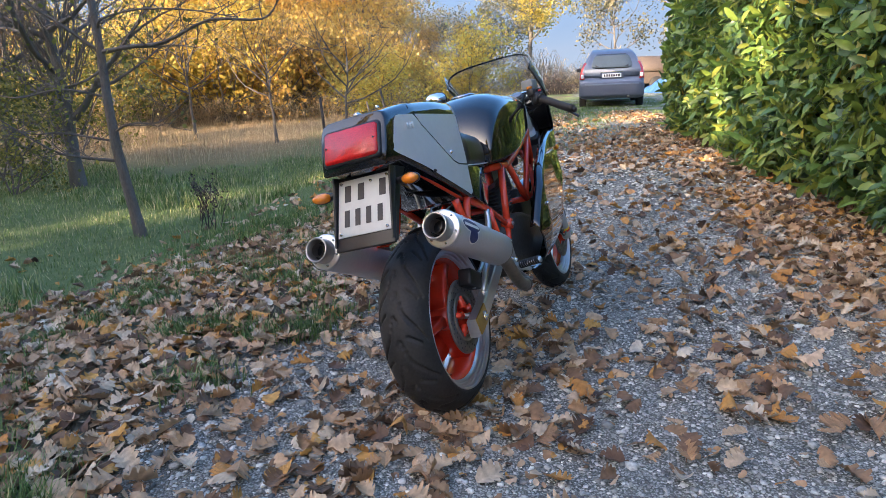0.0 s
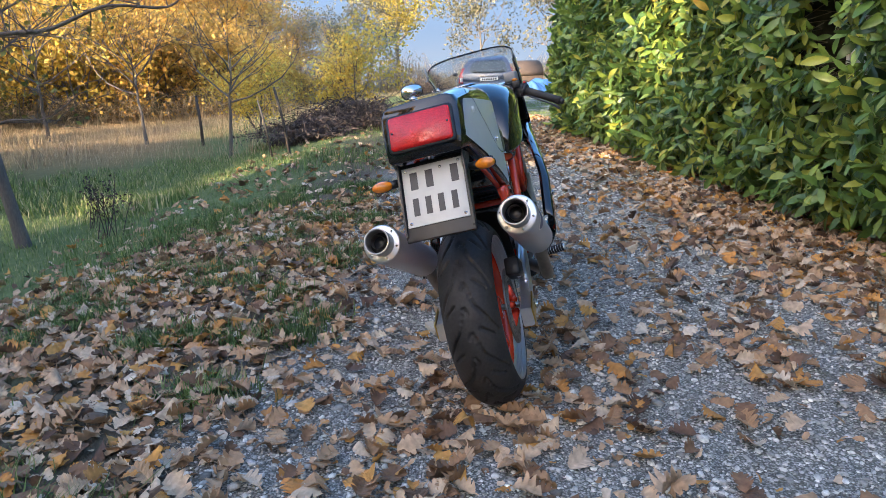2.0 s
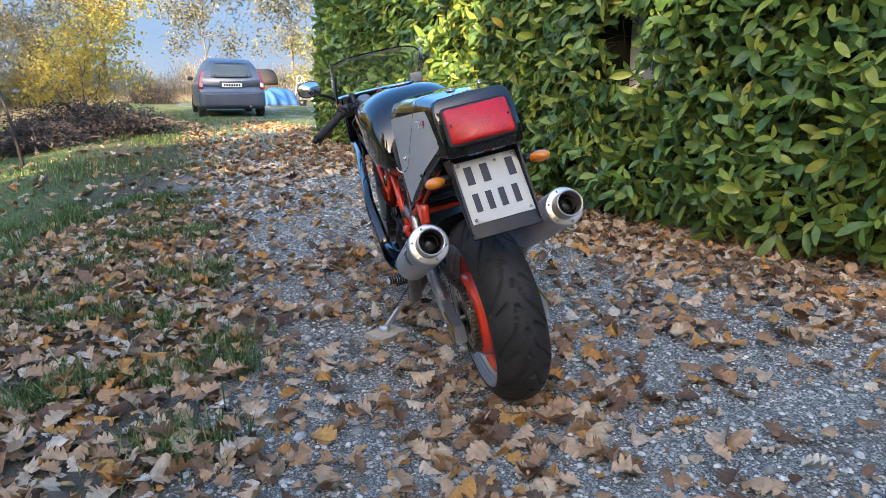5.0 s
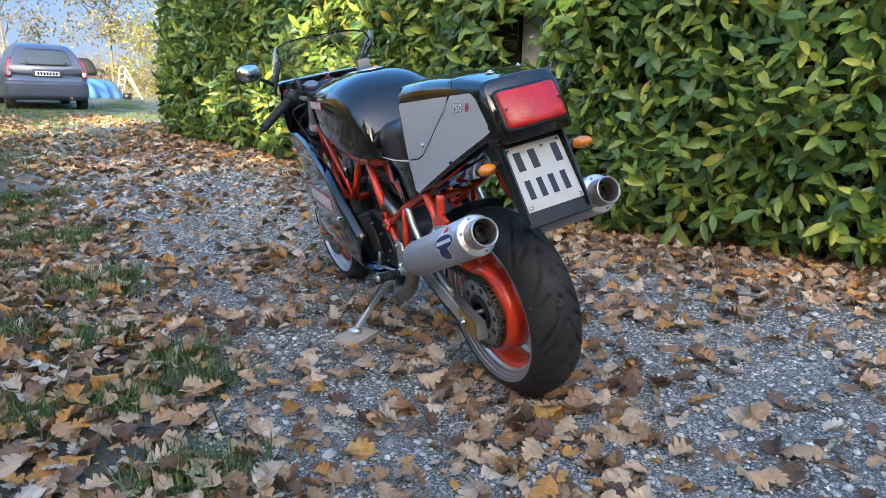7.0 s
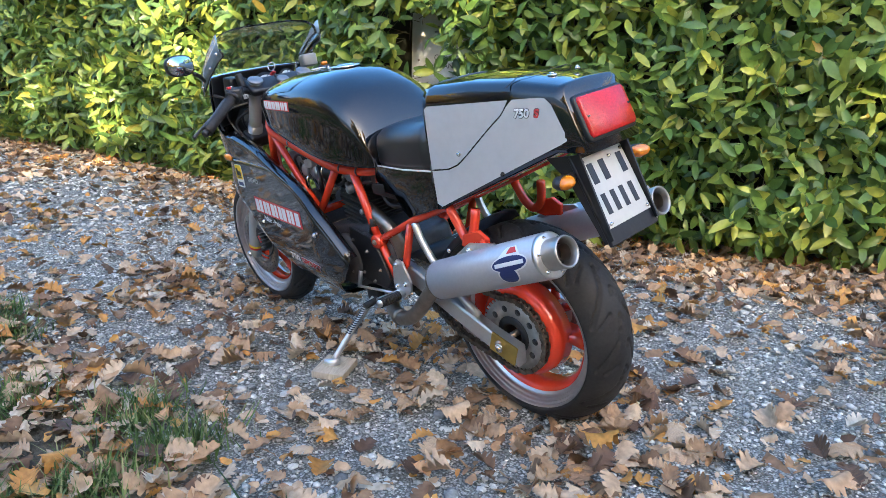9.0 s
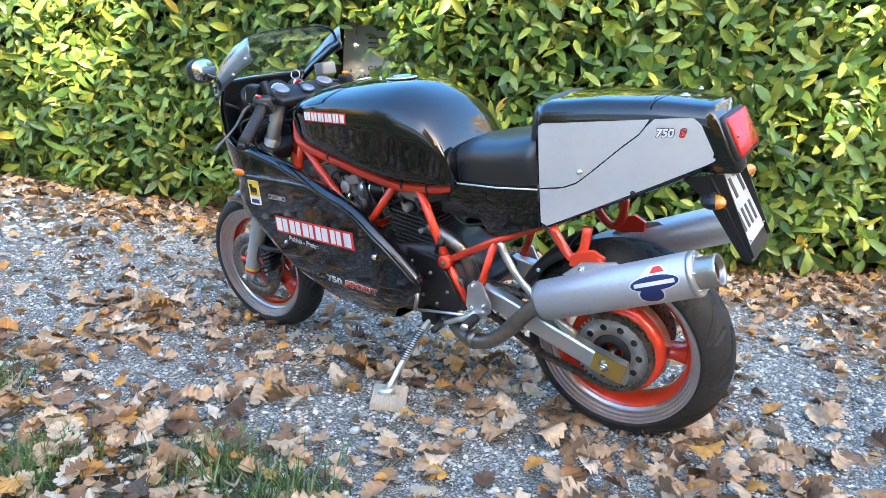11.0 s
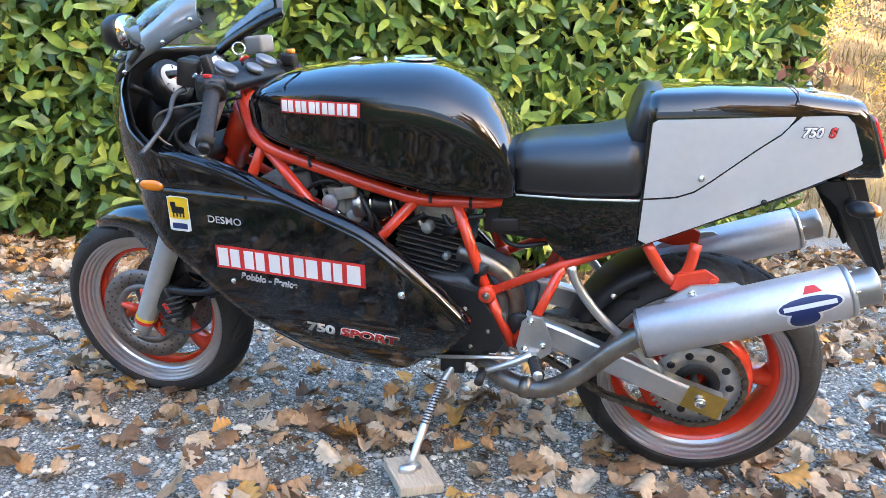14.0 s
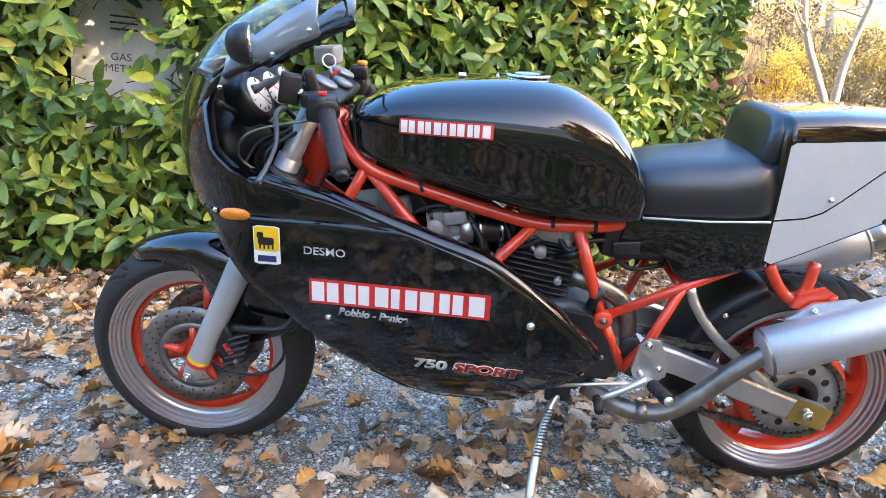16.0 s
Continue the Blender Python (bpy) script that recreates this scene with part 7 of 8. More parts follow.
again(shrub, 10.2, -11.0, 250, 0.55)
for x, y, t in ((3, -25, 10), (8.5, -26, 100), (-3, -26, 220), (-8, -27, 40), (5.8, -23, 70), (0.2, -23.5, 140), (11.5, -24, 200)):
    again(gold, x, y, t, 1.0)
again(shrub, 12.5, -15.5, 80, 0.6)


def bank_trunk(pts, r, seed, label):
    """A slim pale trunk with a few twigs and yellow leaves."""
    rnd = random.Random(seed)
    w = Wood()
    p = spline([Vector(q) for q in pts], 5)
    w.limb(p, list(np.linspace(r, r * 0.45, len(p))), 10)
    for k in range(12):
        q = p[rnd.randrange(len(p) // 2, len(p))]
        w.branch(q, Vector((rnd.gauss(0, 1), rnd.gauss(0, 1), 0.5)), rnd.uniform(0.5, 1.2), r * 0.22, 1, rnd, 3)
    thing = new("tree")
    mesh_of("trunk", [tuple(q) for q in w.v], w.f, BARK_PALE, thing, smooth=True)
    v, f = crown_mesh(w.tips, 200, 0.12, 0.07, seed)
    mesh_of("crown", v, f, OAK_YELLOW, thing)
    return tagged(thing, label, "tree")


bank_trunk([(6.22, -5.48, 0.1), (6.26, -5.40, 1.0), (6.30, -5.33, 1.75), (6.36, -5.22, 2.12), (6.43, -5.06, 2.54), (6.47, -4.97, 2.85), (6.47, -4.88, 3.25), (6.5, -4.8, 4.2), (6.4, -4.8, 5.5)], 0.070, 61, "pale-barked tree with a crooked trunk on the dry bank")
bank_trunk([(6.72, -5.75, 0.1), (6.58, -5.77, 1.4), (6.48, -5.77, 2.17), (6.42, -5.77, 2.46), (6.32, -5.79, 2.82), (6.14, -5.81, 3.31), (5.9, -5.9, 4.3), (5.8, -6.0, 5.6)], 0.072, 62, "pale-barked leaning tree on the dry bank")
bramble(8.2, -6.6, 1.6, 1.6, 0.8, 260, 8, "dry beige thicket on the bank")
bramble(11.0, -10.5, 2.2, 2.0, 1.1, 300, 9, "dry beige thicket on the bank")
red_bush = tree((3.10, -0.35), 1.55, 0.02, LEAF_RUSSET, 260, 31, "russet-leaved shoots growing out of the hedge", size=0.085, spread=0.10, clear=0.4, wide=0.5, name="shrub", cat="shrub", stems=2)

# ---- gas cabinet in the hedge ----
WHITE_METAL = material("white_enamel", (0.72, 0.71, 0.67), rough=0.45, var=0.10, scale=5, fine=30, bump=0.03)
CONCRETE = material("concrete", (0.34, 0.30, 0.25), rough=0.9, var=0.25, scale=6, fine=50, bump=0.4)
cab = part("gas_cabinet", box((3.14, 3.70, 1.16), (0.30, 0.58, 0.78), (0, 0, 0), 0.006), WHITE_METAL, None, smooth=False)
tagged(cab, "white metal gas meter cabinet half hidden in the hedge", "cabinet")
part("door", box((2.985, 3.70, 1.16), (0.012, 0.54, 0.74), (0, 0, 0), 0.003), WHITE_METAL, cab, smooth=False)
for k in range(3):
    part("louvre", box((2.977, 3.72, 1.38 + 0.035 * k), (0.012, 0.14, 0.012), (0, 30, 0), 0.002), WHITE_METAL, cab, smooth=False)
    part("louvre_slot", box((2.9785, 3.72, 1.369 + 0.035 * k), (0.004, 0.14, 0.010)), INK, cab, smooth=False)
part("lock", disc((2.977, 3.92, 1.20), (1, 0, 0), 0.010, 0.006, 14), STEEL, cab)
GREY_INK = material("grey_letters", (0.10, 0.10, 0.10), rough=0.6, var=0.1, bump=0.0)
lettering("lettering", "GAS", 0.058, GREY_INK, cab, lambda u, v: Vector((2.9775, 3.79 - u, 1.200 + v)))
lettering("lettering", "METANO", 0.058, GREY_INK, cab, lambda u, v: Vector((2.9775, 3.82 - u, 1.138 + v)))
plinth = part("plinth", box((3.16, 3.70, 0.41), (0.34, 0.66, 0.74), (0, 0, 0), 0.01), CONCRETE, None, smooth=False)
tagged(plinth, "stained concrete plinth under the gas cabinet", "plinth")

# ---- parked car ----
CAR = material("grey_car_paint", (0.105, 0.130, 0.185), rough=0.40, metal=0.2, coat=0.4, var=0.06, bump=0.0)
CARLOW = material("car_bumper_grey", (0.060, 0.074, 0.108), rough=0.45, var=0.08, bump=0.0)
CARGLASS = material("dark_car_glass", (0.10, 0.125, 0.14), rough=0.08, var=0.2, scale=3, bump=0.0, spec=0.4)
CARRED = material("car_lamp_red", (0.45, 0.03, 0.03), rough=0.15, coat=0.6, var=0.1, bump=0.05)
CARWHITE = material("car_lamp_clear", (0.62, 0.58, 0.56), rough=0.15, coat=0.6, var=0.1, bump=0.05)
car = new("car")
tagged(car, "grey hatchback car parked on the grass, seen from behind", "car")


def ring_of(y, w, z0, z1, r, n=5):
    """An upright rounded-rectangle section across the car."""
    h = (z1 - z0) / 2
    return [(px, y, z0 + h + pz) for px, pz in rounded(w, h, min(r, h * 0.95, w * 0.95), n)]


rings = [ring_of(y, w, a, b, r) for y, w, a, b, r in ((0.0, 0.70, 0.34, 0.62, 0.10), (0.05, 0.78, 0.27, 0.70, 0.12), (0.16, 0.815, 0.24, 0.92, 0.14), (0.40, 0.83, 0.22, 0.97, 0.16), (1.2, 0.835, 0.20, 0.96, 0.16), (2.6, 0.83, 0.20, 0.93, 0.16), (3.3, 0.79, 0.22, 0.84, 0.16), (3.7, 0.68, 0.26, 0.70, 0.14), (3.83, 0.5, 0.34, 0.58, 0.08))]
bm = add_loft(bmesh.new(), rings)
bmesh.ops.recalc_face_normals(bm, faces=bm.faces)
part("body", bm, CAR, car)
def cabin_ring(y, low, top, z1, r):
    """A section of the cabin, wide at the belt line and narrow at the roof."""
    out = []
    for px, py, pz in ring_of(y, 1.0, 0.80, z1, r, 6):
        out.append((px * (low + (top - low) * max(0.0, (pz - 0.80) / 0.72)), py, pz))
    return out


rings = [cabin_ring(*q) for q in ((0.07, 0.76, 0.60, 0.99, 0.05), (0.13, 0.775, 0.57, 1.15, 0.10), (0.24, 0.775, 0.56, 1.36, 0.15), (0.42, 0.775, 0.555, 1.455, 0.2), (1.1, 0.775, 0.56, 1.515, 0.22), (2.0, 0.77, 0.56, 1.48, 0.22), (2.5, 0.76, 0.58, 1.28, 0.16), (3.0, 0.74, 0.66, 0.96, 0.05))]
bm = add_loft(bmesh.new(), rings)
bmesh.ops.recalc_face_normals(bm, faces=bm.faces)
part("cabin", bm, CAR, car)


def glass_rows(z0, z1, w0, w1, off):
    rows = []
    for t in np.linspace(0, 1, 11):
        z = z0 + (z1 - z0) * t
        y = float(np.interp(z, [0.99, 1.15, 1.36], [0.07, 0.13, 0.24])) - off
        w = (w0 + (w1 - w0) * t) * (1 - 0.10 * abs(2 * t - 1) ** 5)
        rows.append([Vector((w * q, y + 0.03 * abs(q) ** 4, z)) for q in np.linspace(-1, 1, 15)])
    return rows


part("window_seal", sheet(glass_rows(1.00, 1.365, 0.615, 0.50, 0.010), 0.004), INK, car)
part("rear_window", sheet(glass_rows(1.02, 1.345, 0.585, 0.475, 0.022), 0.004), CARGLASS, car, "rear window reflecting the sky")
for sx_ in (-0.30, 0.30):
    part("headrest", box((sx_, 0.105, 1.10), (0.23, 0.012, 0.13), (-26, 0, 0), 0.004), INK, car)
for s in (1, -1):
    part("side_window", prism([(0.55, 1.02), (0.72, 1.36), (1.5, 1.42), (2.2, 1.36), (2.55, 1.02)], 0, 0.006), CARGLASS, car).matrix_basis = pose(s * 0.668, 0, 0.0, 0, 0, 90) @ pose(0, 0, 0, -8 * s, 0, 0)
    rows = [[Vector((s * (0.815 - 0.105 * t * t - 0.115 * q * (1 - 0.45 * t)), 0.030 + 0.125 * t - 0.045 * q + 0.03, 0.74 + 0.42 * t)) for q in (0, 0.4, 1.0)] for t in np.linspace(0, 1, 8)]
    part("tail_lamp", sheet(rows, 0.03), CARRED, car)
    part("reverse_lamp", box((s * 0.742, 0.040, 0.82), (0.085, 0.03, 0.10), (0, 0, s * -14), 0.01), CARWHITE, car)
    part("door_mirror", box((s * 0.87, 2.35, 1.0), (0.14, 0.09, 0.11), (0, 0, 0), 0.03), SATIN, car)
    for y in (0.58, 3.05):
        tw = part("wheel", lathe([(-0.09, 0.19), (-0.09, 0.27), (-0.07, 0.295), (0.07, 0.295), (0.09, 0.27), (0.09, 0.19)], 28, (0, 0, 0)), RUBBER, car)
        tw.matrix_basis = pose(s * 0.735, y, 0.295, 0, 0, 90)
        part("rim", lathe([(-0.06, 0.01), (-0.06, 0.19), (0.06, 0.19), (0.06, 0.01)], 24, (0, 0, 0)), ALU, tw)
part("bumper", add_loft(bmesh.new(), [ring_of(y, w, a, b, 0.09) for y, w, a, b in ((-0.06, 0.60, 0.36, 0.60), (-0.045, 0.74, 0.30, 0.655), (0.06, 0.815, 0.27, 0.665), (0.30, 0.84, 0.25, 0.66))]), CARLOW, car)
part("bumper_strip", box((0, -0.048, 0.60), (1.36, 0.03, 0.035), (0, 0, 0), 0.01), CAR, car)
part("plate_recess", box((0, 0.062, 0.835), (0.60, 0.03, 0.15), (0, 0, 0), 0.01), CARLOW, car)
cp = part("number_plate", box((0, 0.045, 0.825), (0.48, 0.01, 0.10), (0, 0, 0), 0.004), WHITE, car, "white number plate with dark bars")
for k in range(7):
    part("plate_bar", box((-0.18 + 0.06 * k, 0.039, 0.825), (0.04, 0.003, 0.06)), INK, cp)
part("plate_trim", box((0, 0.05, 0.915), (0.56, 0.02, 0.022), (0, 0, 0), 0.005), CHROME, car)
part("wiper", tube([(0.0, 0.115, 1.045), (0.30, 0.128, 1.075)], 0.010, 6), INK, car)
part("roof_aerial", tube([(0, 0.75, 1.50), (0, 0.60, 1.72)], 0.006, 5), INK, car)
part("exhaust_pipe", disc((0.42, -0.04, 0.29), (0, 1, 0), 0.03, 0.12, 14), STEEL, car)
car.matrix_world = pose(4.36, 17.75, float(ground_z(4.36, 18.6)) - 0.03, 1.5, 0, -12)

# ---- tarpaulin heap, frame and ladder stand beyond the car ----
TARP = material("blue_tarpaulin", (0.035, 0.10, 0.26), rough=0.4, var=0.25, scale=3, fine=20, bump=0.4)
WHITE_TUBE = material("white_tube", (0.72, 0.70, 0.66), rough=0.45, var=0.1, bump=0.02)
DARKWOOD = material("brown_boards", (0.075, 0.055, 0.042), rough=0.8, var=0.3, bump=0.3)


def tarp(x, y, lx, ly, h):
    n = 30
    rows = []
    for i in range(n):
        row = []
        for k in range(n):
            a, b = 2 * i / (n - 1) - 1, 2 * k / (n - 1) - 1
            q = max(abs(a) ** 3.0, abs(b) ** 3.0)
            z = h * (1 - q) * (0.85 + 0.15 * math.sin(a * 5 + b * 3)) + 0.05 * math.sin(a * 17 + b * 4) * (1 - q) + 0.02
            row.append(Vector((a * lx * (1 + 0.06 * math.sin(b * 9)), b * ly * (1 + 0.06 * math.sin(a * 11)), z)))
        rows.append(row)
    ob = part("tarpaulin", sheet(rows, 0.01), TARP)
    ob.matrix_world = pose(x, y, float(ground_z(x, y)), 0, 0, 10)
    return tagged(ob, "crumpled blue tarpaulin over a heap beyond the car", "tarpaulin")


tarp(8.35, 25.2, 0.80, 0.7, 0.66)
shed = new("garden_trailer")
tagged(shed, "old brown trailer with an arched top beyond the car", "trailer")
shed.matrix_world = pose(8.3, 27.6, float(ground_z(8.3, 27.6)))
rows = [[Vector((x, 0.9 * math.cos(a), 0.75 + 0.62 * math.sin(a))) for a in np.linspace(0, math.pi, 13)] for x in (-0.85, 0, 0.85)]
part("arched_cover", sheet(rows, 0.03), DARKWOOD, shed)
part("box_body", box((0, 0, 0.55), (1.7, 1.7, 0.5), (0, 0, 0), 0.02), DARKWOOD, shed)
for s in (1, -1):
    part("wheel", disc((0, s * 0.9, 0.28), (0, 1, 0), 0.28, 0.14, 20, 0.02), RUBBER, shed)
swing = new("frame_stand")
tagged(swing, "white tubular folding stand on the grass", "stand")
swing.matrix_world = pose(9.45, 25.0, float(ground_z(9.45, 25)))
for pts in (((-0.25, 0.3, 0), (-0.22, 0.0, 1.08)), ((-0.02, 0.3, 0), (-0.02, 0.0, 1.1)), ((-0.22, 0, 1.08), (-0.12, 0, 1.14), (-0.02, 0, 1.1)), ((0.35, -0.35, 0), (-0.02, 0.0, 1.1)), ((0.30, -0.45, 0), (-0.1, -0.02, 0.95))):
    part("tube", tube(pts, 0.018, 8), WHITE_TUBE, swing)
for k in range(5):
    z = 0.15 + 0.18 * k
    part("rung", tube([(-0.245 + 0.005 * k, 0.3 - 0.28 * z, z), (-0.02, 0.3 - 0.28 * z, z)], 0.012, 6), WHITE_TUBE, swing)
pot = part("bucket", lathe([(0, 0.0), (0, 0.12), (0.24, 0.15), (0.24, 0.135), (0.02, 0.11), (0.02, 0.0)], 20, (0, 0, 0), pose(0, 0, 0, 90, 0, 0), closed=False), SATIN)
pot.matrix_world = pose(9.15, 24.4, float(ground_z(9.15, 24.4)))
tagged(pot, "small black bucket on the grass", "bucket")

# ---- dry weed stalks ----
def weed(x, y, h, seed):
    r = random.Random(seed)
    w = Wood()
    for k in range(4):
        top = Vector((r.gauss(0, 0.08), r.gauss(0, 0.05), h * r.uniform(0.7, 1.0)))
        p = spline([Vector((r.gauss(0, 0.03), 0, -0.03)), top * 0.5 + Vector((r.gauss(0, 0.02), 0, 0)), top], 4)
        w.limb(p, list(np.linspace(0.005, 0.002, len(p))), 4)
        for q in range(5):
            w.branch(p[3 + q % 5], Vector((r.gauss(0, 1), r.gauss(0, 1), 0.9)), 0.12, 0.002, 0, r, 0, 0.2, 0.3, 3)
    thing = new("weed")
    mesh_of("stalk", [tuple(p) for p in w.v], w.f, BRAMBLE, thing)
    v, f = crown_mesh(w.tips, 90, 0.02, 0.03, seed)
    tagged(mesh_of("seed_head", v, f, BRAMBLE, thing), kind="stuff")
    thing.matrix_world = pose(x, y, float(ground_z(x, y)))
    return tagged(thing, "dry brown weed stalk with seed heads", "weed", "dry weeds in the grass")


for x, y, h, s in ((-2.28, 6.2, 0.62, 1), (-2.18, 6.05, 0.5, 2), (-2.6, 6.9, 0.4, 3)):
    weed(x, y, h, s)


# ---- grass ----
def blades(x, y, size, seed, mat, name, label, width=0.05, loose=0.35):
    r = np.random.default_rng(seed)
    n = len(x)
    proto = (np.array([(0, -0.5 * width, 0), (0, 0.5 * width, 0), (0.10, -0.32 * width, 0.55), (0.10, 0.32 * width, 0.55), (0.38, 0.0, 1.0)]), np.array([(0, 1, 3), (0, 3, 2), (2, 3, 4)]))
    a = r.uniform(0, 6.28, n)
    lean = r.normal(0, loose, n)
    turns = np.zeros((n, 3, 3))
    turns[:, 0, 0], turns[:, 1, 0], turns[:, 0, 1], turns[:, 1, 1], turns[:, 2, 2] = np.cos(a), np.sin(a), -np.sin(a), np.cos(a), 1
    turns[:, 0, 2], turns[:, 1, 2] = lean * np.cos(a), lean * np.sin(a)
    v, f = scatter(proto, np.stack([x, y, ground_z(x, y) - 0.004], 1), turns, size * r.uniform(0.5, 1.3, n))
    ob = mesh_of(name, v, f, mat)
    return tagged(ob, label, "grass", kind="stuff")


def edge_of(x, y):
    """Metres east of the drive's left border."""
    return x - (0.25 * y - 1.36)


r = np.random.default_rng(31)
# turf on the bank left of the drive
n = 150000
x, y = r.uniform(-7.5, 3.0, n), 1.5 + 18.5 * r.random(n) ** 1.25
e = edge_of(x, y) + 0.25 * fbm(x * 1.3, y * 1.3, 5)
keep = (y < 11.8 + 1.5 * fbm(x * 0.7, y * 0.7, 33) + 3.0 * smooth01((e + 2.6) / 1.0)) & (e < -1.2 + 0.36 * np.clip(y - 4, 0, 4.0)) & (r.random(n) < np.clip((-1.05 - e + 0.36 * np.clip(y - 4, 0, 4.0)) * 2.2, 0.05, 1)) & (x > -0.60 * y - 1)
x, y = x[keep], y[keep]
close = (y < 13) & (edge_of(x, y) > -2.4)
xc, yc = x[close], y[close]
blades(xc, yc, 0.045 * (1 + 1.1 * smooth01(fbm(xc * 1.4, yc * 1.4, 27))), 47, GRASS_GREEN, "verge_grass", "fresh green grass along the border of the drive", width=0.07)
x, y = x[~close], y[~close]
blades(x, y, (0.034 + 0.0026 * y) * (1 + 1.3 * smooth01(fbm(x * 1.1, y * 1.1, 23) * 0.8 - 0.1)), 41, GRASS, "turf", "short green grass on the bank beside the drive", width=0.13)
n = 85000
x, y = r.uniform(-0.5, 8.5, n), 7.0 + 15.5 * r.random(n)
e = edge_of(x, y)
keep = (e > -0.8) & (0.45 * fbm(x * 1.2, y * 0.6, 19) + smooth01((y - 7) / 4) - 0.45 > r.random(n) * 0.6) & (x < np.interp(y, HEDGE_Y + [24], HEDGE_X + [9]))
blades(x[keep], y[keep], 0.040 + 0.025 * smooth01((y[keep] - 10) / 6), 45, GRASS_GREEN, "drive_grass", "grass growing over the upper drive", width=0.12)
# scattered tufts between the leaves
cx, cy = r.uniform(-2.8, 0.6, 210), r.uniform(0.4, 6.5, 210)
ok = (edge_of(cx, cy) < 0.10 * np.sign(np.sin(cx * 40))) & (edge_of(cx, cy) > -1.7)
cx, cy = cx[ok], cy[ok]
k = r.integers(0, len(cx), 36000)
x, y = cx[k] + r.normal(0, 0.065, len(k)), cy[k] + r.normal(0, 0.065, len(k))
blades(x, y, 0.062, 42, GRASS_GREEN, "tuft_grass", "small green grass tufts among fallen leaves", width=0.085, loose=0.9)
# tall dry grass
n = 90000
x, y = r.uniform(-22, 12, n), 9 + 28 * r.random(n)
e = edge_of(x, y)
keep = (((e < -2.4) & (y > 11.5) & (r.random(n) < 0.9)) | ((y > 27) & (r.random(n) < 0.8))) & (x > -0.62 * y) & (x < 0.45 * y)
x, y = x[keep], y[keep]
blades(x, y, 0.19 * (1 + 0.8 * smooth01(fbm(x * 0.6, y * 0.6, 29))), 43, HAY, "meadow_grass", "tall dry beige meadow grass", width=0.035)
n = 26000
x, y = r.uniform(5.0, 24, n), r.uniform(-26, 1.5, n)
keep = (y < -0.6 * (x - 4) + 1.0)
blades(x[keep], y[keep], 0.26, 44, BANK_STRAW, "bank_grass", "dry straw-coloured grass on the bank behind the hedge", width=0.09)


# ---- pebbles ----
def pebble_proto(seed):
    bm = bmesh.new()
    bmesh.ops.create_icosphere(bm, subdivisions=1, radius=0.5)
    q = np.random.default_rng(seed)
    v = np.array([tuple(p.co) for p in bm.verts]) * (1 + q.normal(0, 0.10, (len(bm.verts), 1)))
    f = np.array([[p.index for p in g.verts] for g in bm.faces])
    bm.free()
    return v * np.array([1, 0.75, 0.42]), f


def drive_mask(x, y):
    return (edge_of(x, y) > -0.1 + 0.2 * fbm(x, y, 8)) & (x < np.interp(y, HEDGE_Y, HEDGE_X) + 0.1)


OCTA = (np.array([(0.5, 0, 0), (0, 0.42, 0), (-0.5, 0, 0), (0, -0.42, 0), (0.05, 0, 0.26), (0, 0.05, -0.26)]), np.array([(0, 1, 4), (1, 2, 4), (2, 3, 4), (3, 0, 4), (1, 0, 5), (2, 1, 5), (3, 2, 5), (0, 3, 5)]))


def grit_proto(seed):
    return OCTA[0] * (1 + np.random.default_rng(seed).normal(0, 0.16, (6, 3))), OCTA[1]


sets = []
for n, lo, hi, s0, s1, x0, x1 in ((84000, 0.2, 5.0, 0.006, 0.017, -1.3, 2.7), (17000, 0.2, 5.0, 0.011, 0.027, -1.3, 2.7), (900, 0.2, 6.0, 0.026, 0.050, -1.3, 2.9), (9000, 5.0, 9.0, 0.02, 0.045, -0.8, 3.4), (7000, -4.5, 0.2, 0.014, 0.034, 0.6, 4.2)):
    x, y = r.uniform(x0, x1, n), r.uniform(lo, hi, n)
    keep = drive_mask(x, y)
    x, y = x[keep], y[keep]
    a = r.uniform(0, 6.28, len(x))
    d = np.stack([np.cos(a), np.sin(a), r.normal(0, 0.12, len(x))], 1)
    t = frames_of(d, np.stack([r.normal(0, 0.15, len(x)), r.normal(0, 0.15, len(x)), np.ones(len(x))], 1))
    sz = s0 + (s1 - s0) * r.random(len(x)) ** 1.6
    kinds = r.integers(0, 5, len(x))
    for k in range(5):
        s = kinds == k
        sets.append(scatter(grit_proto(k) if n > 50000 else pebble_proto(k), np.stack([x[s], y[s], ground_z(x[s], y[s]) + 0.006 * fbm(x[s], y[s], 3) + sz[s] * 0.12], 1), t[s], sz[s]))
v, f = joined(sets)
tagged(mesh_of("gravel", v, f, PEBBLE), "loose grey river gravel on the drive", "gravel", kind="stuff")


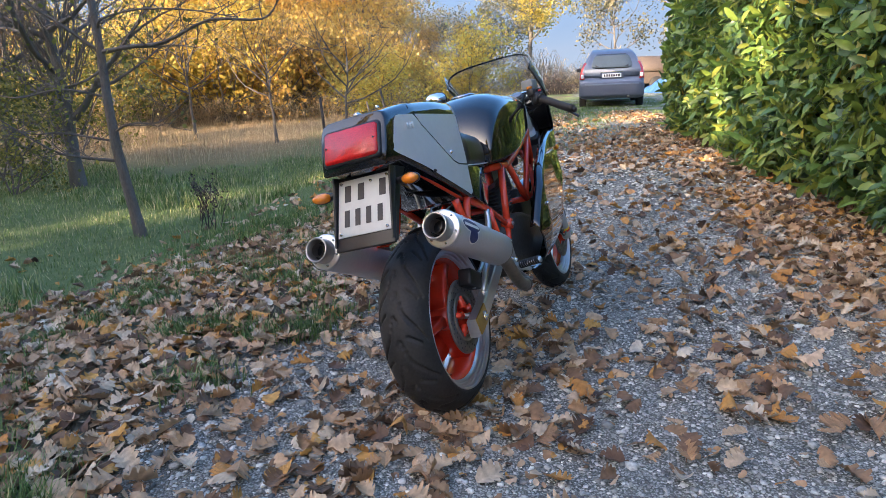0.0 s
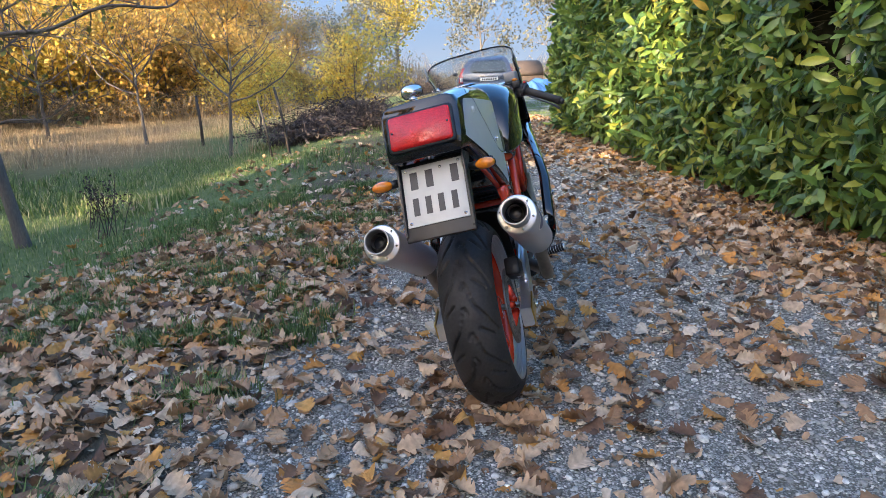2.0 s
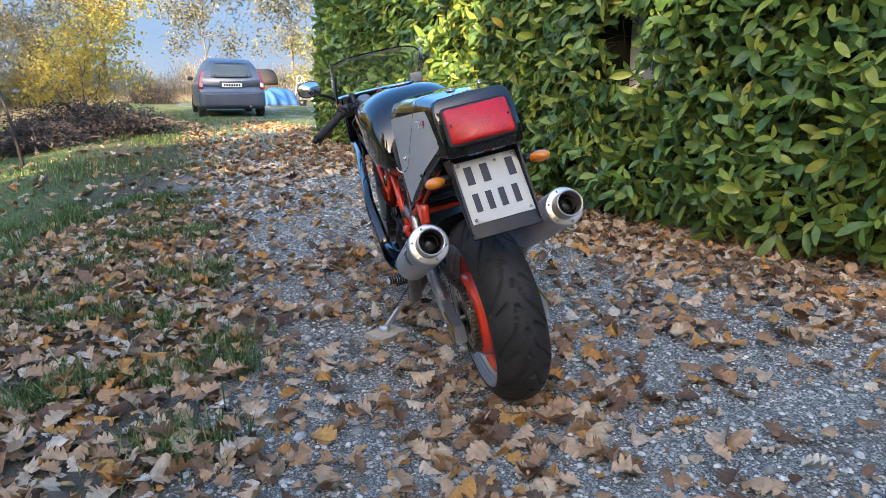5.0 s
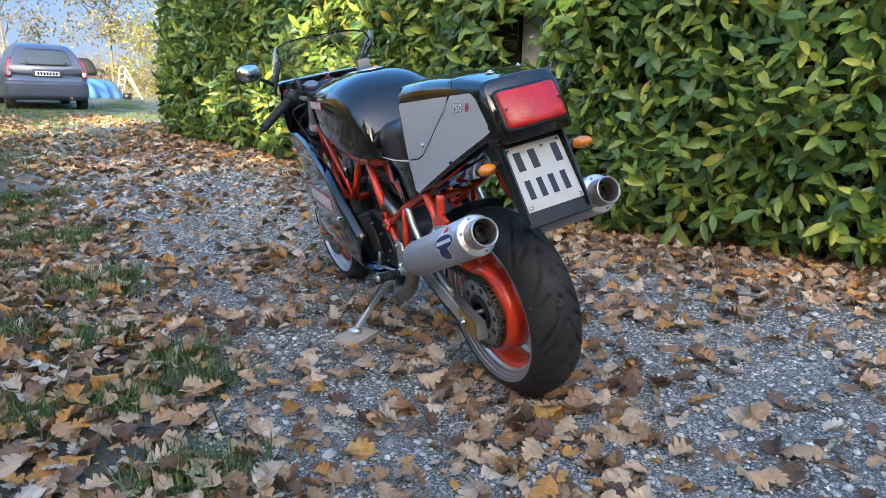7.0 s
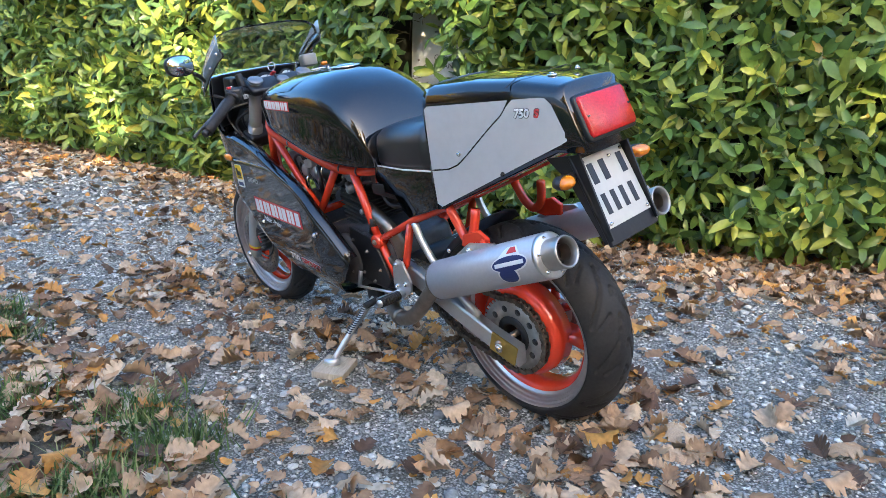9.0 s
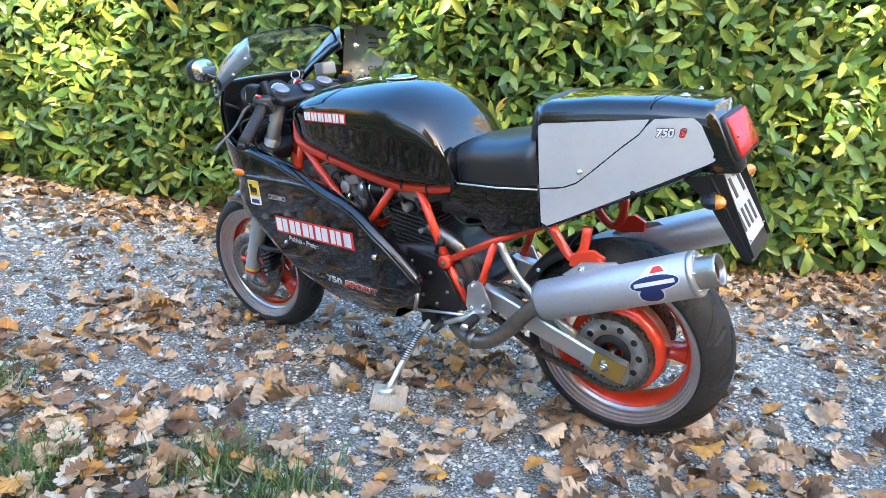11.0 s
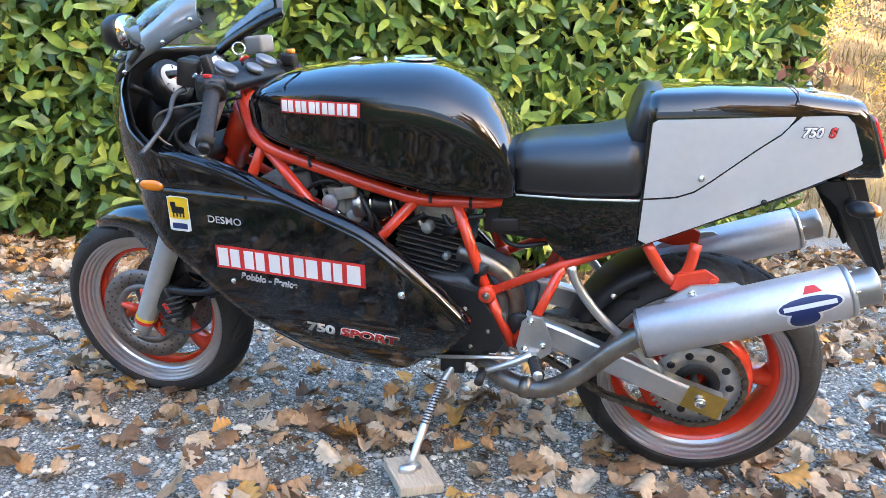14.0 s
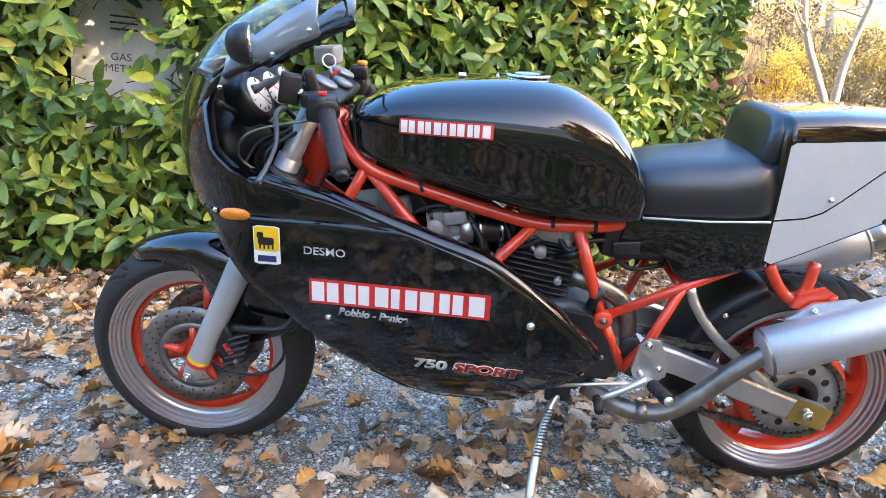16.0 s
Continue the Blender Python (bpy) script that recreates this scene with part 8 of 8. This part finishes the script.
# ---- fallen leaves ----
def oak_leaf(seed, stations=16, wide=True):
    """A lobed dry oak leaf along x, one long, crumpled: verts and triangles."""
    q = np.random.default_rng(seed)
    bend, fold, twist, cup = q.uniform(-1.5, 1.2), q.uniform(-0.5, 0.7), q.uniform(-0.9, 0.9), q.uniform(-1.3, 1.5)
    v, f = [], []
    ph = q.integers(0, 3)
    for i in range(stations):
        s = i / (stations - 1)
        env = 0.40 * math.sin(math.pi * min(1.0, 0.05 + 0.90 * s ** 0.85)) ** 0.7 * (0.6 + 0.5 * s) if s > 0.14 else 0.012
        side, push = [], []
        for sg in (0, 1):
            step = (i + ph + sg) % 3
            lobe = (0.60, 0.92, 1.0)[step] if stations > 10 else (0.7, 1.0)[i % 2]
            side.append(max(0.006, env * lobe * (1 + q.normal(0, 0.09))))
            push.append(0.26 if step == 2 else 0.16)
        zc = 0.24 * bend * (s - 0.5) ** 2 * 2
        tw = twist * (s - 0.5)
        cols = ((side[0], 0), (side[0] * 0.5, 0), (0.0, 0), (-side[1] * 0.5, 1), (-side[1], 1)) if stations > 10 and wide else ((side[0], 0), (0.0, 0), (-side[1], 1))
        for w, k in cols:
            z = zc + abs(w) * fold + cup * w * w * 2.2 + w * tw + q.normal(0, 0.022) * (1 if w else 0.3)
            v.append((s - 0.5 + abs(w) * push[k], w, z))
    m = 5 if stations > 10 and wide else 3
    for i in range(stations - 1):
        for k in range(m - 1):
            a = i * m + k
            f += [(a, a + m, a + m + 1), (a, a + m + 1, a + 1)]
    v = np.array(v)
    v[:, 2] -= np.percentile(v[:, 2], 8)
    return v, np.array(f)


def leaf_turns(n, q, tilt):
    a = q.uniform(0, 6.28, n)
    d = np.stack([np.cos(a), np.sin(a), q.normal(0, tilt, n)], 1)
    flip = np.where(q.random(n) < 0.35, -1.0, 1.0)
    return frames_of(d, np.stack([q.normal(0, tilt, n), q.normal(0, tilt, n), flip], 1))


def leaf_density(x, y):
    """How thickly the leaves lie: thick along both borders of the drive, thin on its wheel tracks."""
    e = edge_of(x, y)
    h = np.interp(y, HEDGE_Y, HEDGE_X) - x
    left = smooth01((0.65 - e) / 0.9) * smooth01((e + 2.9 - 2.5 * smooth01((y - 3.2) / 3.6)) / 0.6)
    left = left * (1 - 0.62 * smooth01((y - 5.6) / 2.0) * smooth01((0.35 - e) / 0.5))
    right = smooth01((1.25 - h) / 0.9)
    inside = np.where(y > 4.2, smooth01((e + 0.30) / 0.5), 1.0)
    mid = np.clip(0.29 + 0.26 * fbm(x * 0.9, y * 0.9, 17) + 0.34 * fbm(x * 2.6, y * 2.6, 18), 0.02, 0.75) * inside
    far = smooth01((y - 5.0) / 2.5) * 0.46 * smooth01((14 - y) / 5) * inside
    verge = 0.13 * smooth01((e + 3.0) / 0.8) * smooth01((13 - y) / 4)
    return np.clip(np.maximum.reduce([left, right, mid, far, verge]) * np.where(e > -3.1, 1, 0.10), 0, 1) * smooth01((h + 0.5) / 0.3)


protos = [oak_leaf(s, 16, s % 3 == 0) for s in range(60, 78)]
bits = [oak_leaf(s, 5) for s in range(90, 96)]
small = [oak_leaf(s, 8) for s in range(80, 86)]
sets = []
near_xy = []
for n, x0, x1, y0, y1, size, pr, lay in ((17500, -3.4, 3.2, -0.3, 5.6, 0.080, protos, 0.026), (12000, -1.6, 2.8, 0.0, 5.2, 0.034, bits, 0.010), (17000, -2.6, 4.6, 5.6, 16.0, 0.095, small, 0.012), (5200, 0.4, 5.0, -5.5, -0.3, 0.095, small, 0.014)):
    x, y = r.uniform(x0, x1, n), r.uniform(y0, y1, n)
    keep = (r.random(n) < leaf_density(x, y)) & (np.hypot(x + 0.028, y - 2.62) > 0.13)
    x, y = x[keep], y[keep]
    q = np.random.default_rng(n)
    t, sz = leaf_turns(len(x), q, 0.42), size * q.uniform(0.55, 1.25, len(x))
    z = ground_z(x, y) + q.random(len(x)) * lay + 0.010
    kinds = q.integers(0, len(pr), len(x))
    for k in range(len(pr)):
        s = kinds == k
        sets.append(scatter(pr[k], np.stack([x[s], y[s], z[s]], 1), t[s], sz[s]))
# thinning out past the near ground
q = np.random.default_rng(77)
for n, x0, x1, y0, y1 in ((5200, -3.4, 0.4, -2.6, -0.3), (2600, -5.0, -3.4, -2.6, 5.6)):
    x, y = q.uniform(x0, x1, n), q.uniform(y0, y1, n)
    fade = smooth01((y + 2.6) / 2.2) * smooth01((x + 5.0) / 1.9)
    keep = q.random(n) < 0.75 * fade * np.where(y > 3.5, 0.3, 1.0)
    x, y = x[keep], y[keep]
    t = leaf_turns(len(x), q, 0.42)
    kinds = q.integers(0, len(small), len(x))
    z = ground_z(x, y) + q.random(len(x)) * 0.014 + 0.010
    for k in range(len(small)):
        s = kinds == k
        sets.append(scatter(small[k], np.stack([x[s], y[s], z[s]], 1), t[s], 0.085 * q.uniform(0.55, 1.25, int(s.sum()))))
v, f = joined(sets)
litter = mesh_of("leaf_litter", v, f, FALLEN)
tagged(litter, "fallen brown and orange oak leaves covering the ground", "leaves", kind="stuff")

# the nearest single leaves, strewn over the gravel in front of the stand and the wheels
meshes = []
for k, (v, f) in enumerate(oak_leaf(s) for s in range(100, 112)):
    me = bpy.data.meshes.new("leaf")
    me.from_pydata([tuple(p) for p in v], [], [tuple(g) for g in f.tolist()])
    me.materials.append(FALLEN_NEAR)
    meshes.append(me)
q = np.random.default_rng(5)
n = 0
while n < 290:
    x, y = q.uniform(-1.3, 1.5), q.uniform(0.9, 4.2)
    if math.hypot(x + 0.028, y - 2.62) < 0.13 or q.random() > 0.35 + 0.5 * float(leaf_density(np.array([x]), np.array([y]))[0]):
        continue
    ob = new("leaf", meshes[n % len(meshes)])
    ob.parent = litter
    t = leaf_turns(1, q, 0.22)[0]
    sc = 0.090 * q.uniform(0.65, 1.2)
    m = Matrix([[*(t[i] * sc), 0] for i in range(3)] + [[0, 0, 0, 1]])
    m.translation = (x, y, float(ground_z(x, y)) + 0.016 + 0.012 * q.random())
    ob.matrix_world = m
    n += 1
